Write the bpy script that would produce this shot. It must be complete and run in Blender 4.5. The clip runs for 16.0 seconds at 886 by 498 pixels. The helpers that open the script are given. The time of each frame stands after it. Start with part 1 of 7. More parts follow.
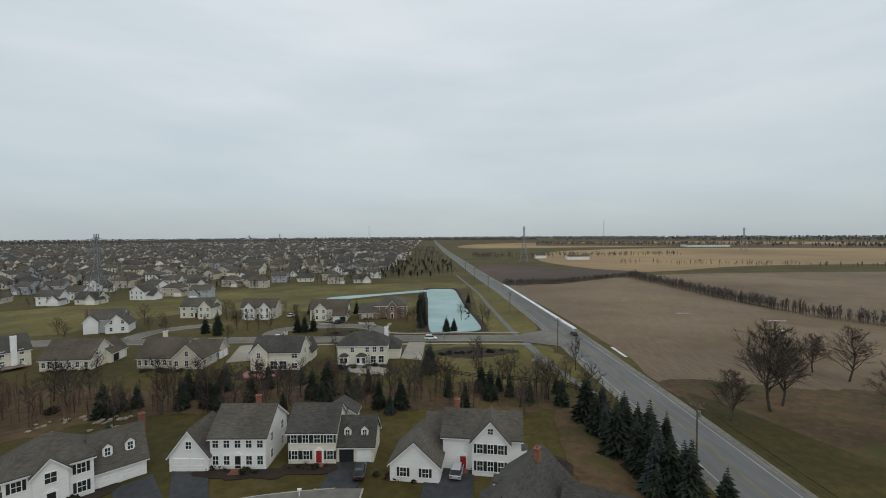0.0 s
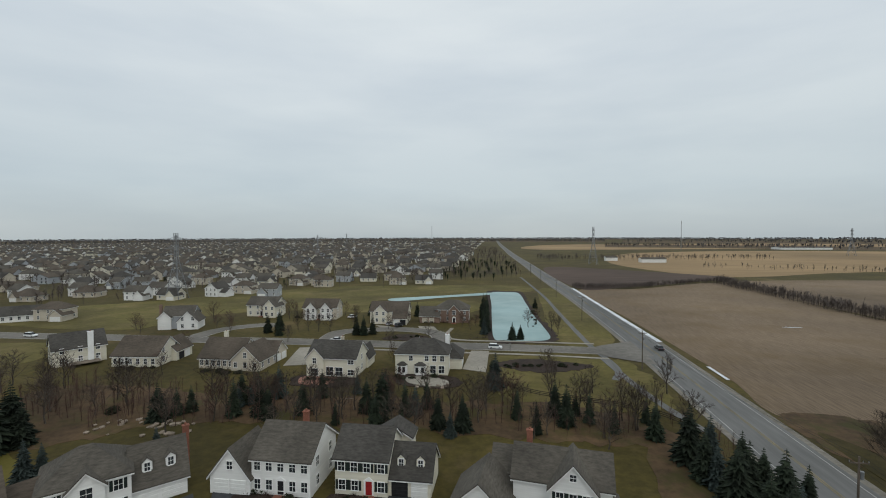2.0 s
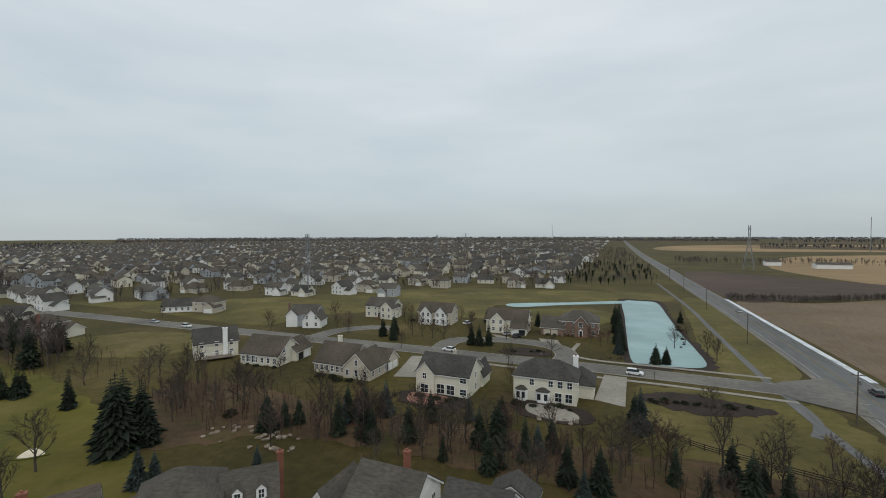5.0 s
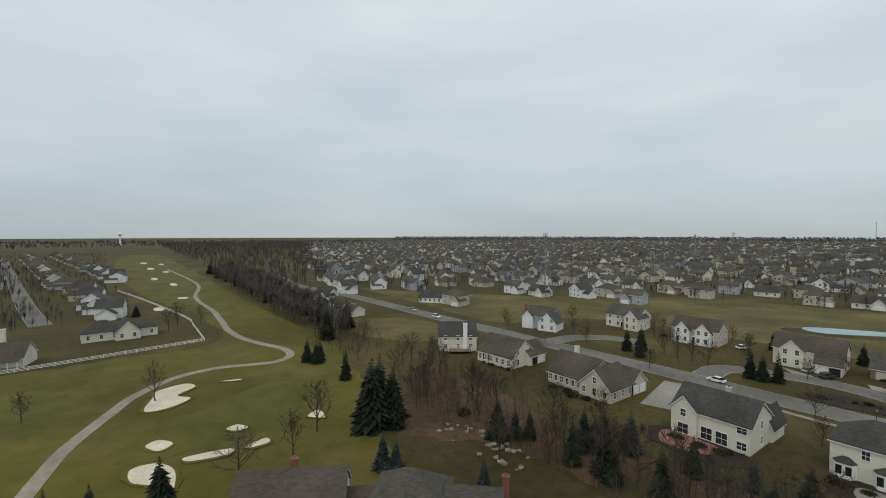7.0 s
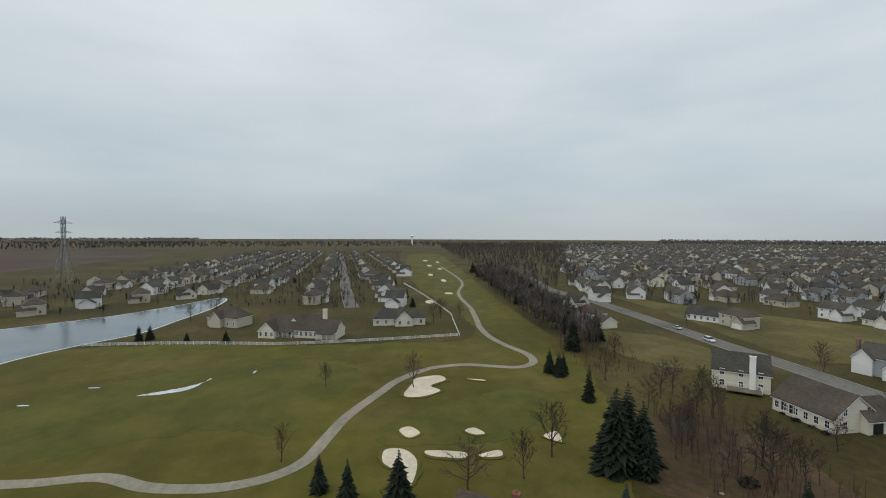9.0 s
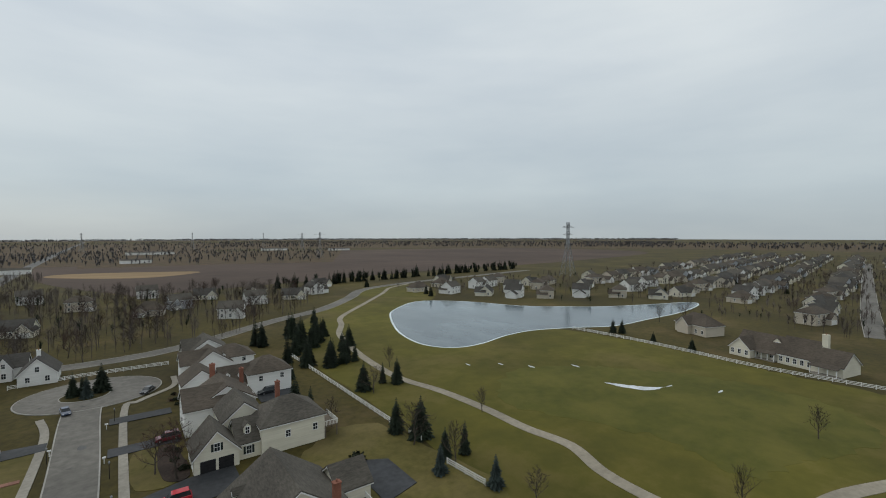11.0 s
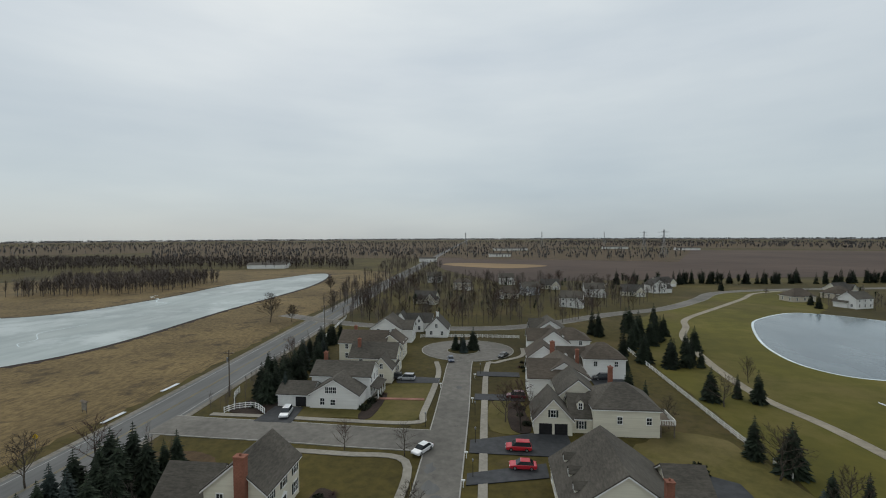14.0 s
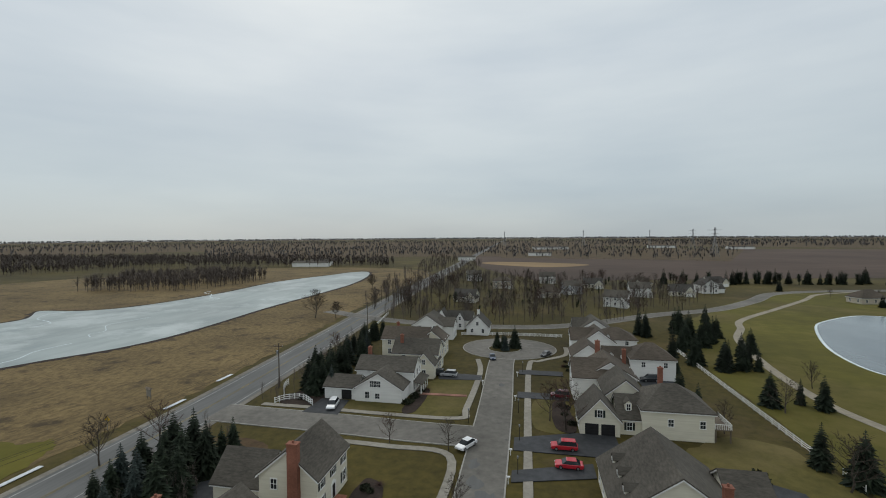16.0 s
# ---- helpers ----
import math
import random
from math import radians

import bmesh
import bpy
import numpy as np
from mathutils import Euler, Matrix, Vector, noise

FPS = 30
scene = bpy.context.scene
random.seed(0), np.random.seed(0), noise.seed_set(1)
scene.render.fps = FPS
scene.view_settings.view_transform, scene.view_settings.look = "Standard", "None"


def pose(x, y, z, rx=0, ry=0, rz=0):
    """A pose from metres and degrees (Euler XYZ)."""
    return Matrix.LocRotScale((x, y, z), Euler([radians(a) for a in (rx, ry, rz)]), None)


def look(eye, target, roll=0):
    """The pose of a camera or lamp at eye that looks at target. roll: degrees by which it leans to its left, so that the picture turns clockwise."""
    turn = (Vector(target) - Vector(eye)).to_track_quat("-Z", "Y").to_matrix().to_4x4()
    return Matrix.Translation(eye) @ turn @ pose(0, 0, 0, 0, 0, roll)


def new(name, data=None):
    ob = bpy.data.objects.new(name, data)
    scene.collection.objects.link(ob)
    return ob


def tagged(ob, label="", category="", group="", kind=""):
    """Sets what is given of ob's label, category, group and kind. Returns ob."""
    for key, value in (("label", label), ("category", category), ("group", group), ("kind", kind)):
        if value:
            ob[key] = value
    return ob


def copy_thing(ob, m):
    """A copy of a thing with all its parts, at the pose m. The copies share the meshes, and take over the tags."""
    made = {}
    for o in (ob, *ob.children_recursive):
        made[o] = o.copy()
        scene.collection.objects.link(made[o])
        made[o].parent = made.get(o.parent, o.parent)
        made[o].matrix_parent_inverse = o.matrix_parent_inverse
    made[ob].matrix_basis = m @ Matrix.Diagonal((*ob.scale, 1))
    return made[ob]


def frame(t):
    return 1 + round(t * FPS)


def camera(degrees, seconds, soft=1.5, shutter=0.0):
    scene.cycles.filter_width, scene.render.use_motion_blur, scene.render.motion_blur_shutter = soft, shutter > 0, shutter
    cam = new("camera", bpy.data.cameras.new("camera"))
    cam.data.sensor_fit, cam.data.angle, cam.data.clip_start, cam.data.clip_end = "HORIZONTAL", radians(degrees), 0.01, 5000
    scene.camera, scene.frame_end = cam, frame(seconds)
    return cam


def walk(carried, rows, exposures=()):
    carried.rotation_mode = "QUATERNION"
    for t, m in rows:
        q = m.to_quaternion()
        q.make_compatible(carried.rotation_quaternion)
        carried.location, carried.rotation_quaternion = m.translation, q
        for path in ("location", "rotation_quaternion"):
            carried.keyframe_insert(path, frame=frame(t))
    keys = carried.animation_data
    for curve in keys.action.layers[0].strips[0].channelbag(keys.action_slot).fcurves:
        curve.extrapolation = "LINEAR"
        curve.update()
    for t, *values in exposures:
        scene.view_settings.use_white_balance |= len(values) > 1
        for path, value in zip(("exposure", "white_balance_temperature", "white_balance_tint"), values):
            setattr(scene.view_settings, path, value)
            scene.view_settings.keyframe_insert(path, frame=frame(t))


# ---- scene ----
# seconds, x, y, z, pitch, heading to the left of the road, roll
PATH = [
    (0.0, 2.02, -5.01, 39.55, -1.90, 0.10, -0.34),
    (0.5, 1.69, -1.93, 39.32, -1.80, 1.98, -0.31),
    (1.0, 1.35, 1.21, 39.25, -1.79, 5.08, -0.21),
    (1.5, 1.00, 4.19, 39.31, -1.79, 6.87, -0.16),
    (2.0, 0.68, 6.93, 39.34, -1.79, 8.21, -0.15),
    (2.5, 0.23, 9.63, 39.31, -1.81, 12.23, -0.22),
    (3.0, -0.38, 12.34, 39.28, -1.78, 16.31, -0.28),
    (3.5, -0.94, 14.98, 39.40, -1.79, 18.46, -0.30),
    (4.0, -1.60, 17.49, 39.72, -1.82, 20.16, -0.26),
    (4.5, -2.42, 19.89, 40.12, -1.86, 21.86, -0.19),
    (5.0, -3.49, 22.18, 40.48, -1.89, 23.56, -0.12),
    (5.5, -4.87, 24.39, 40.67, -1.91, 25.24, -0.07),
    (6.0, -6.35, 26.58, 40.77, -1.92, 31.61, -0.06),
    (6.5, -7.97, 28.72, 40.79, -1.91, 43.00, -0.04),
    (7.0, -9.60, 30.55, 40.77, -1.97, 54.00, 0.02),
    (7.5, -11.34, 32.22, 40.81, -1.88, 59.90, -0.06),
    (8.0, -13.34, 33.83, 40.77, -1.72, 67.61, 0.09),
    (8.5, -15.30, 35.32, 40.98, -1.68, 75.81, 0.14),
    (9.0, -17.29, 36.52, 41.48, -1.74, 86.47, 0.22),
    (9.5, -19.11, 37.41, 42.05, -1.84, 99.10, 0.27),
    (10.0, -20.54, 38.00, 42.50, -1.90, 113.20, 0.25),
    (10.5, -21.37, 38.26, 42.61, -1.87, 128.28, 0.12),
    (11.0, -21.83, 38.35, 42.48, -1.77, 143.69, -0.10),
    (11.5, -22.21, 38.25, 42.05, -1.64, 159.49, -0.06),
    (12.0, -22.51, 38.23, 41.51, -1.59, 168.93, -0.12),
    (12.5, -22.74, 38.24, 40.91, -1.63, 172.78, -0.11),
    (13.0, -22.85, 38.27, 40.33, -1.73, 176.55, -0.15),
    (13.5, -22.86, 38.41, 39.86, -1.74, 182.53, -0.24),
    (14.0, -22.85, 38.59, 39.45, -1.69, 186.13, -0.27),
    (14.5, -22.70, 38.70, 39.11, -1.67, 188.01, -0.26),
    (15.0, -22.42, 38.77, 38.90, -1.78, 189.35, -0.19),
    (15.5, -22.16, 38.87, 38.82, -1.77, 190.38, -0.35),
    (16.0, -21.88, 38.92, 38.91, -1.78, 191.13, -0.42),
]
cam = camera(90.5, 16.0, soft=1.0)
walk(cam, [(t, pose(x, y, z, 90 + p, 0, h) @ pose(0, 0, 0, 0, 0, r)) for t, x, y, z, p, h, r in PATH], [(0.0, 0.0), (8.0, 0.0), (11.5, -0.06), (16.0, -0.08)])

# ---- light ----
world = bpy.data.worlds.new("overcast")
scene.world = world
world.use_nodes = True
wn, wl = world.node_tree.nodes, world.node_tree.links
wn.clear()
w_out = wn.new("ShaderNodeOutputWorld")
w_bg = wn.new("ShaderNodeBackground")
w_sky = wn.new("ShaderNodeTexSky")
w_sky.sky_type, w_sky.sun_disc = "NISHITA", False
w_sky.sun_elevation, w_sky.sun_rotation = radians(35), radians(150)
w_tc = wn.new("ShaderNodeTexCoord")
w_sep = wn.new("ShaderNodeSeparateXYZ")
wl.new(w_tc.outputs["Generated"], w_sep.inputs[0])
# cloud deck: flatten the direction so that the banks lie in long bands near the horizon
w_map = wn.new("ShaderNodeMapping")
w_map.inputs["Scale"].default_value = (1.0, 1.0, 4.5)
wl.new(w_tc.outputs["Generated"], w_map.inputs[0])
w_n1 = wn.new("ShaderNodeTexNoise")
w_n1.inputs["Scale"].default_value, w_n1.inputs["Detail"].default_value = 1.6, 5
w_n1.inputs["Roughness"].default_value = 0.5
wl.new(w_map.outputs[0], w_n1.inputs["Vector"])
w_r1 = wn.new("ShaderNodeValToRGB")
w_r1.color_ramp.elements[0].position, w_r1.color_ramp.elements[1].position = 0.34, 0.66
w_r1.color_ramp.elements[0].color = (0.655, 0.725, 0.785, 1)
w_r1.color_ramp.elements[1].color = (0.80, 0.855, 0.885, 1)
wl.new(w_n1.outputs["Fac"], w_r1.inputs[0])
w_r2 = wn.new("ShaderNodeValToRGB")
els = w_r2.color_ramp.elements
els[0].position, els[0].color = 0.0, (0.64, 0.66, 0.65, 1)
els[1].position, els[1].color = 0.75, (1.02, 1.02, 1.0, 1)
mid = els.new(0.10)
mid.color = (0.71, 0.75, 0.76, 1)
mid = els.new(0.35)
mid.color = (0.91, 0.92, 0.92, 1)
wl.new(w_sep.outputs["Z"], w_r2.inputs[0])
w_mul = wn.new("ShaderNodeMix")
w_mul.data_type, w_mul.blend_type = "RGBA", "MULTIPLY"
w_mul.inputs["Factor"].default_value = 1.0
wl.new(w_r1.outputs["Color"], w_mul.inputs["A"])
wl.new(w_r2.outputs["Color"], w_mul.inputs["B"])
w_str = wn.new("ShaderNodeMix")
w_str.data_type, w_str.blend_type = "RGBA", "MULTIPLY"
w_str.inputs["Factor"].default_value = 1.0
w_str.inputs["B"].default_value = (0.1, 0.1, 0.1, 1)
wl.new(w_sky.outputs["Color"], w_str.inputs["A"])
w_mix = wn.new("ShaderNodeMix")
w_mix.data_type = "RGBA"
w_mix.inputs["Factor"].default_value = 0.94
wl.new(w_str.outputs["Result"], w_mix.inputs["A"])
wl.new(w_mul.outputs["Result"], w_mix.inputs["B"])
wl.new(w_mix.outputs["Result"], w_bg.inputs["Color"])
w_bg.inputs["Strength"].default_value = 1.0
wl.new(w_bg.outputs[0], w_out.inputs[0])

sun_data = bpy.data.lights.new("sun", "SUN")
sun_data.energy, sun_data.angle, sun_data.color = 0.7, radians(40), (1.0, 0.97, 0.92)
sun = new("sun", sun_data)
sun.matrix_world = look((0, 0, 500), (-120, 210, 200))


# ---- materials ----
def mat(name, dark, light, scale=1.0, big=0.05, rough=0.9, bump=0.0, rand=0.0, world_space=False, big_amount=0.35, stretch=None, metal=0.0, coat=0.0, patch=None):
    """Two-scale mottled surface. scale and big: features per metre of the grain and of the stains."""
    m = bpy.data.materials.new(name)
    m.use_nodes = True
    n, l = m.node_tree.nodes, m.node_tree.links
    b = n["Principled BSDF"]
    b.inputs["Roughness"].default_value = rough
    b.inputs["Metallic"].default_value = metal
    b.inputs["Specular IOR Level"].default_value = 0.3
    b.inputs["Coat Weight"].default_value = coat
    if world_space:
        src = n.new("ShaderNodeNewGeometry").outputs["Position"]
    else:
        src = n.new("ShaderNodeTexCoord").outputs["Object"]
    if stretch:
        mp = n.new("ShaderNodeMapping")
        mp.inputs["Scale"].default_value = stretch[:3]
        if len(stretch) > 3:
            mp.inputs["Rotation"].default_value = (0, 0, radians(stretch[3]))
        l.new(src, mp.inputs[0])
        fine_src = mp.outputs[0]
    else:
        fine_src = src
    n1 = n.new("ShaderNodeTexNoise")
    n1.inputs["Scale"].default_value, n1.inputs["Detail"].default_value = scale, 6
    n1.inputs["Roughness"].default_value = 0.65
    l.new(fine_src, n1.inputs["Vector"])
    n2 = n.new("ShaderNodeTexNoise")
    n2.inputs["Scale"].default_value, n2.inputs["Detail"].default_value = big, 4
    l.new(src, n2.inputs["Vector"])
    r = n.new("ShaderNodeValToRGB")
    r.color_ramp.elements[0].position, r.color_ramp.elements[1].position = 0.32, 0.68
    r.color_ramp.elements[0].color, r.color_ramp.elements[1].color = (*dark, 1), (*light, 1)
    l.new(n1.outputs["Fac"], r.inputs[0])
    mr = n.new("ShaderNodeMapRange")
    mr.inputs["From Min"].default_value, mr.inputs["From Max"].default_value = 0.3, 0.7
    mr.inputs["To Min"].default_value, mr.inputs["To Max"].default_value = 1 - big_amount, 1 + big_amount * 0.6
    l.new(n2.outputs["Fac"], mr.inputs["Value"])
    fac = mr.outputs[0]
    if rand:
        oi = n.new("ShaderNodeObjectInfo")
        mr2 = n.new("ShaderNodeMapRange")
        mr2.inputs["To Min"].default_value, mr2.inputs["To Max"].default_value = 1 - rand, 1 + rand * 0.6
        l.new(oi.outputs["Random"], mr2.inputs["Value"])
        mm = n.new("ShaderNodeMath")
        mm.operation = "MULTIPLY"
        l.new(fac, mm.inputs[0])
        l.new(mr2.outputs[0], mm.inputs[1])
        fac = mm.outputs[0]
    hs = n.new("ShaderNodeMix")
    hs.data_type, hs.blend_type = "RGBA", "MULTIPLY"
    hs.inputs["Factor"].default_value = 1.0
    cb = n.new("ShaderNodeCombineColor")
    for i in range(3):
        l.new(fac, cb.inputs[i])
    base = r.outputs["Color"]
    if patch:
        n3 = n.new("ShaderNodeTexNoise")
        n3.inputs["Scale"].default_value, n3.inputs["Detail"].default_value, n3.inputs["Roughness"].default_value = patch[1], 8, 0.7
        l.new(src, n3.inputs["Vector"])
        mp3 = n.new("ShaderNodeMapRange")
        mp3.inputs["From Min"].default_value, mp3.inputs["From Max"].default_value = patch[2], patch[3]
        l.new(n3.outputs["Fac"], mp3.inputs["Value"])
        px = n.new("ShaderNodeMix")
        px.data_type = "RGBA"
        px.inputs["B"].default_value = (*patch[0], 1)
        l.new(mp3.outputs[0], px.inputs["Factor"])
        l.new(base, px.inputs["A"])
        base = px.outputs["Result"]
    l.new(base, hs.inputs["A"])
    l.new(cb.outputs[0], hs.inputs["B"])
    l.new(hs.outputs["Result"], b.inputs["Base Color"])
    if bump:
        bp = n.new("ShaderNodeBump")
        bp.inputs["Strength"].default_value, bp.inputs["Distance"].default_value = 0.6, bump
        l.new(n1.outputs["Fac"], bp.inputs["Height"])
        l.new(bp.outputs[0], b.inputs["Normal"])
    return m


M = {}
M["grass"] = mat("lawn_grass", (0.041, 0.034, 0.006), (0.081, 0.062, 0.012), 0.5, 0.018, 0.95, 0.05, world_space=True, big_amount=0.45, patch=((0.108, 0.076, 0.029), 0.045, 0.52, 0.70))
M["lawn"] = mat("mown_lawn", (0.072, 0.064, 0.014), (0.122, 0.100, 0.026), 0.5, 0.03, 0.95, 0.03, world_space=True, big_amount=0.35, patch=((0.160, 0.122, 0.048), 0.05, 0.48, 0.70))
M["golf"] = mat("golf_turf", (0.072, 0.067, 0.007), (0.112, 0.096, 0.012), 0.12, 0.02, 0.95, 0.03, world_space=True, big_amount=0.3, patch=((0.130, 0.100, 0.030), 0.03, 0.50, 0.72))
M["green"] = mat("putting_green", (0.066, 0.068, 0.006), (0.094, 0.090, 0.009), 0.3, 0.05, 0.9, world_space=True, big_amount=0.2, patch=((0.108, 0.092, 0.016), 0.05, 0.44, 0.70))
M["meadow"] = mat("dry_meadow", (0.090, 0.062, 0.026), (0.205, 0.145, 0.062), 0.8, 0.03, 0.95, 0.1, world_space=True, big_amount=0.35, stretch=(1, 0.6, 1, 8), patch=((0.060, 0.042, 0.020), 0.11, 0.54, 0.64))
M["leaflitter"] = mat("leaf_litter", (0.058, 0.036, 0.018), (0.115, 0.072, 0.036), 0.5, 0.06, 0.95, 0.08, world_space=True, big_amount=0.4, patch=((0.060, 0.053, 0.014), 0.09, 0.50, 0.62))
M["mulch"] = mat("bark_mulch", (0.021, 0.014, 0.011), (0.045, 0.030, 0.022), 2.5, 0.3, 0.95, 0.05, world_space=True)
M["field"] = mat("stubble_field", (0.122, 0.087, 0.055), (0.215, 0.158, 0.104), 0.9, 0.012, 0.95, 0.1, world_space=True, big_amount=0.3, stretch=(2.0, 0.16, 1, -38), patch=((0.135, 0.092, 0.047), 0.03, 0.48, 0.70))
M["field_dark"] = mat("ploughed_field", (0.059, 0.039, 0.029), (0.095, 0.064, 0.048), 0.1, 0.006, 0.95, world_space=True, big_amount=0.3, stretch=(0.25, 2.0, 1, -4))
M["field_tan"] = mat("corn_stubble", (0.225, 0.150, 0.075), (0.315, 0.217, 0.112), 0.06, 0.004, 0.95, world_space=True, big_amount=0.3, stretch=(0.2, 1.5, 1, 5))
M["asphalt"] = mat("weathered_asphalt", (0.105, 0.105, 0.102), (0.149, 0.148, 0.143), 0.5, 0.03, 0.85, 0.004, world_space=True, big_amount=0.2, stretch=(1.6, 0.12, 1))
M["street"] = mat("old_street_paving", (0.120, 0.112, 0.098), (0.180, 0.168, 0.148), 0.6, 0.05, 0.88, 0.004, world_space=True, big_amount=0.3, patch=((0.070, 0.068, 0.064), 0.25, 0.60, 0.72))
M["blacktop"] = mat("sealed_driveway", (0.028, 0.030, 0.033), (0.050, 0.052, 0.056), 0.8, 0.1, 0.7, 0.003, world_space=True)
M["concrete"] = mat("concrete", (0.225, 0.205, 0.170), (0.310, 0.288, 0.245), 1.2, 0.1, 0.9, 0.003, world_space=True, big_amount=0.2)
M["kerb"] = mat("kerb_concrete", (0.270, 0.259, 0.232), (0.352, 0.338, 0.307), 1.2, 0.1, 0.9, world_space=True, big_amount=0.2)
M["cartpath"] = mat("cart_path_concrete", (0.232, 0.204, 0.156), (0.312, 0.276, 0.216), 0.8, 0.1, 0.9, world_space=True, big_amount=0.2)
M["line"] = mat("road_paint", (0.24, 0.24, 0.23), (0.36, 0.36, 0.34), 0.6, 0.2, 0.8, world_space=True)
M["yellow"] = mat("yellow_paint", (0.17, 0.145, 0.075), (0.24, 0.19, 0.09), 0.6, 0.2, 0.8, world_space=True)
M["gravel"] = mat("gravel_shoulder", (0.130, 0.118, 0.098), (0.230, 0.212, 0.180), 0.8, 0.05, 0.95, 0.02, world_space=True, big_amount=0.3)
M["snow"] = mat("old_snow", (0.50, 0.53, 0.56), (0.70, 0.72, 0.74), 1.5, 0.2, 0.8, 0.03, world_space=True, big_amount=0.2)
M["sand"] = mat("bunker_sand", (0.56, 0.48, 0.36), (0.70, 0.62, 0.48), 1.5, 0.2, 0.95, 0.03, world_space=True, big_amount=0.15)
M["ice_teal"] = mat("pond_ice", (0.215, 0.340, 0.345), (0.300, 0.420, 0.415), 0.08, 0.02, 0.45, world_space=True, big_amount=0.2)
M["ice_grey"] = mat("lake_ice", (0.200, 0.240, 0.238), (0.350, 0.390, 0.375), 0.05, 0.012, 0.42, world_space=True, big_amount=0.3, stretch=(1.6, 0.5, 1, 20), patch=((0.42, 0.46, 0.45), 0.03, 0.50, 0.62))
M["ice_dark"] = mat("thin_lake_ice", (0.075, 0.105, 0.125), (0.150, 0.190, 0.205), 0.06, 0.015, 0.14, world_space=True, big_amount=0.3, stretch=(1.4, 0.6, 1, 30))
M["ice_edge"] = mat("white_shore_ice", (0.50, 0.58, 0.60), (0.70, 0.76, 0.77), 0.3, 0.05, 0.6, world_space=True, big_amount=0.2)

M["siding_white"] = mat("white_siding", (0.71, 0.705, 0.68), (0.80, 0.795, 0.77), 0.5, 0.2, 0.7, 0.0, world_space=True, big_amount=0.08, stretch=(0.3, 0.3, 8))
M["siding_cream"] = mat("cream_siding", (0.62, 0.585, 0.48), (0.72, 0.685, 0.57), 0.5, 0.2, 0.7, 0.0, world_space=True, big_amount=0.08, stretch=(0.3, 0.3, 8))
M["siding_beige"] = mat("beige_siding", (0.46, 0.41, 0.33), (0.54, 0.49, 0.40), 0.5, 0.2, 0.75, 0.0, world_space=True, big_amount=0.08, stretch=(0.3, 0.3, 8))
M["siding_grey"] = mat("grey_siding", (0.33, 0.35, 0.37), (0.41, 0.43, 0.45), 0.5, 0.2, 0.75, 0.0, world_space=True, big_amount=0.08, stretch=(0.3, 0.3, 8))
M["brick"] = mat("red_brick", (0.180, 0.075, 0.050), (0.290, 0.120, 0.080), 3.0, 0.5, 0.9, 0.01, world_space=True, big_amount=0.25, stretch=(1, 1, 4))
M["brick_brown"] = mat("brown_brick", (0.160, 0.105, 0.080), (0.250, 0.170, 0.130), 3.0, 0.5, 0.9, 0.01, world_space=True, big_amount=0.25, stretch=(1, 1, 4))
M["shingle_grey"] = mat("grey_shingles", (0.058, 0.052, 0.043), (0.112, 0.100, 0.083), 1.1, 0.15, 0.92, 0.02, world_space=True, big_amount=0.3, stretch=(1, 1, 5))
M["shingle_brown"] = mat("brown_shingles", (0.062, 0.050, 0.039), (0.110, 0.090, 0.070), 1.1, 0.15, 0.92, 0.02, world_space=True, big_amount=0.3, stretch=(1, 1, 5))
M["shingle_dark"] = mat("dark_shingles", (0.042, 0.039, 0.034), (0.082, 0.076, 0.068), 1.1, 0.15, 0.92, 0.02, world_space=True, big_amount=0.3, stretch=(1, 1, 5))
M["trim"] = mat("white_trim_paint", (0.76, 0.76, 0.74), (0.84, 0.84, 0.82), 1, 0.3, 0.6, big_amount=0.06)
M["shutter"] = mat("dark_green_shutter", (0.012, 0.020, 0.018), (0.022, 0.032, 0.028), 2, 0.5, 0.6)
M["glass"] = mat("window_glass", (0.020, 0.024, 0.028), (0.040, 0.046, 0.050), 0.7, 0.2, 0.08, world_space=True)
M["garage_white"] = mat("white_garage_door", (0.70, 0.70, 0.67), (0.80, 0.80, 0.77), 1, 0.3, 0.6, big_amount=0.06)
M["garage_black"] = mat("open_garage_dark", (0.010, 0.010, 0.011), (0.022, 0.022, 0.024), 1, 0.3, 0.7)
M["red_door"] = mat("red_door_paint", (0.28, 0.018, 0.020), (0.36, 0.028, 0.028), 2, 0.5, 0.5)
M["black_door"] = mat("black_door_paint", (0.012, 0.012, 0.014), (0.025, 0.025, 0.028), 2, 0.5, 0.5)
M["wood_grey"] = mat("weathered_wood", (0.130, 0.105, 0.080), (0.220, 0.180, 0.140), 2, 0.4, 0.9, 0.01, stretch=(1, 1, 0.15))
M["wood_dark"] = mat("dark_rail_wood", (0.020, 0.017, 0.015), (0.045, 0.038, 0.032), 2, 0.4, 0.9, stretch=(1, 1, 0.15))
M["bark"] = mat("grey_bark", (0.055, 0.045, 0.036), (0.110, 0.092, 0.075), 3, 0.4, 0.95, 0.02, rand=0.3)
M["twig"] = mat("bare_twigs", (0.050, 0.038, 0.030), (0.092, 0.070, 0.056), 1.0, 0.2, 0.95, rand=0.3)
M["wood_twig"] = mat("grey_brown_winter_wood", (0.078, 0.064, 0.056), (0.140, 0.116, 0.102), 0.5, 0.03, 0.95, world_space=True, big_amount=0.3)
# twigs of the far belts: paler and bluer, distance haze put into the colour
M["hazed_twig"] = mat("haze_paled_wood", (0.085, 0.082, 0.084), (0.150, 0.144, 0.146), 0.05, 0.01, 0.95, world_space=True, big_amount=0.25)
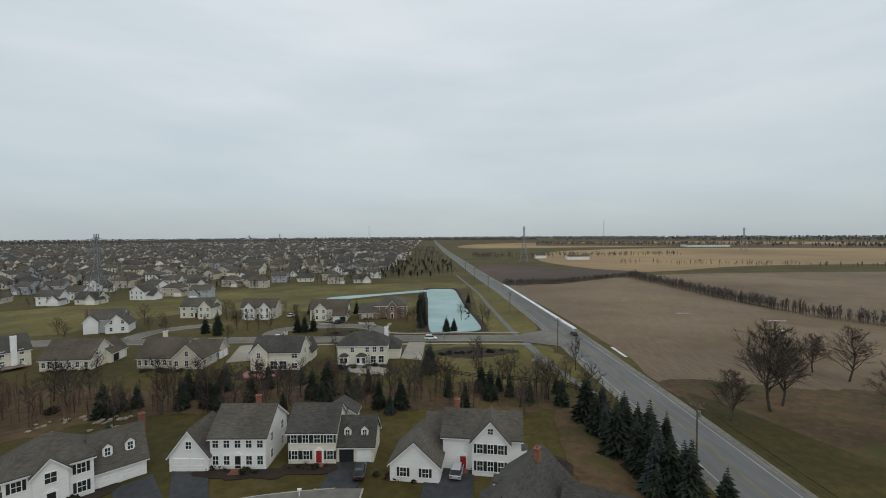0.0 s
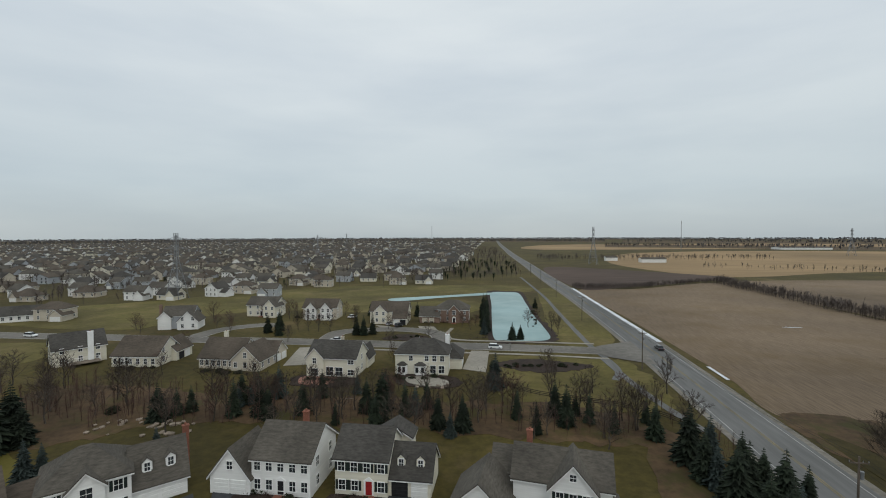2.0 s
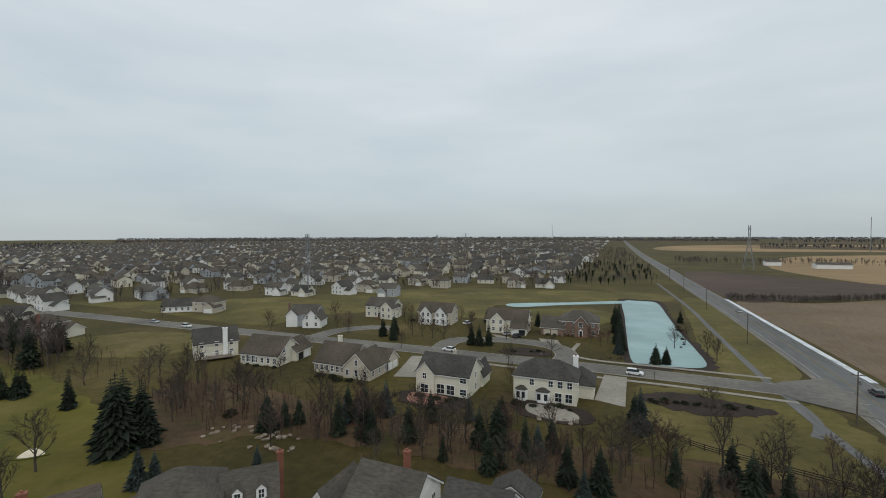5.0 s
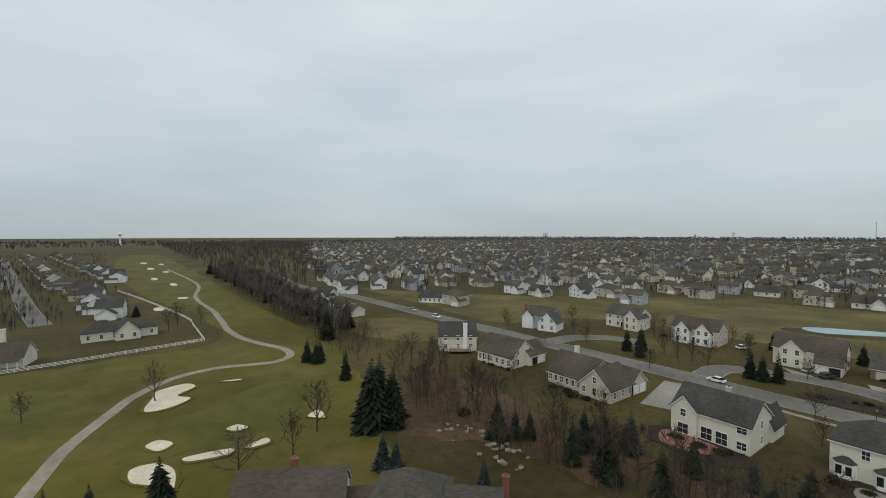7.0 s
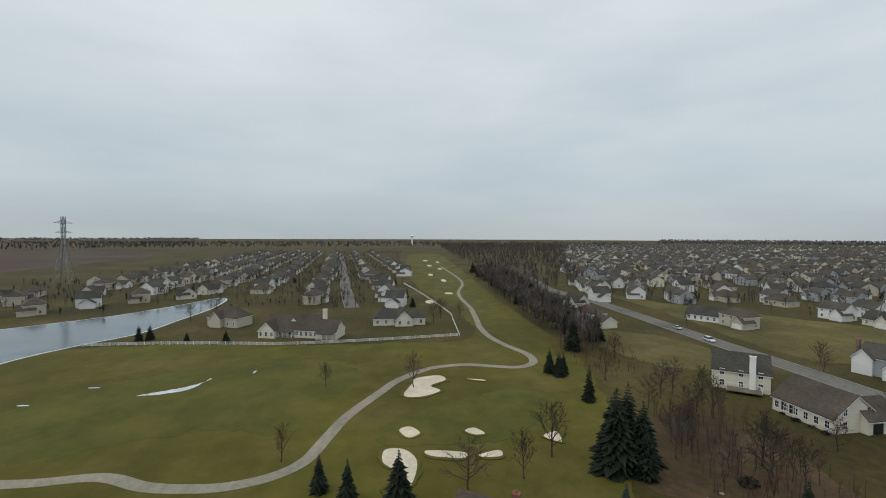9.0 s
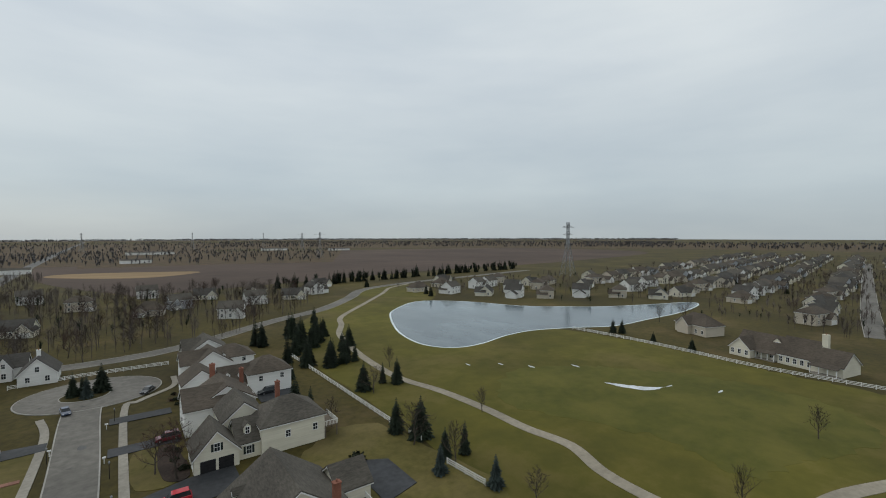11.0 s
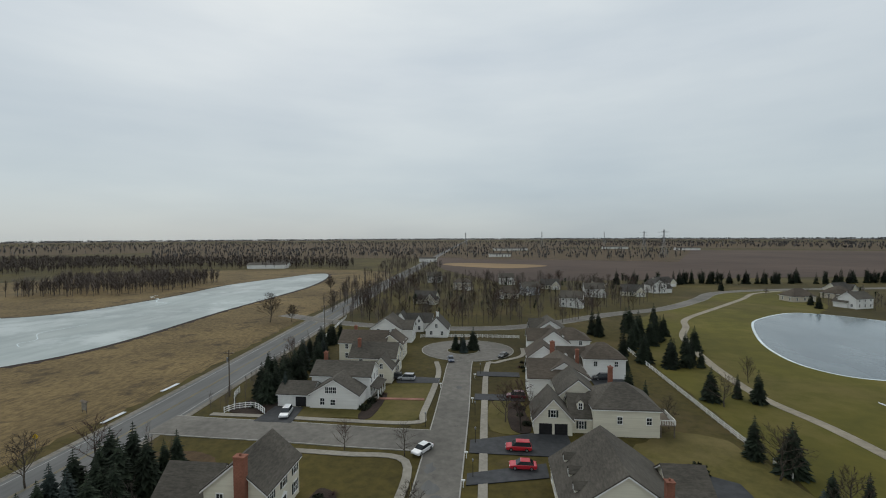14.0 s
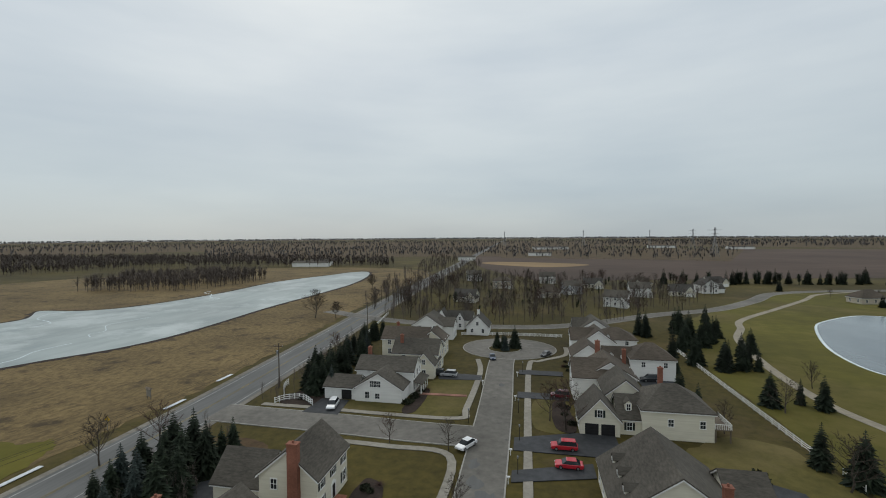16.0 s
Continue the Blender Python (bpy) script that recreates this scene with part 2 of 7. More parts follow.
M["twig_red"] = mat("reddish_twigs", (0.066, 0.038, 0.031), (0.105, 0.062, 0.050), 1.0, 0.2, 0.95, rand=0.25)
M["spruce"] = mat("spruce_needles", (0.012, 0.020, 0.012), (0.030, 0.042, 0.022), 1.2, 0.3, 0.9, rand=0.35)
M["blue_spruce"] = mat("blue_spruce_needles", (0.022, 0.034, 0.030), (0.050, 0.066, 0.058), 1.2, 0.3, 0.9, rand=0.2)
M["shrub"] = mat("evergreen_shrub", (0.016, 0.022, 0.011), (0.040, 0.045, 0.022), 2.0, 0.3, 0.95, rand=0.35)
M["steel"] = mat("galvanised_steel", (0.22, 0.23, 0.24), (0.33, 0.34, 0.35), 1, 0.3, 0.5, metal=0.6)
M["pole"] = mat("pole_wood", (0.085, 0.068, 0.052), (0.150, 0.120, 0.095), 2, 0.4, 0.95, 0.01, stretch=(1, 1, 0.1))
M["wire"] = mat("cable", (0.02, 0.02, 0.02), (0.035, 0.035, 0.035), 1, 0.3, 0.6)
M["tyre"] = mat("tyre_rubber", (0.012, 0.012, 0.012), (0.025, 0.025, 0.025), 5, 1, 0.9)
M["rim"] = mat("alloy_rim", (0.35, 0.35, 0.36), (0.5, 0.5, 0.5), 5, 1, 0.4, metal=0.8)
M["lamp_red"] = mat("tail_lamp", (0.20, 0.01, 0.01), (0.28, 0.02, 0.02), 5, 1, 0.3)
M["lamp_white"] = mat("head_lamp", (0.60, 0.62, 0.64), (0.75, 0.76, 0.78), 5, 1, 0.2)
M["sign_yellow"] = mat("yellow_sign", (0.60, 0.38, 0.02), (0.70, 0.46, 0.04), 2, 0.5, 0.6)
M["stone"] = mat("garden_stone", (0.20, 0.16, 0.125), (0.34, 0.28, 0.22), 1.5, 0.3, 0.95, 0.03, rand=0.25)
M["paver"] = mat("brick_paving", (0.230, 0.110, 0.080), (0.310, 0.160, 0.120), 3, 0.3, 0.9, world_space=True)
CAR = {k: mat(k + "_car_paint", tuple(v * 0.85 for v in c), c, 1, 0.3, 0.3, coat=0.8, big_amount=0.05)
       for k, c in dict(red=(0.50, 0.02, 0.035), white=(0.78, 0.79, 0.80), black=(0.02, 0.022, 0.026), silver=(0.42, 0.43, 0.45), blue=(0.03, 0.05, 0.10), maroon=(0.14, 0.015, 0.025)).items()}


# ---- builders ----
class Shape:
    """Collects boxes, prisms and tubes, and becomes one mesh."""

    def __init__(self):
        self.v, self.f = [], []

    def add(self, verts, faces):
        o = len(self.v)
        self.v.extend(tuple(p) for p in verts)
        self.f.extend(tuple(i + o for i in f) for f in faces)
        return self

    def box(self, x0, x1, y0, y1, z0, z1):
        p = [(x, y, z) for z in (z0, z1) for y in (y0, y1) for x in (x0, x1)]
        return self.add(p, [(0, 2, 3, 1), (4, 5, 7, 6), (0, 1, 5, 4), (2, 6, 7, 3), (0, 4, 6, 2), (1, 3, 7, 5)])

    def prism(self, poly, a, b, axis):
        """poly: points (u, z), extruded from a to b along x or y."""
        n = len(poly)
        if axis == "x":
            p = [(a, u, z) for u, z in poly] + [(b, u, z) for u, z in poly]
        else:
            p = [(u, a, z) for u, z in poly] + [(u, b, z) for u, z in poly]
        f = [tuple(range(n)), tuple(range(2 * n - 1, n - 1, -1))]
        f += [(i, n + i, n + (i + 1) % n, (i + 1) % n) for i in range(n)]
        return self.add(p, f)

    def tube(self, a, b, ra, rb, sides=4):
        a, b = Vector(a), Vector(b)
        d = (b - a).normalized()
        s = d.orthogonal().normalized()
        t = d.cross(s)
        p = []
        for c, r in ((a, ra), (b, rb)):
            for i in range(sides):
                w = 2 * math.pi * i / sides
                p.append(c + (s * math.cos(w) + t * math.sin(w)) * r)
        f = [(i, (i + 1) % sides, sides + (i + 1) % sides, sides + i) for i in range(sides)]
        f += [tuple(range(sides - 1, -1, -1)), tuple(range(sides, 2 * sides))]
        return self.add(p, f)

    def mesh(self, name, material, smooth=False):
        me = bpy.data.meshes.new(name)
        me.from_pydata(self.v, [], self.f)
        b = bmesh.new()
        b.from_mesh(me)
        if len(self.f) < 4000:
            bmesh.ops.recalc_face_normals(b, faces=b.faces)
        b.to_mesh(me)
        b.free()
        me.materials.append(material)
        if smooth:
            for p in me.polygons:
                p.use_smooth = True
        return me


def part(name, shape, material, parent, label="", at=None, smooth=False):
    me = shape if isinstance(shape, bpy.types.Mesh) else shape.mesh(name, material, smooth)
    ob = new(name, me)
    ob.parent = parent
    if at is not None:
        ob.matrix_local = at
    if label:
        tagged(ob, label)
    return ob


def thing(name, label, category, m, group="", kind=""):
    e = new(name)
    e.matrix_world = m
    return tagged(e, label, category, group, kind)


def solid(name, shape, material, label, category, m=None, group="", kind="", smooth=False):
    ob = new(name, shape if isinstance(shape, bpy.types.Mesh) else shape.mesh(name, material, smooth))
    if m is not None:
        ob.matrix_world = m
    return tagged(ob, label, category, group, kind)


def spline(pts, closed=False, steps=6):
    out, n = [], len(pts)
    for i in range(n if closed else n - 1):
        if closed:
            p0, p1, p2, p3 = (pts[(i + k - 1) % n] for k in range(4))
        else:
            p0, p1, p2, p3 = pts[max(i - 1, 0)], pts[i], pts[i + 1], pts[min(i + 2, n - 1)]
        for s in range(steps):
            t = s / steps
            out.append(tuple(0.5 * (2 * b + (c - a) * t + (2 * a - 5 * b + 4 * c - d) * t * t + (3 * b - a - 3 * c + d) * t ** 3)
                             for a, b, c, d in zip(p0, p1, p2, p3)))
    if not closed:
        out.append(tuple(pts[-1]))
    return out


LEVELS = {}


def level(z):
    """Lays surfaces of one level 4 mm above one another."""
    LEVELS[z] = LEVELS.get(z, -1) + 1
    return z + 0.004 * LEVELS[z]


def sheet(name, pts, z, material, label, category="ground", smooth=True, thick=0.12, kind="structure"):
    """A flat slab over an outline, with its edge going down into the ground."""
    z = level(z)
    o = spline(pts, True) if smooth else list(pts)
    if smooth and material.name in ("leaf_litter", "dry_meadow", "golf_turf", "putting_green", "mown_lawn", "old_snow", "bark_mulch"):
        o = spline(pts, True, 16)
        size = max(max(p[0] for p in pts) - min(p[0] for p in pts), 1)
        amp = min(2.2, size * 0.045)
        o = [(x + amp * noise.noise(Vector((x * 0.35, y * 0.35, 1.7))) + amp * 0.5 * noise.noise(Vector((x, y, 5))), y + amp * noise.noise(Vector((x * 0.35, y * 0.35, 9.2))) + amp * 0.5 * noise.noise(Vector((x, y, 12)))) for x, y in o]
    n = len(o)
    me = bpy.data.meshes.new(name)
    me.from_pydata([(x, y, z) for x, y in o] + [(x, y, z - thick) for x, y in o], [],
                   [tuple(range(n))] + [(i, n + i, n + (i + 1) % n, (i + 1) % n) for i in range(n)])
    b = bmesh.new()
    b.from_mesh(me)
    bmesh.ops.recalc_face_normals(b, faces=b.faces)
    top = max(b.faces, key=lambda f: len(f.verts))
    if top.normal.z < 0:
        bmesh.ops.reverse_faces(b, faces=b.faces)
    b.to_mesh(me)
    b.free()
    me.materials.append(material)
    return tagged(new(name, me), label, category, "", kind)


def strip_shape(pts, width, z, smooth=True, thick=0.12, offset=0.0, shape=None):
    o = spline(pts) if smooth else list(pts)
    s = shape or Shape()
    n, v = len(o), []
    for i, p in enumerate(o):
        a, b = o[max(i - 1, 0)], o[min(i + 1, n - 1)]
        d = Vector((b[0] - a[0], b[1] - a[1]))
        d = d.normalized() if d.length else Vector((1, 0))
        nrm = Vector((-d.y, d.x))
        for k in (offset + width / 2, offset - width / 2):
            v.append((p[0] + nrm.x * k, p[1] + nrm.y * k, z))
            v.append((p[0] + nrm.x * k, p[1] + nrm.y * k, z - thick))
    f = []
    for i in range(n - 1):
        a, b = 4 * i, 4 * i + 4
        f += [(a, a + 2, b + 2, b), (a + 1, a, b, b + 1), (a + 2, a + 3, b + 3, b + 2)]
    f += [(0, 1, 3, 2), (4 * n - 4, 4 * n - 2, 4 * n - 1, 4 * n - 3)]
    return s.add(v, f)


def strip(name, pts, width, z, material, label, category, smooth=True, thick=0.12, offset=0.0, kind="structure"):
    return solid(name, strip_shape(pts, width, level(z), smooth, thick, offset), material, label, category, kind=kind)


def scatter_in(pts, count, rng):
    """Random places inside an outline."""
    xs, ys = [p[0] for p in pts], [p[1] for p in pts]
    out = []
    while len(out) < count:
        x, y = rng.uniform(min(xs), max(xs)), rng.uniform(min(ys), max(ys))
        c, j = False, len(pts) - 1
        for i in range(len(pts)):
            if (pts[i][1] > y) != (pts[j][1] > y) and x < (pts[j][0] - pts[i][0]) * (y - pts[i][1]) / (pts[j][1] - pts[i][1]) + pts[i][0]:
                c = not c
            j = i
        if c:
            out.append((x, y))
    return out


# ---- ground and water ----
g = Shape()
R = 4900
g.add([(R * math.cos(2 * math.pi * i / 48), R * math.sin(2 * math.pi * i / 48), 0) for i in range(48)], [tuple(range(48))])
solid("ground", g, M["grass"], "olive winter grass with dull brown patches", "ground", kind="structure")

sheet("stubble_field", [(61, 108), (61, 140), (57, 230), (52, 330), (95, 342), (165, 390), (172, 330), (170, 260), (176, 205), (200, 158), (230, 128), (150, 104), (100, 100)], 0.03, M["field"],
      "brown harvested stubble field beside the main road", "field")
sheet("leafy_ground", [(64, 44), (62, 80), (61, 112), (100, 104), (150, 108), (230, 132), (330, 100), (420, 40), (330, -20), (160, 10), (100, 30)], 0.05, M["leaflitter"],
      "leaf-strewn rough ground under bare trees", "ground")
sheet("verge_grass", [(61, 10), (60.5, 60), (61, 100), (66, 96), (76, 70), (92, 50), (100, 28), (86, 10)], 0.09, M["grass"], "olive grass verge beside the main road", "ground")
sheet("far_field", [(190, 150), (176, 210), (172, 300), (180, 400), (420, 430), (1200, 420), (1200, 60), (420, 70)], 0.04, M["field"], "wide brown stubble field behind a hedgerow", "field")
sheet("tan_field", [(175, 470), (230, 450), (420, 530), (900, 560), (1400, 900), (720, 1150), (300, 1020), (150, 690)], 0.05, M["field_tan"], "pale tan corn stubble field", "field")
sheet("dark_field_north", [(52, 345), (90, 352), (160, 400), (205, 440), (150, 500), (50, 560)], 0.05, M["field_dark"], "dark bare field beside the main road", "field")
sheet("tan_field_far", [(60, 1250), (600, 1300), (1600, 1500), (1500, 2100), (300, 1900)], 0.06, M["field_tan"], "distant tan field", "field")
sheet("brown_plain", [(-20, -360), (-60, -345), (-330, -400), (-620, -420), (-1100, -560), (-1100, -1000), (-600, -1150), (-120, -1120), (60, -950), (50, -560)], 0.05, M["field_dark"],
      "wide dark brown ploughed field", "field")
sheet("tan_strip", [(-80, -520), (-30, -500), (40, -560), (20, -600), (-90, -560)], 0.08, M["field_tan"], "strip of pale dry grass in a ploughed field", "field")
sheet("dry_meadow", [(60, 40), (63, -10), (60, -60), (64, -110), (68, -180), (72, -260), (84, -420), (190, -470), (330, -420), (420, -250), (420, -60), (330, 0), (160, 20), (100, 45)], 0.03, M["meadow"],
      "dry tan meadow between the main road and a frozen lake", "meadow")
sheet("mown_bank", [(64, 12), (64, -24), (74, -26), (92, -14), (120, 6), (110, 30)], 0.06, M["golf"], "low mown green bank beside the main road", "ground")
sheet("golf_course", [(-68, 60), (-72, 20), (-72, -40), (-74, -120), (-95, -180), (-160, -260), (-215, -290), (-215, -240), (-190, -202), (-160, -186), (-130, -150), (-126, -110), (-136, -96), (-176, -97), (-187, -62), (-187, -40), (-184, -8), (-186, 20),
                      (-193, 58), (-250, 60), (-400, 35), (-700, 20), (-1000, 30), (-1000, 85), (-600, 92), (-330, 90), (-190, 92), (-150, 90), (-110, 80)], 0.04, M["golf"],
      "mown olive green golf course turf", "lawn")
sheet("fairway", [(-100, -40), (-112, -10), (-110, 8), (-125, 14), (-150, 20), (-165, 5), (-160, -25), (-140, -50), (-118, -58)], 0.07, M["green"], "greener mown fairway", "lawn")
sheet("putting_green", [(-104, 30), (-113, 31), (-122, 42), (-130, 54), (-134, 64), (-126, 70), (-115, 66), (-104, 52)], 0.08, M["green"], "short green putting green between sand bunkers", "lawn")
sheet("far_fairway", [(-260, 78), (-420, 80), (-640, 78), (-900, 70), (-900, 45), (-600, 42), (-400, 50), (-270, 64)], 0.07, M["green"], "long green fairway between houses and woods", "lawn")
sheet("leaf_bed", [(-95, 72), (-70, 88), (-40, 92), (0, 92), (28, 92), (30, 104), (8, 110), (-40, 108), (-70, 106), (-105, 108), (-118, 98)], 0.04, M["leaflitter"], "leaf litter under a belt of trees", "ground")
sheet("leaf_bed", [(24, 60), (26, 90), (34, 98), (40, 70), (41, 52), (34, 50)], 0.05, M["leaflitter"], "leaf litter under a row of spruces", "ground")
sheet("leaf_bed", [(24, -30), (28, -8), (38, -4), (40, -30), (34, -36)], 0.05, M["leaflitter"], "leaf litter under roadside spruces", "ground")
sheet("brown_lawn", [(-72, -5), (-50, 0), (-42, -20), (-52, -48), (-68, -48)], 0.05, M["lawn"], "yellowed back lawn beside a white fence", "lawn")

sheet("common", [(-330, 172), (-250, 172), (-160, 168), (-150, 196), (-120, 222), (-70, 222), (-30, 225), (-15, 232), (-14, 262), (-30, 270), (-66, 254), (-76, 262), (-50, 284), (-14, 305), (14, 315), (22, 340), (0, 352), (-60, 345), (-140, 322), (-215, 240), (-280, 192)], 0.045, M["lawn"], "open yellow-green common between houses", "lawn")
sheet("common", [(-350, 108), (-280, 112), (-215, 118), (-190, 140), (-150, 146), (-150, 118), (-175, 106), (-210, 100), (-300, 98)], 0.045, M["lawn"], "open yellow-green lawn beside the street", "lawn")
sheet("road_verge", [(20, 172), (40, 174), (42, 240), (36, 330), (24, 330), (20, 250)], 0.045, M["lawn"], "mown yellow-green verge beside the main road", "lawn")
sheet("road_verge", [(2, 112), (30, 108), (40, 118), (38, 148), (28, 150), (0, 150), (-2, 130)], 0.047, M["lawn"], "mown lawn on a street corner", "lawn")
sheet("front_lawn", [(-7, -54), (6, -54), (4, -74), (-7, -80)], 0.05, M["lawn"], "yellowed front lawn", "lawn")
sheet("front_lawn", [(-23, -50), (-30, -50), (-30, -65), (-23, -65)], 0.05, M["lawn"], "yellowed front lawn with mowing stripes", "lawn")
sheet("front_lawn", [(6, -53), (25, -53.5), (24, -57.5), (6, -59)], 0.05, M["lawn"], "yellowed lawn beside a corner house", "lawn")
sheet("pond_bank", [(-12, 314), (-9.5, 255), (-8, 213), (-6, 172), (5, 167), (19, 173), (20, 185), (19, 200), (16, 226), (14, 262), (11.5, 312), (0, 318)], 0.06, M["mulch"], "dark wet pond bank", "bank")
sheet("pond", [(-9.5, 306), (-7.5, 254), (-6, 213), (-4, 175), (0, 171.5), (8, 171.5), (17, 176), (16.5, 197), (14, 224), (12, 260), (9, 306), (1, 311)], 0.11, M["ice_teal"], "pale teal frozen pond", "pond")
sheet("canal", [(-70, 272), (-40, 289), (-11, 307), (-9, 298), (-39, 280), (-63, 262)], 0.10, M["ice_teal"], "narrow frozen arm of a pond", "pond")
LAKE = [(-189, -88), (-208, -79), (-237, -78), (-271, -78), (-304, -84), (-311, -92), (-282, -102), (-252, -115), (-232, -130), (-214, -148), (-203, -174), (-186, -194), (-171, -197), (-148, -180), (-136, -164), (-121, -131), (-116, -108), (-119, -96), (-126, -91), (-137, -91), (-153, -95), (-170, -95)]


def grown(pts, d):
    n, out = len(pts), []
    area = sum(pts[i][0] * pts[(i + 1) % n][1] - pts[(i + 1) % n][0] * pts[i][1] for i in range(n))
    for i, p in enumerate(pts):
        a, b = pts[i - 1], pts[(i + 1) % n]
        t = Vector((b[0] - a[0], b[1] - a[1])).normalized() * (1 if area > 0 else -1)
        out.append((p[0] + t.y * d, p[1] - t.x * d))
    return out


sheet("lake_shore_ice", grown(LAKE, 0.5), 0.08, M["ice_edge"], "white ice rim round a golf course lake", "ice")
sheet("lake", grown(LAKE, -0.4), 0.13, M["ice_dark"], "dark reflecting lake with thin ice", "lake")
ELAKE = [(165, 0), (150, -25), (141, -45), (131, -70), (119, -93), (116, -124), (119, -180), (118, -250), (120, -300), (132, -365), (150, -410), (166, -400), (172, -372), (190, -303), (187, -227), (195, -172), (212, -152), (234, -148), (216, -128), (218, -108), (222, -87), (245, -50), (275, -10), (230, 15)]
sheet("lake_bank", grown(ELAKE, 2.5), 0.07, M["mulch"], "dark wet bank of a frozen lake", "bank")
sheet("frozen_lake", ELAKE, 0.12, M["ice_grey"], "pale grey frozen lake with swept patches", "lake")
cracks = Shape()
crng = random.Random(5)
for k in range(6):
    x0, y0 = crng.uniform(128, 205), crng.uniform(-200, -20)
    pts = [(x0, y0)]
    for j in range(5):
        pts.append((pts[-1][0] + crng.uniform(-4, 12), pts[-1][1] - crng.uniform(4, 12)))
    strip_shape(pts, crng.uniform(0.3, 0.7), 0.135, thick=0.01, shape=cracks)
solid("ice_cracks", cracks, M["ice_edge"], "white refrozen cracks in lake ice", "ice", kind="stuff")

# ---- roads ----
ROAD = [(-90, 4000), (-30, 2000), (0, 1200), (12, 900), (27, 620), (38, 400), (45, 290), (49, 200), (50.3, 120), (50.3, 60), (49.8, 0), (50, -45), (53, -105), (57, -176), (62, -300), (70, -550), (80, -800), (120, -2000), (180, -4000)]
strip("gravel_shoulder", ROAD, 14.6, 0.05, M["gravel"], "pale gravel road shoulder", "road")
strip("main_road", ROAD, 11.8, 0.10, M["asphalt"], "grey weathered asphalt main road", "road")
strip("edge_line", ROAD, 0.22, 0.115, M["line"], "worn white road edge line", "road marking", thick=0.02, offset=4.9)
strip("edge_line", ROAD, 0.22, 0.115, M["line"], "worn white road edge line", "road marking", thick=0.02, offset=-4.9)
near_road = [p for p in ROAD if abs(p[1]) < 700]
strip("centre_line", near_road, 0.16, 0.115, M["yellow"], "faded yellow centre line", "road marking", thick=0.02, offset=0.2)
strip("centre_line", near_road, 0.16, 0.115, M["yellow"], "faded yellow centre line", "road marking", thick=0.02, offset=-0.2)
strip("footway", [(30, 130), (33, 142), (30, 170), (27, 230), (24, 300), (14, 420)], 2.0, 0.10, M["asphalt"], "asphalt footway between the pond and the road", "path")
strip("footway", [(31, 152), (35, 120), (40, 100)], 2.0, 0.10, M["asphalt"], "asphalt footway beside the main road", "path")


def street(name, pts, width, label, kerbs=True):
    if kerbs:
        strip("kerb", pts, width + 0.5, 0.16, M["kerb"], "pale concrete kerb", "kerb", thick=0.25)
    return strip(name, pts, width, 0.165, M["street"], label, "road", thick=0.02)


N_STREET = [(48, 160.5), (31, 160.5), (6, 161), (-20, 161), (-40, 160), (-65, 159.5), (-85, 159), (-120, 157), (-151, 156), (-186, 154), (-250, 152), (-300, 149), (-360, 140), (-450, 150)]
street("side_street", N_STREET, 8.4, "pale grey residential street")
street("court_street", [(-66, 164), (-66, 176), (-56, 182), (-44, 185), (-30, 182), (-24, 173), (-24, 163)], 7.0, "curved residential loop street")
street("court_street", [(-119, 159), (-118, 172), (-112, 181), (-104, 186), (-98, 186)], 7.0, "short residential court")
sheet("junction", [(46, 146), (33, 153), (31, 156), (31, 165), (34, 168), (46, 176)], 0.172, M["street"], "flared street junction", "road", smooth=False, thick=0.02)
S_STREET = [(-14.5, 62), (-14.5, 30), (-14.5, -20), (-14.3, -60), (-13.5, -92), (-14, -108)]
street("residential_street", S_STREET, 7.2, "cracked pale residential street")
street("connecting_street", [(-12, -44.2), (2, -44.4), (18, -45.2), (32, -45.5), (46, -46)], 8.4, "short street joining the main road")
bulb = [(-15 + 15.5 * math.cos(a), -112 + 13.5 * math.sin(a)) for a in [2 * math.pi * i / 24 for i in range(24)]]
sheet("kerb", grown(bulb, 0.3), 0.16, M["kerb"], "pale concrete kerb round a turning circle", "kerb", thick=0.25)
sheet("turning_circle", bulb, 0.225, M["street"], "pale paved turning circle", "road", thick=0.02)
isl = [(-13.5 + 5.2 * math.cos(a), -110.5 + 4.6 * math.sin(a)) for a in [2 * math.pi * i / 16 for i in range(16)]]
sheet("kerb", grown(isl, 0.25), 0.30, M["kerb"], "pale kerb round a planted island", "kerb", thick=0.2)
sheet("planted_island", isl, 0.32, M["grass"], "grassy island in a turning circle", "island", thick=0.05)
street("court_street", [(-14.5, 58), (-26, 56), (-36, 52), (-44, 46)], 8.0, "residential court street")
street("far_street", [(-270, 0), (-330, -12), (-420, -28), (-640, -66), (-900, -110)], 7.5, "straight residential street between rows of houses")
street("park_road", [(80, -172), (30, -150), (-30, -150), (-83, -187), (-115, -206), (-147, -240), (-177, -277), (-232, -298), (-300, -310), (-420, -330)], 7.0, "curving pale road past the golf course")
for k, (px, py, rad) in enumerate([(-13.5, -28, 1.6), (-15.5, -24, 2.4), (-12.6, -34, 1.3), (-15, -74, 1.0)]):
    o = [(px + rad * random.uniform(0.4, 1) * math.cos(a), py + 1.6 * rad * random.uniform(0.4, 1) * math.sin(a)) for a in [2 * math.pi * i / 10 for i in range(10)]]
    sheet("road_patch", o, 0.178, M["asphalt"], "darker patched street surface", "road patch", thick=0.005)

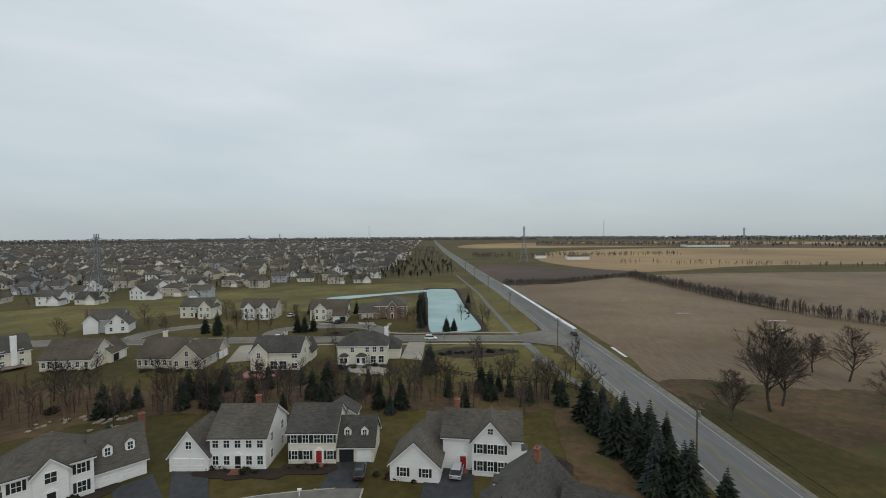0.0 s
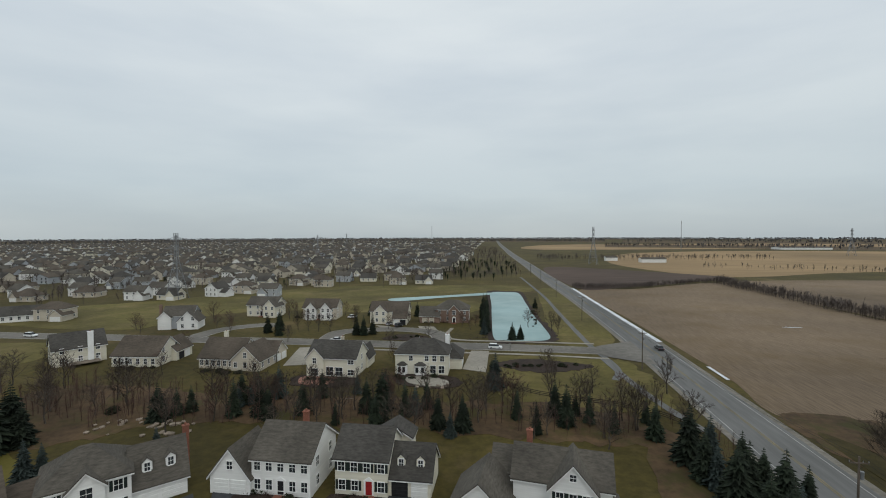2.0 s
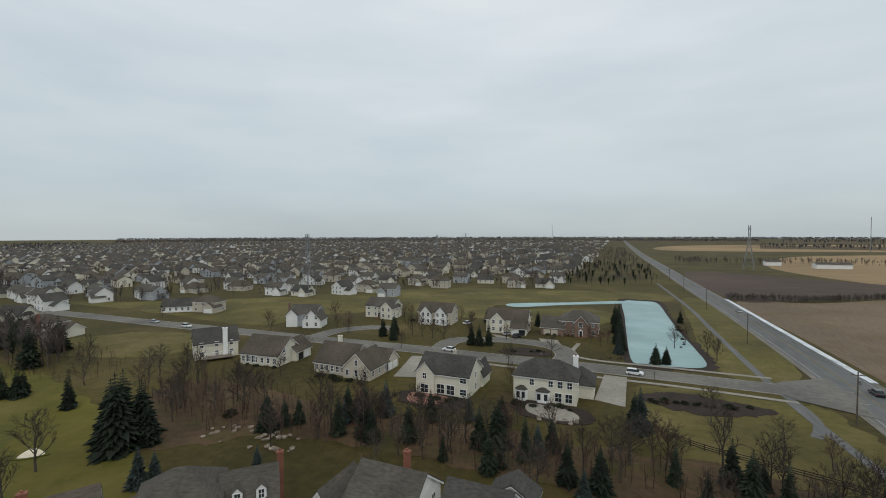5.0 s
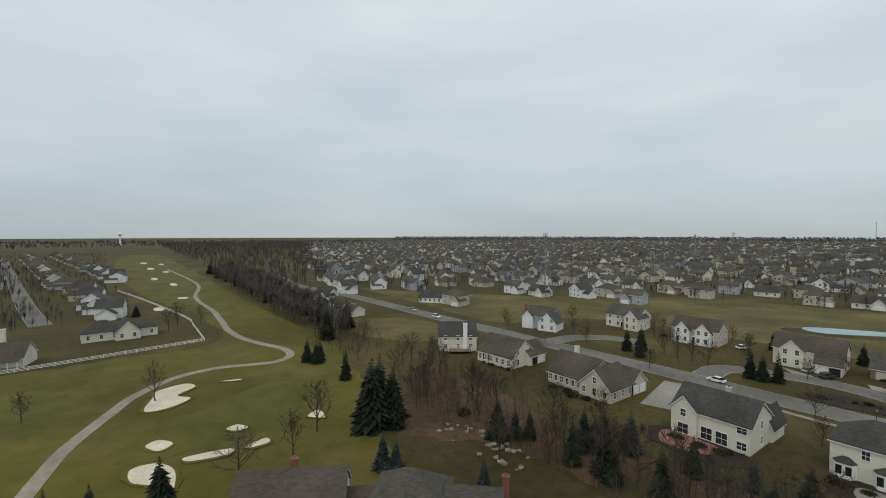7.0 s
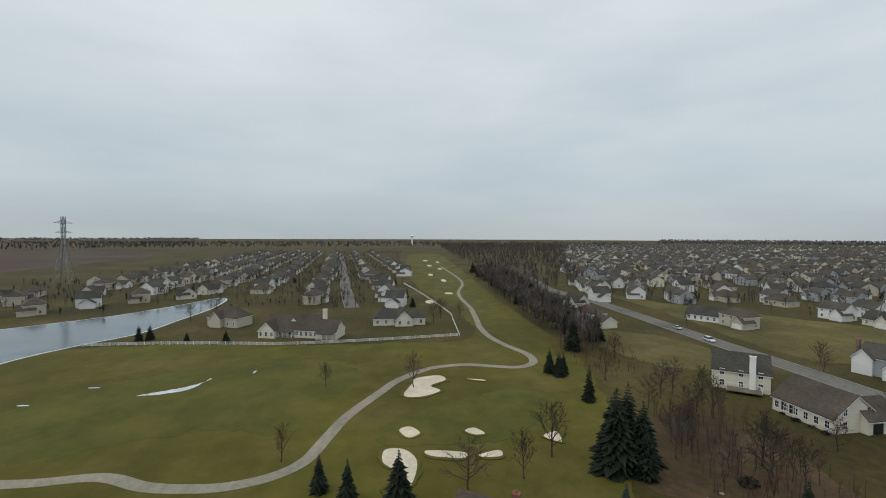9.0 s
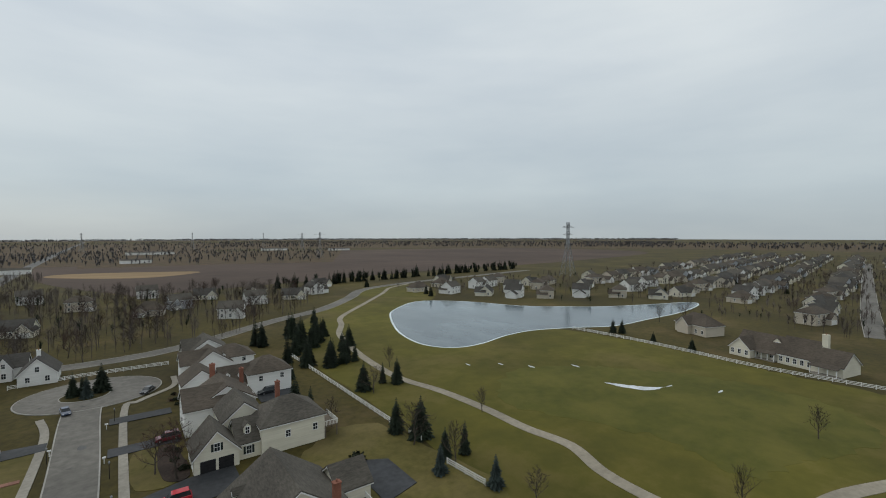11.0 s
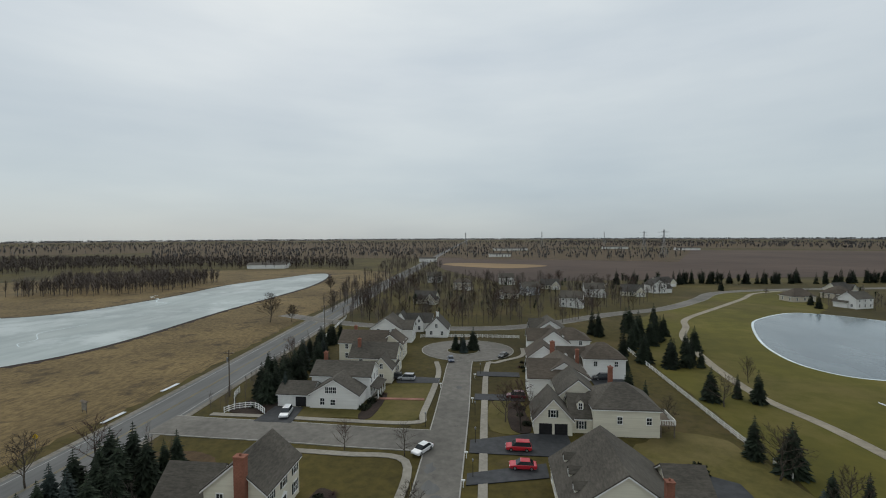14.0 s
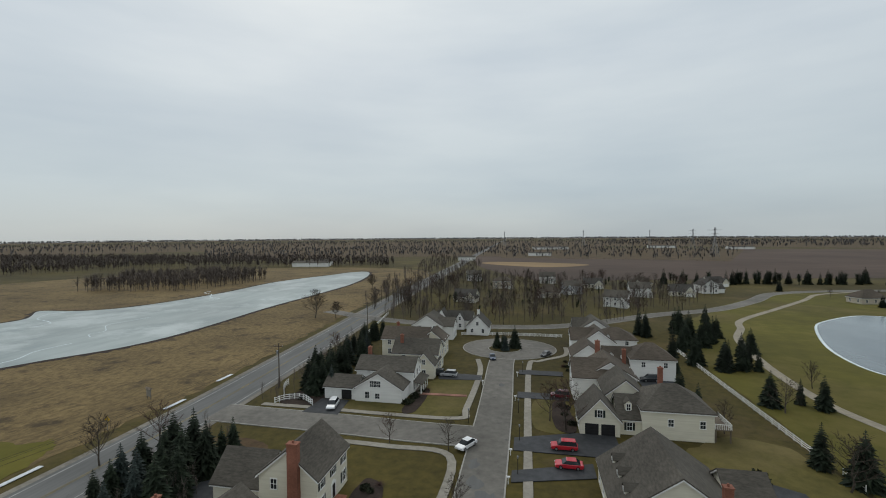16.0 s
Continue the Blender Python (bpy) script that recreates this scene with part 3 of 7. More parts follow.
# pavements, drives and paths
strip("pavement", [(-21.7, -20), (-21.7, -90), (-25, -98), (-33, -106), (-34, -116)], 1.5, 0.15, M["concrete"], "pale concrete pavement", "pavement")
strip("pavement", [(-6, -97), (-8.2, -84), (-8, -58), (-7, -52), (10, -51.5), (25, -52), (39, -52)], 1.5, 0.15, M["concrete"], "pale concrete pavement round a corner lot", "pavement")
strip("pavement", [(-9, -20), (-8, -36), (4, -37.5), (20, -38)], 1.5, 0.15, M["concrete"], "pale concrete pavement", "pavement")
strip("pavement", [(33, 151), (8, 152.5), (-20, 152), (-60, 152)], 1.5, 0.15, M["concrete"], "pale concrete pavement", "pavement")
strip("pavement", [(32, 170), (8, 170), (-20, 171), (-22, 190)], 1.5, 0.15, M["concrete"], "pale concrete pavement", "pavement")


def drive(pts, material, label):
    return sheet("driveway", pts, 0.14, material, label, "driveway", smooth=False)


drive([(-50, 62), (-46.5, 66.5), (-38, 57), (-42, 53)], M["blacktop"], "black sealed driveway")
drive([(-45, 69.5), (-39, 69.5), (-32, 57), (-37, 55)], M["blacktop"], "black sealed driveway")
drive([(-17, 70.5), (-11, 70.5), (-12.5, 56), (-18, 56)], M["blacktop"], "black sealed driveway")
drive([(-1, 70), (7, 68), (6, 58), (-2, 55)], M["blacktop"], "black sealed driveway")
drive([(-66, 130), (-71, 151), (-63, 153.5), (-57, 133)], M["concrete"], "pale concrete driveway")
drive([(-12, 134), (-5, 132), (-5, 155), (-11, 155)], M["concrete"], "pale concrete driveway")
drive([(-37, 192), (-30, 192), (-27, 184), (-34, 184)], M["concrete"], "pale concrete driveway")
drive([(-56, 192), (-49, 190), (-46, 187), (-52, 187)], M["concrete"], "pale concrete driveway")
drive([(-19, -40), (-38, -40), (-38, -48.8), (-31, -49), (-19, -45)], M["blacktop"], "black sealed driveway")
drive([(-19, -33), (-32.4, -37.5), (-32.4, -33), (-19, -29.5)], M["blacktop"], "black sealed driveway")
drive([(-19, -66), (-31, -66), (-31, -70), (-19, -70)], M["blacktop"], "black sealed driveway")
drive([(-19, -84), (-31, -84), (-31, -88), (-19, -88)], M["blacktop"], "black sealed driveway")
drive([(20, -57.5), (26.8, -57.5), (27.5, -49), (19, -49)], M["blacktop"], "black sealed driveway")
drive([(-9, -77), (2, -76), (4, -82), (-9, -81)], M["blacktop"], "black sealed driveway")
drive([(-50, -78), (-60, -78), (-60, -88), (-50, -90)], M["blacktop"], "black sealed parking pad")
drive([(-55, -22), (-62, -24), (-62, -34), (-55, -38)], M["blacktop"], "black sealed patio pad")
drive([(10, -12), (26, -12), (30, -20), (24, -25), (12, -22)], M["blacktop"], "black sealed driveway")
strip("brick_walk", [(-7, -65), (6, -64.5)], 1.2, 0.14, M["paver"], "narrow red brick garden walk", "path")
strip("brick_walk", [(-9, -19), (4, -20)], 1.2, 0.14, M["paver"], "narrow red brick garden walk", "path")
strip("cart_path", [(-266, 68), (-232, 66.5), (-212, 65.5), (-194, 67), (-181, 70.5), (-168, 75.5), (-158, 75), (-153, 69), (-154.5, 61), (-156.5, 52), (-153, 41), (-143, 32), (-134, 27.7), (-118, 21), (-107, 18.4), (-98, 16.3), (-93, 12), (-90.3, 5.5), (-90, -1), (-91, -8), (-94.3, -17),
                    (-93, -28), (-93, -42), (-91.5, -58), (-88, -74), (-88.8, -95), (-91.7, -115), (-97, -139), (-106, -158), (-114.6, -177.6), (-145, -212), (-177, -248), (-198, -274), (-226, -290)], 2.7, 0.12, M["cartpath"], "pale winding concrete cart path", "path")
strip("cart_path", [(-266, 68), (-330, 67), (-420, 78), (-600, 70)], 2.4, 0.12, M["cartpath"], "pale cart path along a fairway", "path")


def bunker(pts, material=None, label="pale sand bunker with a rounded lip"):
    bx, by = sum(p[0] for p in pts) / len(pts), sum(p[1] for p in pts) / len(pts)
    pts = [(bx + (x - bx) * 0.8, by + (y - by) * 0.8) for x, y in pts]
    sheet("bunker_lip", grown(pts, 0.7), 0.16, M["green"], "raised grass lip of a bunker", "lawn", thick=0.2)
    return sheet("bunker", pts, 0.165, material or M["sand"], label, "bunker", thick=0.02)


bunker([(-128, 32), (-127, 38), (-132, 44), (-137, 41), (-143, 46.5), (-148, 44), (-145, 36), (-139, 34.5)])
bunker([(-110, 32.5), (-112, 35.3), (-108, 38), (-105.5, 35)])
bunker([(-109, 46.5), (-110.5, 49.2), (-107, 51.5), (-106.5, 48.6)], None, "small pale sand bunker")
bunker([(-142.5, 50.5), (-140, 56.5), (-141.5, 56)], None, "small pale sand bunker")
bunker([(-101, 38), (-99.5, 47), (-96.8, 46), (-98.4, 38.5)], None, "long shallow pale sand bunker")
bunker([(-98.4, 48), (-100.4, 53), (-97.6, 53.2), (-97.2, 49)], None, "small pale sand bunker")
bunker([(-105.4, 62.4), (-108, 66.5), (-102, 66)], None, "small pale sand bunker beside a spruce")
bunker([(-103, 30), (-103, 34.5), (-97.5, 37.6), (-88, 36.5), (-84, 33), (-86, 31.5), (-92, 34), (-97, 30)])
snow_bits = [((-99.5, 33.5), 1.6, 1.4), ((-91, 35.6), 2.2, 0.6)]
for (px, py), a, b in snow_bits:
    sheet("snow_patch", [(px + a * math.cos(w), py + b * math.sin(w)) for w in [2 * math.pi * i / 8 for i in range(8)]], 0.19, M["snow"], "patch of old snow in a bunker", "snow", thick=0.01)
sheet("snow_patch", [(-133, -35), (-136.5, -30), (-140, -25.5), (-145, -22), (-146.5, -22.5), (-139, -23.5), (-134.6, -28)], 0.12, M["snow"], "thin curved patch of old snow", "snow", thick=0.04)
for px, py, a, b in [(-152, -12, 1.4, 0.35), (-128, -58, 0.4, 1.4), (-122, -66, 0.35, 1.2), (-113, -72, 0.3, 1.2), (-140, -50, 0.35, 1.6)]:
    sheet("snow_patch", [(px + a * math.cos(w), py + b * math.sin(w)) for w in [2 * math.pi * i / 8 for i in range(8)]], 0.12, M["snow"], "thin patch of old snow on turf", "snow", thick=0.04)
for px, py, ln, wd in [(-290, 45, 14, 5), (-330, 60, 10, 6), (-420, 62, 22, 5), (-480, 52, 26, 5), (-560, 66, 20, 6), (-620, 55, 34, 7), (-700, 70, 30, 6), (-740, 52, 40, 8)]:
    sheet("bunker", [(px + ln * 0.5 * math.cos(w), py + wd * 0.5 * math.sin(w)) for w in [2 * math.pi * i / 10 for i in range(10)]], 0.16, M["sand"], "distant pale bunker along a fairway", "bunker", thick=0.02)
# roadside snow
for y0, y1, x in [(176, 340, 57.4), (134, 146, 60), (-20, -6, 59.6), (-2, 4, 59.8), (-51, -45, 59), (-70, -64, 60.5)]:
    strip("snow_strip", [(x - (y - 150) * 0.045 if y > 150 else x, y) for y in (y0, (y0 + y1) / 2, y1)], 1.9 if y0 > 150 else 0.9, 0.14, M["snow"], "thin strip of old snow along the road verge", "snow", thick=0.1)
for px, py, a, b in [(420, 250, 40, 6), (330, 200, 14, 3), (120, 210, 4, 0.5), (150, 190, 5, 0.5), (138, 170, 3, 0.4)]:
    sheet("snow_patch", [(px + a * math.cos(w), py + b * math.sin(w)) for w in [2 * math.pi * i / 10 for i in range(10)]], 0.12, M["snow"], "patch of old snow in a field", "snow", thick=0.04)
# planting beds
for o, lab in [([(-2, 141), (2, 136), (12, 134), (22, 138), (26, 143), (18, 146), (6, 147)], "dark mulched planting bed"), ([(-46, 168), (-40, 166), (-30, 168), (-30, 174), (-40, 176)], "dark mulched planting bed"),
               ([(-30, 127), (-15, 127), (-11, 121), (-17, 117), (-27, 119)], "dark mulched bed round a terrace"), ([(-57, 122), (-40, 122), (-41, 115), (-54, 114)], "dark mulched bed behind a house"),
               ([(16, 68), (21, 72), (24, 68), (20, 63)], "round dark mulched garden bed"), ([(5, -67), (6, -54), (3, -54), (2.5, -67)], "dark mulched bed along a house wall"),
               ([(27, -60), (34, -62), (36, -54), (28, -53)], "mulched bed by an entrance fence"), ([(4, -14), (4, -26), (0, -24), (0, -16)], "dark mulched bed under a tree"),
               ([(-26, 68), (-38, 68), (-39, 65.5), (-26, 65)], "dark mulched bed along a house front"), ([(-61, 55), (-52, 63.5), (-49.5, 61), (-58, 52)], "dark mulched bed along a house front"),
               ([(-25, 69.5), (-17, 69.5), (-17, 66.5), (-25, 66.5)], "dark mulched bed along a house front"), ([(-31, -50), (-30, -64), (-27, -64), (-27, -51)], "dark mulched bed")]:
    sheet("planting_bed", o, 0.10, M["mulch"], lab, "planting bed")
sheet("terrace", [(-26, 125), (-18, 125), (-14, 121), (-18, 118), (-25, 120)], 0.16, M["concrete"], "pale paved garden terrace", "terrace")
sheet("terrace", [(-55, 121), (-45, 121), (-46, 116), (-53, 115)], 0.16, M["paver"], "reddish paved garden terrace", "terrace")


# ---- houses ----
MESHES = {}


def cached(key, make):
    if key not in MESHES:
        MESHES[key] = make()
    return MESHES[key]


def window_meshes(w, h):
    def frame_mesh():
        s = Shape()
        s.box(-w / 2 - 0.1, w / 2 + 0.1, -0.09, 0.0, h, h + 0.14).box(-w / 2 - 0.14, w / 2 + 0.14, -0.13, 0.0, -0.1, 0)
        s.box(-w / 2 - 0.1, -w / 2, -0.08, 0, 0, h).box(w / 2, w / 2 + 0.1, -0.08, 0, 0, h)
        s.box(-w / 2, w / 2, -0.06, 0, h / 2 - 0.035, h / 2 + 0.035)
        s.box(-0.025, 0.025, -0.055, 0, 0, h / 2 - 0.035).box(-0.025, 0.025, -0.055, 0, h / 2 + 0.035, h)
        return s.mesh("window_frame", M["trim"])

    def pane_mesh():
        return Shape().box(-w / 2 + 0.002, w / 2 - 0.002, -0.03, -0.004, 0.002, h - 0.002).mesh("pane", M["glass"])

    def shutter_mesh():
        s = Shape().box(-0.2, 0.2, -0.045, 0, 0, h)
        for k in range(5):
            s.box(-0.16, 0.16, -0.06, -0.045, h * (0.06 + 0.18 * k), h * (0.19 + 0.18 * k))
        return s.mesh("shutter", M["shutter"])
    return cached(("wf", w, h), frame_mesh), cached(("wp", w, h), pane_mesh), cached(("ws", h), shutter_mesh)


def face_pose(mass, face, u, z):
    x0, x1, y0, y1 = mass[:4]
    if face == "S":
        return pose(u, y0, z)
    if face == "N":
        return pose(u, y1, z, 0, 0, 180)
    if face == "E":
        return pose(x1, u, z, 0, 0, 90)
    return pose(x0, u, z, 0, 0, -90)


def put_window(h_ob, mass, face, u, z, w=0.95, h=1.5, shut=False):
    fm, pm, sm = window_meshes(w, h)
    m = face_pose(mass, face, u, z)
    win = part("window", fm, None, h_ob, at=m)
    part("pane", pm, None, win)
    if shut:
        for k in (-1, 1):
            part("shutter", sm, None, h_ob, at=m @ pose(k * (w / 2 + 0.32), 0, 0))


def mass_shapes(mass, over=0.4, thick=0.2):
    """Walls, roof and fascia of one block. kind: gx (ridge along x), gy (ridge along y), hip."""
    x0, x1, y0, y1, eave, rise, kind = mass[:7]
    z0 = mass[7] if len(mass) > 7 else 0.0
    wall, roof, fas = Shape(), Shape(), Shape()
    if kind in ("gx", "gy"):
        a0, a1, b0, b1 = (y0, y1, x0, x1) if kind == "gx" else (x0, x1, y0, y1)
        mid, half = (a0 + a1) / 2, (a1 - a0) / 2
        sl = rise / half
        ax = "x" if kind == "gx" else "y"
        wall.prism([(a0, z0), (a0, eave), (mid, eave + rise), (a1, eave), (a1, z0)], b0, b1, ax)
        top = [(a0 - over, eave - over * sl + thick), (mid, eave + rise + thick), (a1 + over, eave - over * sl + thick)]
        bot = [(a1 + over, eave - over * sl), (mid, eave + rise), (a0 - over, eave - over * sl)]
        roof.prism(top + bot, b0 - over, b1 + over, ax)
        dn = 0.24
        tf = [(a0 - over + 0.04, eave - over * sl - 0.005), (mid, eave + rise - 0.005), (a1 + over - 0.04, eave - over * sl - 0.005)]
        bf = [(u, z - dn) for u, z in reversed(tf)]
        fas.prism(tf + bf, b0 - over + 0.04, b0 - over + 0.12, ax)
        fas.prism(tf + bf, b1 + over - 0.12, b1 + over - 0.04, ax)
        for e in (a0 - over + 0.04, a1 + over - 0.12):
            zz = eave - over * sl
            if kind == "gx":
                fas.box(b0 - over + 0.12, b1 + over - 0.12, e, e + 0.08, zz - 0.2, zz - 0.005)
            else:
                fas.box(e, e + 0.08, b0 - over + 0.12, b1 + over - 0.12, zz - 0.2, zz - 0.005)
    else:
        wall.box(x0, x1, y0, y1, z0, eave)
        X0, X1, Y0, Y1 = x0 - over, x1 + over, y0 - over, y1 + over
        zb = eave - 0.02
        if X1 - X0 >= Y1 - Y0:
            hw = (Y1 - Y0) / 2
            r0, r1 = (X0 + hw * 0.95, (Y0 + Y1) / 2), (X1 - hw * 0.95, (Y0 + Y1) / 2)
            faces = [(4, 5, 9, 8), (5, 6, 9), (6, 7, 8, 9), (7, 4, 8)]
        else:
            hw = (X1 - X0) / 2
            r0, r1 = ((X0 + X1) / 2, Y0 + hw * 0.95), ((X0 + X1) / 2, Y1 - hw * 0.95)
            faces = [(4, 5, 8), (5, 6, 9, 8), (6, 7, 9), (7, 4, 8, 9)]
        v = [(X0, Y0, zb), (X1, Y0, zb), (X1, Y1, zb), (X0, Y1, zb)]
        v += [(x, y, zb + thick) for x, y, _ in v] + [(*r0, eave + rise + thick), (*r1, eave + rise + thick)]
        roof.add(v, [(3, 2, 1, 0), (0, 1, 5, 4), (1, 2, 6, 5), (2, 3, 7, 6), (3, 0, 4, 7)] + faces)
        i = 0.05
        for bx in ((X0 + i, X1 - i, Y0 + i, Y0 + i + .08), (X0 + i, X1 - i, Y1 - i - .08, Y1 - i), (X0 + i, X0 + i + .08, Y0 + i + .08, Y1 - i - .08), (X1 - i - .08, X1 - i, Y0 + i + .08, Y1 - i - .08)):
            fas.box(*bx, zb - 0.22, zb - 0.004)
    return wall, roof, fas


def garage_mesh(w, h, material):
    def make():
        prof = [(0, 0)]
        for r in range(4):
            a, b = h * r / 4, h * (r + 1) / 4
            prof += [(-0.05, a + 0.005), (-0.08, a + 0.05), (-0.08, b - 0.05), (-0.05, b - 0.005)]
        return Shape().prism(prof + [(0, h)], -w / 2, w / 2, "x").mesh("garage_door", material)
    return cached(("gd", w, h, material.name), make)


def dormer(h_ob, x, y, z, w, wall, roof, d=2.2, turn=0):
    """A small gabled dormer whose front face stands at x, y."""
    base = pose(x, y, z, 0, 0, turn)
    blk = (-w / 2, w / 2, 0, d, 1.5, w * 0.5, "gy", -0.6)
    ws, rs, fs = mass_shapes(blk, 0.15, 0.1)
    dm = part("dormer", ws, wall, h_ob, at=base)
    part("dormer_roof", rs, roof, dm)
    fm, pm, _ = window_meshes(0.7, 1.2)
    win = part("window", fm, None, dm, at=pose(0, 0, 0.2))
    bar = part("pane", pm, None, dm, at=pose(0, 0, 0.2))


def chimney(h_ob, x, y, z0, z1, material, w=0.9, d=0.7):
    s = Shape().box(x - w / 2, x + w / 2, y - d / 2, y + d / 2, z0, z1).box(x - w / 2 - 0.08, x + w / 2 + 0.08, y - d / 2 - 0.08, y + d / 2 + 0.08, z1, z1 + 0.18)
    c = part("chimney", s, material, h_ob)
    part("flue", Shape().tube((x, y, z1 + 0.18), (x, y, z1 + 0.5), 0.16, 0.15, 8), M["brick"], c, "clay chimney flue")


def house(x, y, rot, masses, wall, roof, label, items=(), group="", auto=(), shut=False, category="house"):
    """masses: blocks (x0, x1, y0, y1, eave, rise, kind[, z0]); the front faces -y before the turn. auto: (mass, face, storeys, count) rows of windows."""
    h = thing("house", label, category, pose(x, y, 0, 0, 0, rot), group)
    for i, b in enumerate(masses):
        ws, rs, fs = mass_shapes(b)
        wm = wall if not isinstance(wall, (list, tuple)) else wall[i % len(wall)]
        part("wall", ws, wm, h)
        part("roof", rs, roof, h)
        part("fascia", fs, M["trim"], h, "white painted fascia")
    for mi, face, storeys, count in auto:
        b = masses[mi]
        lo, hi = (b[0], b[1]) if face in "SN" else (b[2], b[3])
        for s in range(storeys):
            for k in range(count):
                put_window(h, b, face, lo + (hi - lo) * (k + 0.5) / count, 0.95 + 2.9 * s, 0.95, 1.5, shut)
    for it in items:
        k = it[0]
        if k == "win":
            put_window(h, masses[it[1]], *it[2:])
        elif k == "garage":
            _, mi, face, u, w, material = it
            part("garage_door", garage_mesh(w, 2.25, material), None, h, at=face_pose(masses[mi], face, u, 0.06))
        elif k == "door":
            _, mi, face, u, material = it
            m = face_pose(masses[mi], face, u, 0.35)
            part("door", Shape().box(-0.5, 0.5, -0.06, 0, 0, 2.1).box(-0.38, 0.38, -0.085, -0.06, 0.15, 0.95).box(-0.38, 0.38, -0.085, -0.06, 1.1, 1.95), material, h, at=m)
            part("door_surround", Shape().box(-0.75, -0.5, -0.12, 0, 0, 2.1).box(0.5, 0.75, -0.12, 0, 0, 2.1).prism([(-0.9, 2.1), (0, 2.75), (0.9, 2.1)], -0.14, 0, "y"), M["trim"], h, at=m)
            part("step", Shape().box(-0.9, 0.9, -1.3, -0.15, -0.35, -0.05).box(-1.1, 1.1, -1.7, -1.3, -0.35, -0.2), M["brick"], h, "red brick front steps", at=m)
        elif k == "dormer":
            dormer(h, *it[1:5], wall if not isinstance(wall, (list, tuple)) else wall[0], roof, *it[5:])
        elif k == "chimney":
            chimney(h, *it[1:])
        elif k == "bay":
            _, mi, face, u, w = it
            m = face_pose(masses[mi], face, u, 0)
            o = [(-w / 2, 0), (-w / 2 + 0.6, -1.1), (w / 2 - 0.6, -1.1), (w / 2, 0)]
            s = Shape()
            s.add([(a, b2, 0) for a, b2 in o] + [(a, b2, 2.7) for a, b2 in o], [(0, 1, 5, 4), (1, 2, 6, 5), (2, 3, 7, 6), (4, 5, 6, 7), (3, 2, 1, 0)])
            bay = part("bay_window", s, M["trim"], h, "white bay window", at=m)
            q = Shape()
            oo = [(a * 1.1, b2 * 1.15 - 0.0) for a, b2 in o]
            q.add([(a, b2, 2.7) for a, b2 in oo] + [(a * 0.3, 0, 3.6) for a, b2 in oo], [(0, 1, 5, 4), (1, 2, 6, 5), (2, 3, 7, 6), (3, 2, 1, 0)])
            part("bay_roof", q, roof, bay)
            fm, pm, _ = window_meshes(0.8, 1.5)
            for a in (-0.5, 0.5):
                part("pane", pm, None, bay, at=pose(a * (w - 1.6) * 0.9, -1.1, 0.8))
        elif k == "porch":
            _, mi, face, u, w, dpt = it
            m = face_pose(masses[mi], face, u, 0)
            por = part("porch", Shape().box(-w / 2, w / 2, -dpt, -0.02, 0, 0.3), M["concrete"], h, at=m)
            part("porch_roof", Shape().prism([(-dpt - 0.3, 2.65), (0.0, 3.4), (0.0, 3.2), (-dpt - 0.3, 2.5)], -w / 2 - 0.2, w / 2 + 0.2, "x"), roof, por)
            for c in range(4):
                a = -w / 2 + 0.15 + (w - 0.3) * c / 3
                part("porch_post", Shape().box(a - 0.1, a + 0.1, -dpt + 0.02, -dpt + 0.22, 0.3, 2.52), M["trim"], por)
        elif k == "deck":
            _, x0, x1, y0, y1, z = it
            dk = part("deck", Shape().box(x0, x1, y0, y1, z - 0.2, z).box(x0 + 0.1, x0 + 0.3, y0 + 0.1, y0 + 0.3, 0, z - 0.2).box(x1 - 0.3, x1 - 0.1, y0 + 0.1, y0 + 0.3, 0, z - 0.2), M["wood_grey"], h)
            rail = Shape().box(x0, x1, y0, y0 + 0.08, z + 0.9, z + 1.0).box(x0, x0 + 0.08, y0, y1, z + 0.9, z + 1.0).box(x1 - 0.08, x1, y0, y1, z + 0.9, z + 1.0)
            n = int((x1 - x0) / 0.3)
            for q in range(n + 1):
                a = x0 + 0.05 + (x1 - x0 - 0.1) * q / n
                rail.box(a - 0.03, a + 0.03, y0 + 0.01, y0 + 0.07, z, z + 0.9)
            n = int((y1 - y0) / 0.3)
            for q in range(1, n + 1):
                a = y0 + (y1 - y0) * q / n
                rail.box(x0 + 0.01, x0 + 0.07, a - 0.06, a, z, z + 0.9).box(x1 - 0.07, x1 - 0.01, a - 0.06, a, z, z + 0.9)
            part("deck_railing", rail, M["trim"], dk, "white deck railing")
    return h


SG, SB, SD = M["shingle_grey"], M["shingle_brown"], M["shingle_dark"]
W_, C_, B_ = M["siding_white"], M["siding_cream"], M["siding_beige"]
GW, GB = M["garage_white"], M["garage_black"]
NEAR = "white houses round the court"
# court row, fronts towards the court
house(-59, 54.2, 46, [(0, 10, 0, 9, 5.8, 3.6, "hip"), (10, 17, 0.8, 8.5, 3.0, 4.6, "gx"), (3, 7, -0.5, 4, 5.6, 2.0, "gy")], W_, SG, "white two-storey house with grey hip roof and attached garage",
      [("garage", 1, "S", 11.9, 2.6, GW), ("garage", 1, "S", 15.0, 2.6, GW), ("dormer", 12, 1.9, 4.3, 1.3), ("dormer", 15, 1.9, 4.3, 1.3), ("door", 2, "S", 5, M["black_door"]), ("win", 2, "S", 5, 3.9, 1.3, 1.5), ("chimney", 17.6, 6.5, 0, 8.2, M["brick"]),
       ("win", 0, "S", 1.4, 0.9, 1.0, 1.6, True), ("win", 0, "S", 1.4, 3.8, 1.0, 1.5, True), ("win", 0, "S", 8.5, 0.9, 1.0, 1.6, True), ("win", 0, "S", 8.5, 3.8, 1.0, 1.5, True)], NEAR, [(0, "W", 2, 2), (0, "N", 2, 4)])
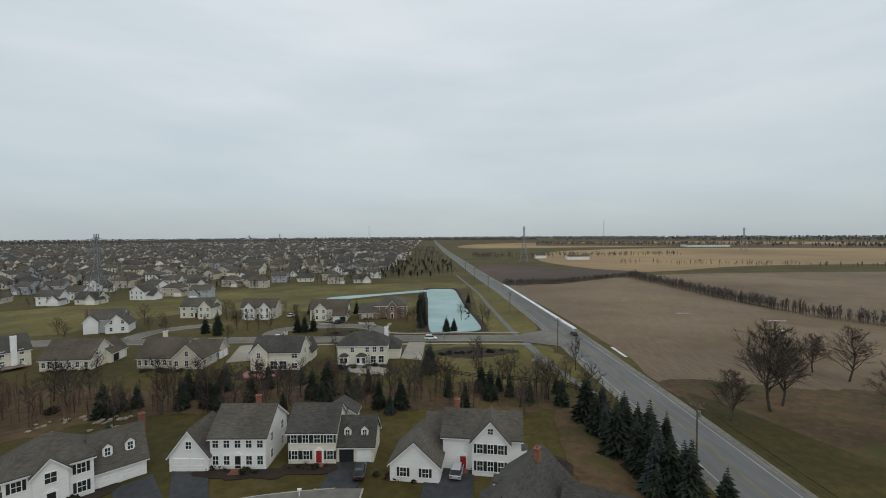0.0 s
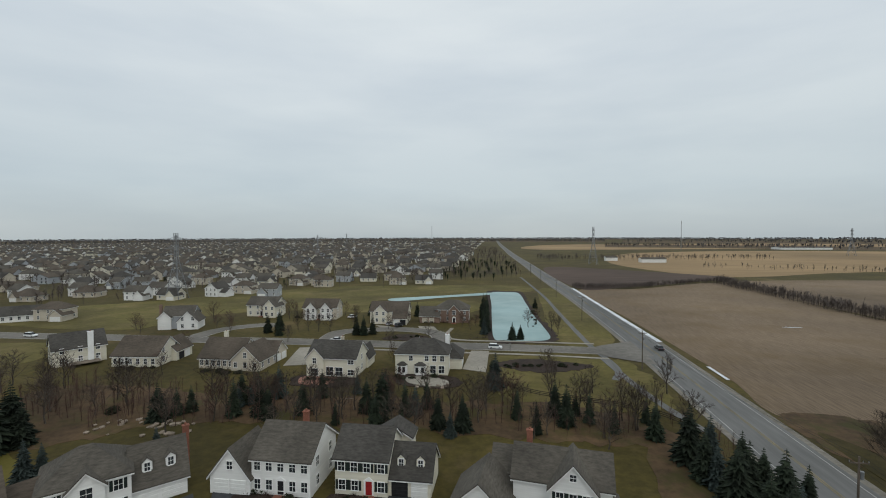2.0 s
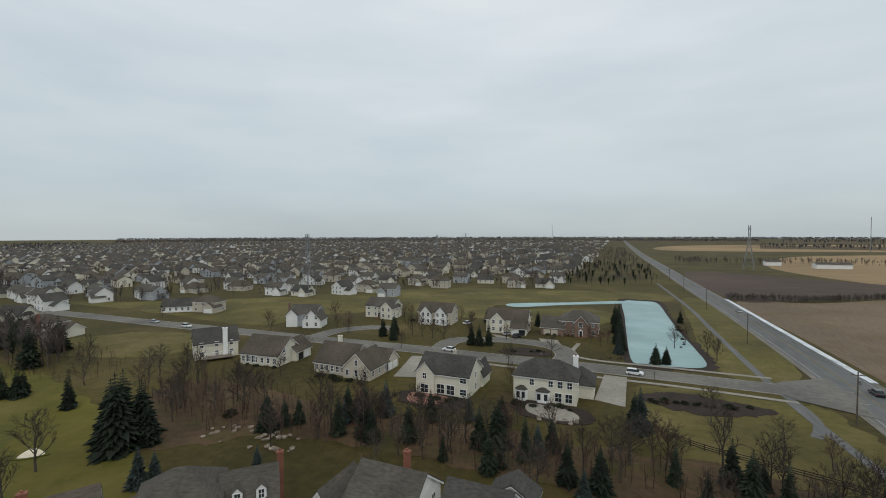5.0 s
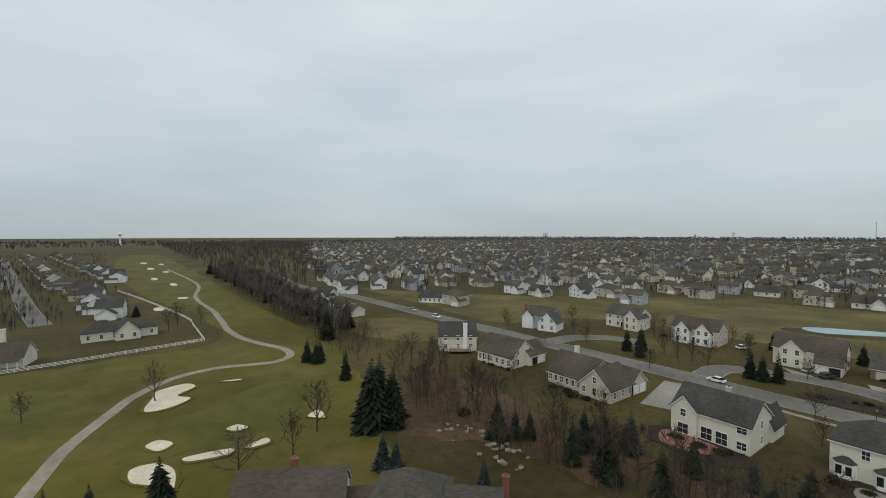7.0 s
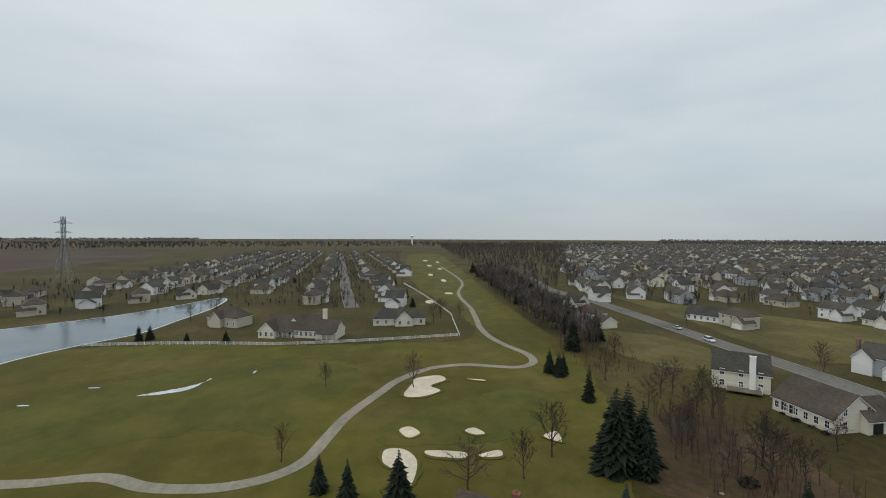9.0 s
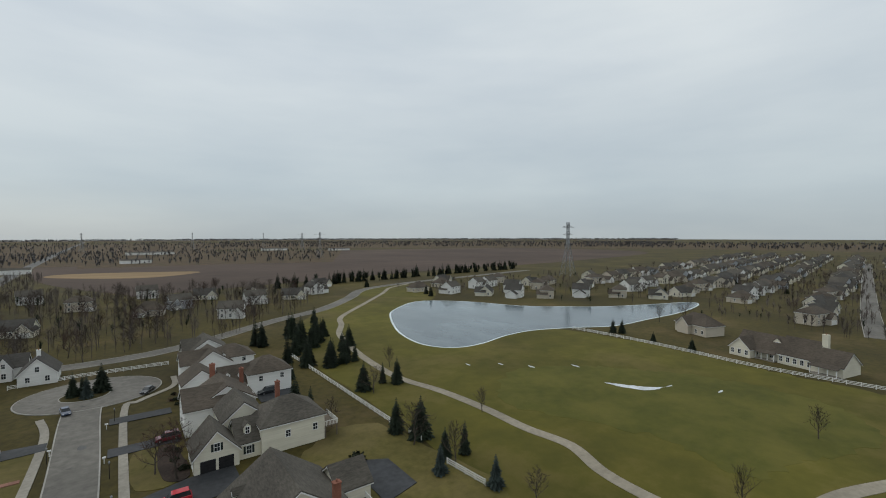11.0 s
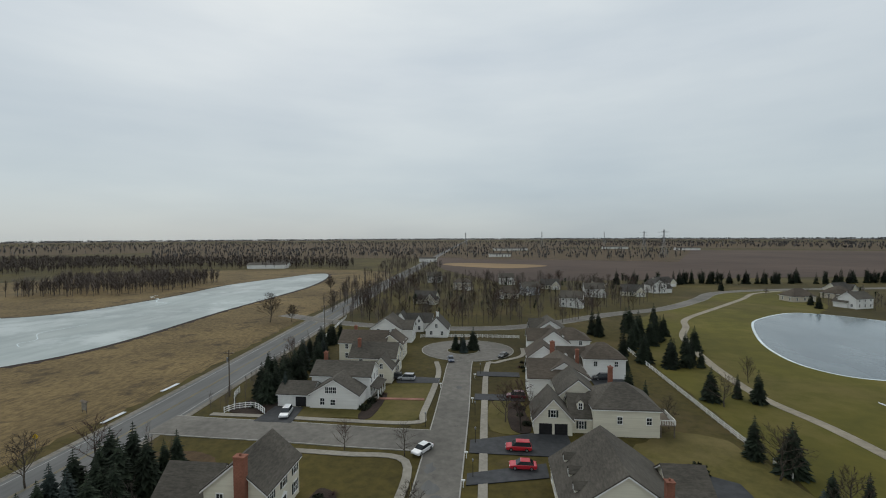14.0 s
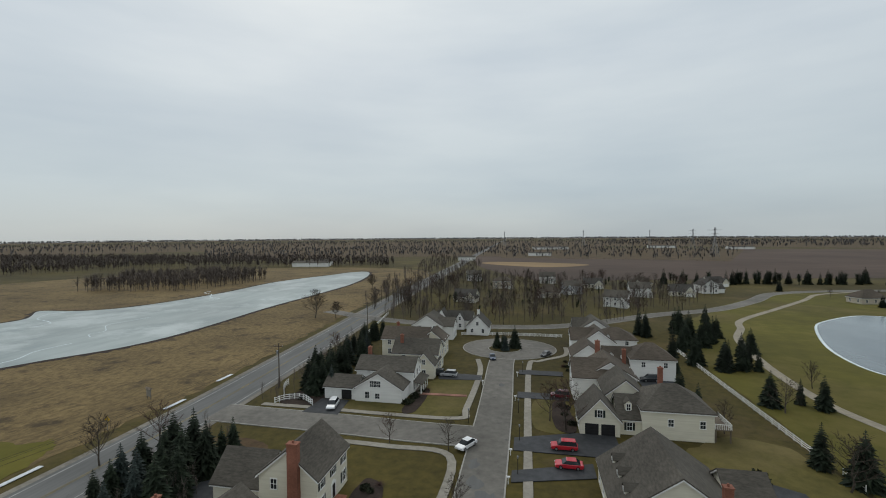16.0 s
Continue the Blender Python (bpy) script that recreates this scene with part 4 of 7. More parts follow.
house(-44.2, 67.8, 0, [(0, 6.6, -0.5, 7, 2.9, 4.2, "gy"), (6.6, 16, 0, 10, 5.7, 3.6, "gx")], W_, SG, "white two-storey house with gabled double garage",
      [("garage", 0, "S", 1.9, 2.5, GW), ("garage", 0, "S", 4.7, 2.5, GW), ("win", 0, "S", 3.3, 3.9, 0.9, 1.2), ("door", 1, "S", 11.3, M["black_door"]), ("chimney", 11, 9.4, 5, 9.2, M["brick"])], NEAR,
      [(1, "S", 2, 5), (1, "E", 2, 2), (1, "N", 2, 4), (1, "W", 1, 2)])
house(-25, 69.5, 0, [(0, 8.2, 0, 8.5, 5.8, 3.2, "gx"), (8.2, 14.6, 0.6, 8, 3.1, 3.6, "gx"), (4, 10, 8.5, 12, 5.6, 1.8, "gy")], C_, SD, "cream two-storey house with dark shutters and a red door",
      [("garage", 1, "S", 9.9, 2.5, GB), ("garage", 1, "S", 12.9, 2.5, GW), ("dormer", 9.9, 1.7, 3.9, 1.25), ("dormer", 12.9, 1.7, 3.9, 1.25), ("door", 0, "S", 5.3, M["red_door"]),
       ("win", 0, "S", 1.1, 0.9, 1.0, 1.5, True), ("win", 0, "S", 3.1, 0.9, 1.0, 1.5, True), ("win", 0, "S", 7.2, 0.9, 1.0, 1.5, True), ("win", 0, "S", 1.0, 3.8, 1.0, 1.4, True), ("win", 0, "S", 3.0, 3.8, 1.0, 1.4, True), ("win", 0, "S", 5.0, 3.8, 1.0, 1.4, True), ("win", 0, "S", 7.2, 3.8, 1.0, 1.4, True)],
      NEAR, [(0, "N", 2, 3), (0, "W", 2, 2)])
house(-6.6, 66.4, -8, [(0, 8, -2, 6, 3.0, 3.6, "gy"), (8, 21, 2.6, 10.5, 5.8, 3.0, "gx"), (13, 19, 1.2, 7, 5.8, 3.4, "gy"), (4.5, 9, 6, 12, 4.5, 2.5, "gx")], W_, SG, "white house with front gable, green shutters and red door",
      [("garage", 0, "E", -0.3, 2.5, GW), ("garage", 0, "E", 2.6, 2.5, GW), ("door", 1, "S", 11.4, M["red_door"]), ("win", 2, "S", 14.3, 0.9, 0.9, 1.6, True), ("win", 2, "S", 16, 0.9, 0.9, 1.6, True), ("win", 2, "S", 17.7, 0.9, 0.9, 1.6, True),
       ("win", 2, "S", 14.3, 3.8, 0.9, 1.5, True), ("win", 2, "S", 16, 3.8, 0.9, 1.5, True), ("win", 2, "S", 17.7, 3.8, 0.9, 1.5, True), ("win", 2, "S", 16, 7.0, 0.8, 0.9), ("bay", 1, "E", 6.5, 3), ("win", 0, "S", 2.2, 0.9, 1.0, 1.4, True), ("win", 0, "S", 5.8, 0.9, 1.0, 1.4, True), ("chimney", 9.4, 12.4, 0, 8.2, M["brick"])],
      NEAR, [(1, "N", 2, 4)])
house(13, 42, 60, [(0, 14, 0, 10, 5.2, 4.2, "gx"), (5, 13, -8, 0, 4.2, 4.0, "gy"), (-5, 0, 1, 8, 3.2, 3.0, "hip")], W_, SD, "white house with a dark complex roof",
      [("dormer", 3, 9.0, 5.4, 1.3, 2.2, 180), ("dormer", 7, 9.0, 5.4, 1.3, 2.2, 180), ("chimney", 10.5, 4.4, 6, 10.6, M["brick"])], NEAR, [(0, "N", 1, 3), (0, "E", 2, 2), (1, "E", 1, 2)])
house(-68, 40, 60, [(0, 14, 0, 9, 5.2, 4.0, "gx"), (14, 20, 1, 8, 3.0, 3.2, "gx")], W_, SB, "white house with a brown shingle roof", [("chimney", 7, 5.5, 6, 10, M["brick"])], NEAR, [(0, "S", 2, 4), (0, "E", 1, 2), (0, "N", 2, 4)])
# row behind, rear walls towards the court
BACK = "pale houses along the side street"
house(-134, 135, 236, [(0, 13, 0, 10, 5.2, 4.0, "gx"), (2, 8, -3, 0, 3.0, 1.6, "hip")], C_, SD, "cream house with a tall pale chimney and a rear deck",
      [("chimney", 4, 10.3, 0, 9.6, M["trim"], 1.4, 0.9), ("deck", 2, 10, 10.0, 14, 0.9)], BACK, [(0, "N", 2, 3), (0, "E", 2, 2), (0, "W", 2, 2)])
house(-117, 122.5, 6, [(0, 14, 0, 12, 3.4, 4.6, "gx"), (8, 15.5, 7, 15, 3.2, 3.4, "gy")], C_, SB, "cream house with a steep brown roof", [("win", 0, "S", 3, 0.8, 1.4, 2.2), ("win", 0, "S", 5, 0.8, 1.4, 2.2), ("garage", 1, "E", 9.5, 2.5, GB), ("garage", 1, "E", 12.5, 2.5, GW)], BACK,
      [(0, "E", 2, 2), (0, "S", 1, 6), (0, "W", 1, 3)])
house(-90, 125, 0, [(0, 13, 0, 11, 3.2, 4.8, "gx"), (11, 20, -1, 9, 3.2, 4.2, "gy"), (13, 20, 8, 15, 3.0, 3.0, "gx")], B_, SB, "beige house with wide dark roof planes", [("chimney", 5, 6, 6, 9.8, C_, 1.0, 1.0), ("garage", 2, "E", 10, 2.4, GW), ("garage", 2, "E", 13, 2.4, GW)], BACK,
      [(0, "S", 1, 7), (1, "S", 1, 3), (1, "E", 1, 3), (1, "S", 2, 1)])
house(-54.5, 122.5, 0, [(0, 14, 0, 10.5, 5.4, 3.6, "gx"), (0, 5, -0.8, 5, 5.6, 2.6, "gy"), (11.5, 14.5, 9.5, 16, 3.2, 3.0, "gy")], C_, SD, "cream two-storey house with dark roof and rear patio",
      [("win", 0, "S", 6.5, 0.4, 2.0, 2.3), ("win", 0, "S", 9.2, 0.4, 2.0, 2.3), ("win", 1, "S", 2.4, 0.4, 2.0, 2.0), ("win", 1, "S", 2.4, 3.9, 1.0, 1.4), ("win", 0, "S", 12.6, 0.7, 1.6, 1.4), ("win", 0, "S", 12.6, 3.7, 1.6, 1.3), ("chimney", 8, 6, 7, 9.8, B_, 0.8, 0.8)], BACK, [(0, "E", 2, 1), (0, "N", 2, 4), (0, "W", 2, 2)])
house(-30.5, 127.5, 2, [(0, 15, 0, 9.5, 5.8, 3.4, "hip"), (12, 18.5, 6, 15, 3.2, 3.0, "hip")], C_, SD, "cream two-storey house with dark hip roof and bay windows",
      [("bay", 0, "S", 2.0, 3), ("bay", 0, "S", 7.2, 3.4), ("win", 0, "S", 10.8, 0.6, 1.5, 2.0), ("win", 0, "S", 13.2, 0.6, 1.5, 2.0), ("win", 0, "S", 11.2, 3.9, 1.1, 1.5), ("win", 0, "S", 13.4, 3.9, 1.1, 1.5), ("win", 0, "S", 4.5, 3.9, 1.0, 1.4), ("win", 0, "S", 9.0, 3.9, 1.0, 1.4), ("garage", 1, "E", 9, 2.5, GW), ("garage", 1, "E", 12, 2.5, GW), ("chimney", 14, 9.2, 5, 9.4, M["trim"], 1.2, 0.9)],
      BACK, [(0, "W", 2, 2), (0, "E", 2, 1)])
# far side of the side street, fronts towards it
ACROSS = "houses across the side street"
house(-143, 172, 20, [(0, 12, 0, 10, 5.6, 3.4, "gx"), (7, 15, -3, 6, 3.6, 4.2, "gy"), (-1, 4, -1.2, 4, 5.2, 2.5, "gy")], [M["siding_grey"], W_, W_], SG, "pale grey house with steep gables and a dark chimney", [("chimney", -1.6, 4, 0, 9.6, M["brick_brown"], 0.9, 1.2), ("garage", 1, "W", -1.2, 2.4, GW)], ACROSS, [(0, "S", 2, 2), (1, "S", 2, 2), (0, "E", 2, 2)])
house(-125, 205, 2, [(0, 15, 0, 10, 5.6, 3.4, "gx"), (10, 16, -3, 6, 5.4, 3.2, "gy")], C_, SG, "cream house with stone-trimmed gable", [("door", 0, "S", 7.5, M["black_door"]), ("garage", 1, "E", 0, 2.4, GW)], ACROSS, [(0, "S", 2, 4), (1, "S", 2, 2), (1, "E", 1, 2)])
house(-94, 201, 4, [(0, 16, 0, 10, 5.6, 3.4, "gx"), (2, 7, -2, 5, 5.4, 2.8, "gy"), (9, 14, -2, 5, 5.4, 2.8, "gy")], [B_, W_, W_], SB, "beige house with twin front gables", [("door", 0, "S", 8, M["black_door"])], ACROSS, [(0, "S", 2, 4), (1, "S", 2, 2), (2, "S", 2, 2), (0, "E", 2, 2)])
house(-60, 197, 4, [(0, 17, 0, 10, 5.4, 3.6, "gx"), (2, 8, -2, 5, 5.4, 3.0, "gy"), (11, 17, -4, 3, 3.0, 2.6, "gx")], C_, SB, "cream house with a front gable and double garage", [("garage", 2, "S", 12.6, 2.5, GW), ("garage", 2, "S", 15.5, 2.5, GB)], ACROSS, [(0, "S", 2, 4), (1, "S", 2, 2)])
house(-38, 202, 2, [(0, 9, -2, 8, 3.2, 3.4, "gx"), (7, 22, 0, 11, 5.8, 3.6, "hip"), (13, 18, -1.6, 4, 5.6, 2.8, "gy")], M["brick_brown"], SG, "brown brick house with hip roof", [("garage", 0, "S", 2.4, 2.5, M["siding_beige"]), ("garage", 0, "S", 5.4, 2.5, M["siding_beige"]), ("door", 2, "S", 15.5, M["black_door"]), ("win", 2, "S", 15.5, 3.8, 1.4, 1.8)], ACROSS, [(1, "S", 2, 4), (1, "E", 2, 2)])
house(-227, 114, 14, [(0, 13, 0, 9, 5.6, 3.0, "hip"), (13, 20, 1, 9, 3.0, 2.4, "gx")], C_, SB, "cream house with a brick chimney standing alone", [("chimney", 9, -0.3, 0, 9.2, M["brick"], 1.2, 0.8)], ACROSS, [(0, "S", 2, 4), (1, "S", 1, 2), (0, "W", 2, 2)])
house(-229, 172, 38, [(0, 17, 0, 9, 3.2, 3.6, "gx"), (17, 23, -1, 8, 3.0, 3.0, "gx")], W_, SD, "long low white house with a dark roof", [("garage", 1, "S", 18.7, 2.3, GW)], ACROSS, [(0, "S", 1, 6), (0, "E", 1, 2)])
# street south of the camera
SOUTH = "white houses along the residential street"
house(26.5, -57.6, 180, [(0, 8, 0.6, 7, 3.0, 1.9, "gx"), (8, 19.5, 0, 8, 3.4, 3.4, "gy"), (6, 20.5, 6, 14, 5.8, 2.4, "gx")], W_, SG, "white corner house with a wide front gable and garage",
      [("garage", 0, "S", 2.2, 2.5, GW), ("garage", 0, "S", 5.6, 2.5, GB), ("win", 1, "S", 13, 3.6, 0.8, 1.4), ("win", 1, "S", 13.9, 3.6, 0.8, 1.4), ("win", 1, "S", 12.1, 3.6, 0.8, 1.4), ("win", 1, "S", 11, 0.9, 1.0, 1.5), ("win", 1, "S", 13.5, 0.9, 1.1, 1.2), ("porch", 2, "E", 10, 7, 2.0), ("chimney", 7, 13, 5, 9.4, M["brick"])], SOUTH, [(2, "E", 2, 3), (2, "S", 1, 1)])
house(16.5, -78.5, 180, [(0, 13, 2, 11, 5.6, 3.2, "gx"), (7.5, 13, -2.5, 6, 4.0, 3.0, "gy")], C_, SG, "cream house with a small front gable", [("win", 1, "S", 10.2, 0.9, 1.0, 1.5), ("win", 1, "S", 10.2, 3.9, 0.8, 1.3), ("chimney", 2, 5, 7, 10, M["brick"])], SOUTH, [(0, "E", 2, 3), (0, "S", 2, 2)])
house(25, -96, 180, [(0, 15, 0, 9, 5.8, 3.0, "gx"), (12, 20, 2, 10, 5.2, 3.0, "gy")], C_, SB, "cream two-storey house with a plain side wall", [("chimney", 4, 5, 7, 10, M["brick"])], SOUTH, [(0, "S", 2, 3), (0, "E", 2, 2), (1, "E", 2, 2)])
house(21, -119, 180, [(0, 11, 0, 12, 5.6, 3.6, "gy"), (9, 15, 2, 10, 5.0, 2.6, "gx")], W_, SG, "white house with a broad gable end", [], SOUTH, [(0, "S", 2, 2), (1, "E", 2, 2)])
house(16.5, -139, 180, [(0, 15, 2, 9, 3.8, 3.0, "gx"), (0.5, 5, -1, 5, 4.6, 3.6, "gy"), (8.5, 12, 0, 5, 4.2, 2.8, "gy")], W_, SD, "white cottage with steep twin gables", [("win", 1, "S", 2.7, 4.2, 0.8, 1.4), ("win", 2, "S", 10.2, 4.0, 0.8, 1.2), ("door", 0, "S", 6.8, M["black_door"])], SOUTH, [(1, "S", 1, 2), (2, "S", 1, 1)])
house(2.2, -130, 180, [(0, 8.5, 0, 10, 3.4, 4.2, "gy")], W_, SD, "white cottage garage with a steep gable", [("win", 0, "S", 4.2, 3.8, 0.9, 1.4), ("chimney", 4.2, 4, 6, 9.2, M["trim"])], SOUTH, [(0, "S", 1, 2), (0, "E", 1, 2)])
house(6.6, -15.5, -90, [(0, 10, 0, 8.8, 5.8, 3.6, "gx"), (1, 8.5, 8.8, 17, 3.2, 3.4, "gy")], C_, SG, "cream two-storey house with a tall red brick chimney",
      [("chimney", -0.45, 3.2, 0, 10.6, M["brick"], 0.9, 1.5), ("door", 0, "S", 5, M["black_door"]), ("win", 0, "W", 6.5, 3.8, 0.9, 1.4), ("win", 0, "S", 1.4, 0.9, 1.0, 1.6, True), ("win", 0, "S", 8.6, 0.9, 1.0, 1.6, True), ("win", 0, "S", 1.4, 3.8, 1.0, 1.5, True), ("win", 0, "S", 5, 3.8, 1.0, 1.5, True), ("win", 0, "S", 8.6, 3.8, 1.0, 1.5, True), ("win", 0, "W", 1.6, 0.9, 0.9, 1.4)], SOUTH, [(0, "E", 2, 2)])
house(7.5, 4, -90, [(0, 12, 0, 11, 4.6, 4.0, "gx"), (2, 9, 11, 18, 3.0, 2.8, "gy")], C_, SG, "cream house with a grey roof and brick chimney", [("chimney", 9.5, 15, 2, 7.4, M["brick"])], SOUTH, [(0, "S", 1, 4), (0, "E", 1, 2)])
house(-31.5, -48.9, 180, [(0, 7.4, 0, 8, 3.3, 4.0, "gy"), (7.4, 11.5, 1.5, 9, 3.3, 3.3, "gx"), (11.5, 24, 0.5, 11, 5.4, 3.6, "hip"), (6, 14, 8, 18, 5.4, 3.2, "gy")], C_, SG, "cream house with twin dark garage doors and a white deck",
      [("garage", 0, "S", 2.2, 2.5, GB), ("garage", 0, "S", 5.2, 2.5, GB), ("win", 0, "S", 3.7, 3.6, 0.9, 1.4, True), ("win", 1, "S", 9.4, 0.9, 0.9, 1.5, True), ("dormer", 9.4, 2.6, 4.2, 1.3), ("chimney", 17, 9.5, 6, 11, M["brick"]), ("win", 2, "S", 16.5, 2.6, 0.9, 1.3), ("win", 2, "S", 22, 2.6, 0.9, 1.3), ("deck", 24.1, 27, 0.6, 7, 2.6)], SOUTH, [(2, "E", 2, 2), (0, "W", 1, 2)])
house(-32, -65, 180, [(0, 8, 2, 12, 5.6, 3.2, "gx"), (2.5, 14.5, 4, 15, 5.2, 3.6, "gy")], W_, SB, "white house with a broad blank gable", [("win", 1, "S", 8, 3.6, 0.9, 1.4), ("win", 1, "S", 9.2, 3.6, 0.9, 1.4), ("win", 1, "S", 13, 3.6, 0.9, 1.4), ("chimney", 13.5, 14, 5, 9.4, M["brick"])], SOUTH, [(0, "W", 2, 2), (1, "E", 2, 2)])
house(-33.5, -86, 180, [(0, 8.5, 0, 9, 5.4, 3.2, "gy"), (8.5, 16, 0.5, 8, 3.4, 4.0, "gx"), (15, 26, -1.5, 8, 5.6, 3.4, "hip")], W_, SB, "white house with two dormers and a red chimney", [("chimney", 6.5, -0.45, 0, 9.8, M["brick"], 1.2, 0.8), ("dormer", 10.4, 1.6, 4.3, 1.3), ("dormer", 13.6, 1.6, 4.3, 1.3), ("win", 2, "S", 23.5, 3.6, 0.9, 1.3), ("win", 2, "S", 18, 3.6, 0.9, 1.3)], SOUTH, [(0, "W", 2, 2)])
house(-35, -104, 180, [(0, 8, 1, 9, 5.6, 3.0, "gx"), (3, 13, 0, 10, 5.2, 3.6, "gy"), (8, 20, 3, 13, 5.4, 3.0, "hip")], W_, SB, "white house with stacked gables", [("win", 1, "S", 8, 3.6, 0.9, 1.4), ("dormer", 11, 1.4, 5.4, 1.2)], SOUTH, [(0, "W", 2, 2), (2, "S", 2, 2)])
house(-38, -118.5, 180, [(0, 12, 0, 11, 5.6, 3.8, "gy"), (-1, 4, 1, 9, 5.2, 4.0, "gx")], W_, SG, "white house with a large front gable", [("win", 0, "S", 6, 6.4, 0.9, 1.1)], SOUTH, [(0, "S", 2, 3), (0, "E", 2, 2)])
house(-32.5, -18.5, 180, [(0, 15.5, 0, 14, 3.6, 5.4, "gy"), (15.5, 21, 6, 13, 3.2, 2.6, "gx")], C_, SG, "cream house with a broad gable and three street dormers",
      [("dormer", 1.6, 3, 4.0, 1.3, 2.4, -90), ("dormer", 1.6, 7, 4.0, 1.3, 2.4, -90), ("dormer", 1.6, 11, 4.0, 1.3, 2.4, -90), ("chimney", 12.6, -0.45, 0, 8.6, M["brick"], 1.0, 0.8), ("win", 0, "S", 7.8, 4.2, 1.0, 1.5), ("deck", 15.6, 20, 1, 5.8, 0.9)], SOUTH, [(0, "S", 1, 3), (0, "W", 1, 4)])
house(-38, -1, 180, [(0, 13, 0, 10, 3.4, 3.6, "hip"), (13, 20, 1, 8, 3.0, 2.6, "hip")], C_, SG, "cream house with low hip roofs", [], SOUTH, [(0, "S", 1, 3), (0, "N", 1, 3)])
house(-59, 6, 150, [(0, 12, 0, 9, 3.4, 3.8, "hip")], C_, SG, "low cream house with a hip roof", [], SOUTH, [(0, "S", 1, 3), (0, "N", 1, 3)])

# ---- estates further off: model houses, then copies ----
rng = random.Random(11)
EST = "houses of the estates"
models = []
specs = [
    ([(0, 12, 0, 9, 5.4, 3.2, "gx"), (7, 12.5, -2, 5, 3.2, 2.8, "gy")], W_, SG, "white two-storey estate house with a front gable"),
    ([(0, 13, 0, 9, 3.2, 3.8, "gx"), (8, 14, -2.5, 5, 3.0, 3.2, "gy")], C_, SD, "cream estate house with a steep dark roof"),
    ([(0, 10, 0, 11, 5.4, 3.6, "gy"), (10, 15, 2, 9, 3.0, 2.4, "gx")], W_, SD, "white gable-fronted estate house"),
    ([(0, 13, 0, 9, 5.4, 3.0, "hip"), (8, 14, -2, 5, 3.0, 2.6, "gy")], B_, SB, "beige estate house with a hip roof"),
    ([(0, 12, 0, 9, 5.4, 3.0, "gx"), (0, 6, -2, 6, 3.2, 3.0, "gy")], M["siding_grey"], SG, "grey two-storey estate house"),
    ([(0, 14, 0, 10, 3.2, 4.2, "hip"), (1, 6, -2, 6, 3.0, 2.8, "gy")], B_, SB, "tan estate house with a broad hip roof"),
]
spots = [(-231, 244, 10), (-213, 249, 0), (-193, 266, -10), (-183, 281, 5), (-157, 268, 8), (-295, 231, 0)]
for (ms, wa, ro, lab), (x, y, r) in zip(specs, spots):
    models.append(house(x, y, r, ms, wa, ro, lab, [("garage", 1, "S", (ms[1][0] + ms[1][1]) / 2, 4.6, GW)], EST, [(0, "S", 2 if ms[0][4] > 5 else 1, 3), (0, "N", 2 if ms[0][4] > 5 else 1, 3), (0, "E", 1, 2), (0, "W", 1, 1)]))
taken = [(x, y) for x, y, _ in spots]


def near_edge(x):
    return float(np.interp(x, [-1800, -560, -330, -270, -200, -120, -40, 0], [560, 150, 140, 205, 285, 335, 352, 360]))


def free(x, y, d):
    return all((x - a) ** 2 + (y - b) ** 2 > d * d for a, b in taken)


def road_x(y):
    ys = sorted((p[1], p[0]) for p in ROAD)
    return float(np.interp(y, [a for a, _ in ys], [b for _, b in ys]))


cands = []
row = 0
v = 110
while v < 2800:
    u = -1900
    while u < 40:
        xx = u + rng.uniform(-2.5, 2.5)
        yy = v + 26 * math.sin(u / 140 + v / 300) + 14 * math.sin(u / 57 + row) + rng.uniform(-3, 3)
        open_strip = noise.noise(Vector((xx / 260, yy / 260, 3.3))) > 0.42
        if yy > near_edge(xx) + 4 and yy > -xx * 0.34 + 30 and xx < road_x(yy) - 85 - max(0, 240 - (yy - 360)) * 0.1 and not open_strip:
            cands.append((xx, yy, rng.choice((0, 180)) + rng.uniform(-14, 14) + (180 if row % 2 else 0)))
        u += rng.uniform(17.5, 23) * (1 if yy < 1400 else 1.5)
    v += (25 if row % 2 else 40) * (1 if v < 1500 else 1.4)
    row += 1
# west estate, in rows along its street
for k, off in enumerate((-22, 22, -62, 60, -98, -136, -180)):
    s = 20 if abs(off) < 30 else 0
    while s < 760:
        xx, yy = -262 - s, 2 - s * 0.165 + off
        ok = yy < 34 - (-xx - 262) * 0.02 and not (xx > -325 and yy < -52)
        if ok:
            cands.append((xx + rng.uniform(-2, 2), yy + rng.uniform(-2, 2), (0 if off > 0 else 180) - 9 + rng.uniform(-5, 5)))
        s += rng.uniform(19, 24)
for x, y, r in [(-222, -225, 20), (-234, -203, 40), (-243, -184, 30), (-259, -169, 40), (-302, -140, 30), (-336, -137, 20), (-250, -225, 200), (-285, -190, 210), (-320, -175, 200), (-210, -248, 10), (-282, -158, 30), (-232, -250, 200), (-262, -205, 30), (-300, -215, 210), (-345, -160, 200), (-360, -190, 20), (-275, -240, 10), (-318, -120, 30), (-350, -112, 20), (-378, -140, 200), (-330, -225, 20), (-250, -275, 200), (-380, -215, 200), (-300, -255, 10),
                (-26, -240, 170), (-44, -255, 190), (-83, -249, 180), (-108, -257, 170), (-132, -271, 190), (4, -280, 180), (-61, -209, 160), (22, -215, 170), (-95, -300, 180), (-60, -292, 170), (30, -330, 190), (-30, -320, 180), (-150, -310, 200),
                (-216, 180, 12), (-279, 126, 20), (-300, 150, 0)]:
    cands.append((x, y, r))
cands.sort(key=lambda c: math.hypot(c[0] + 12, c[1] - 30))
keep = []
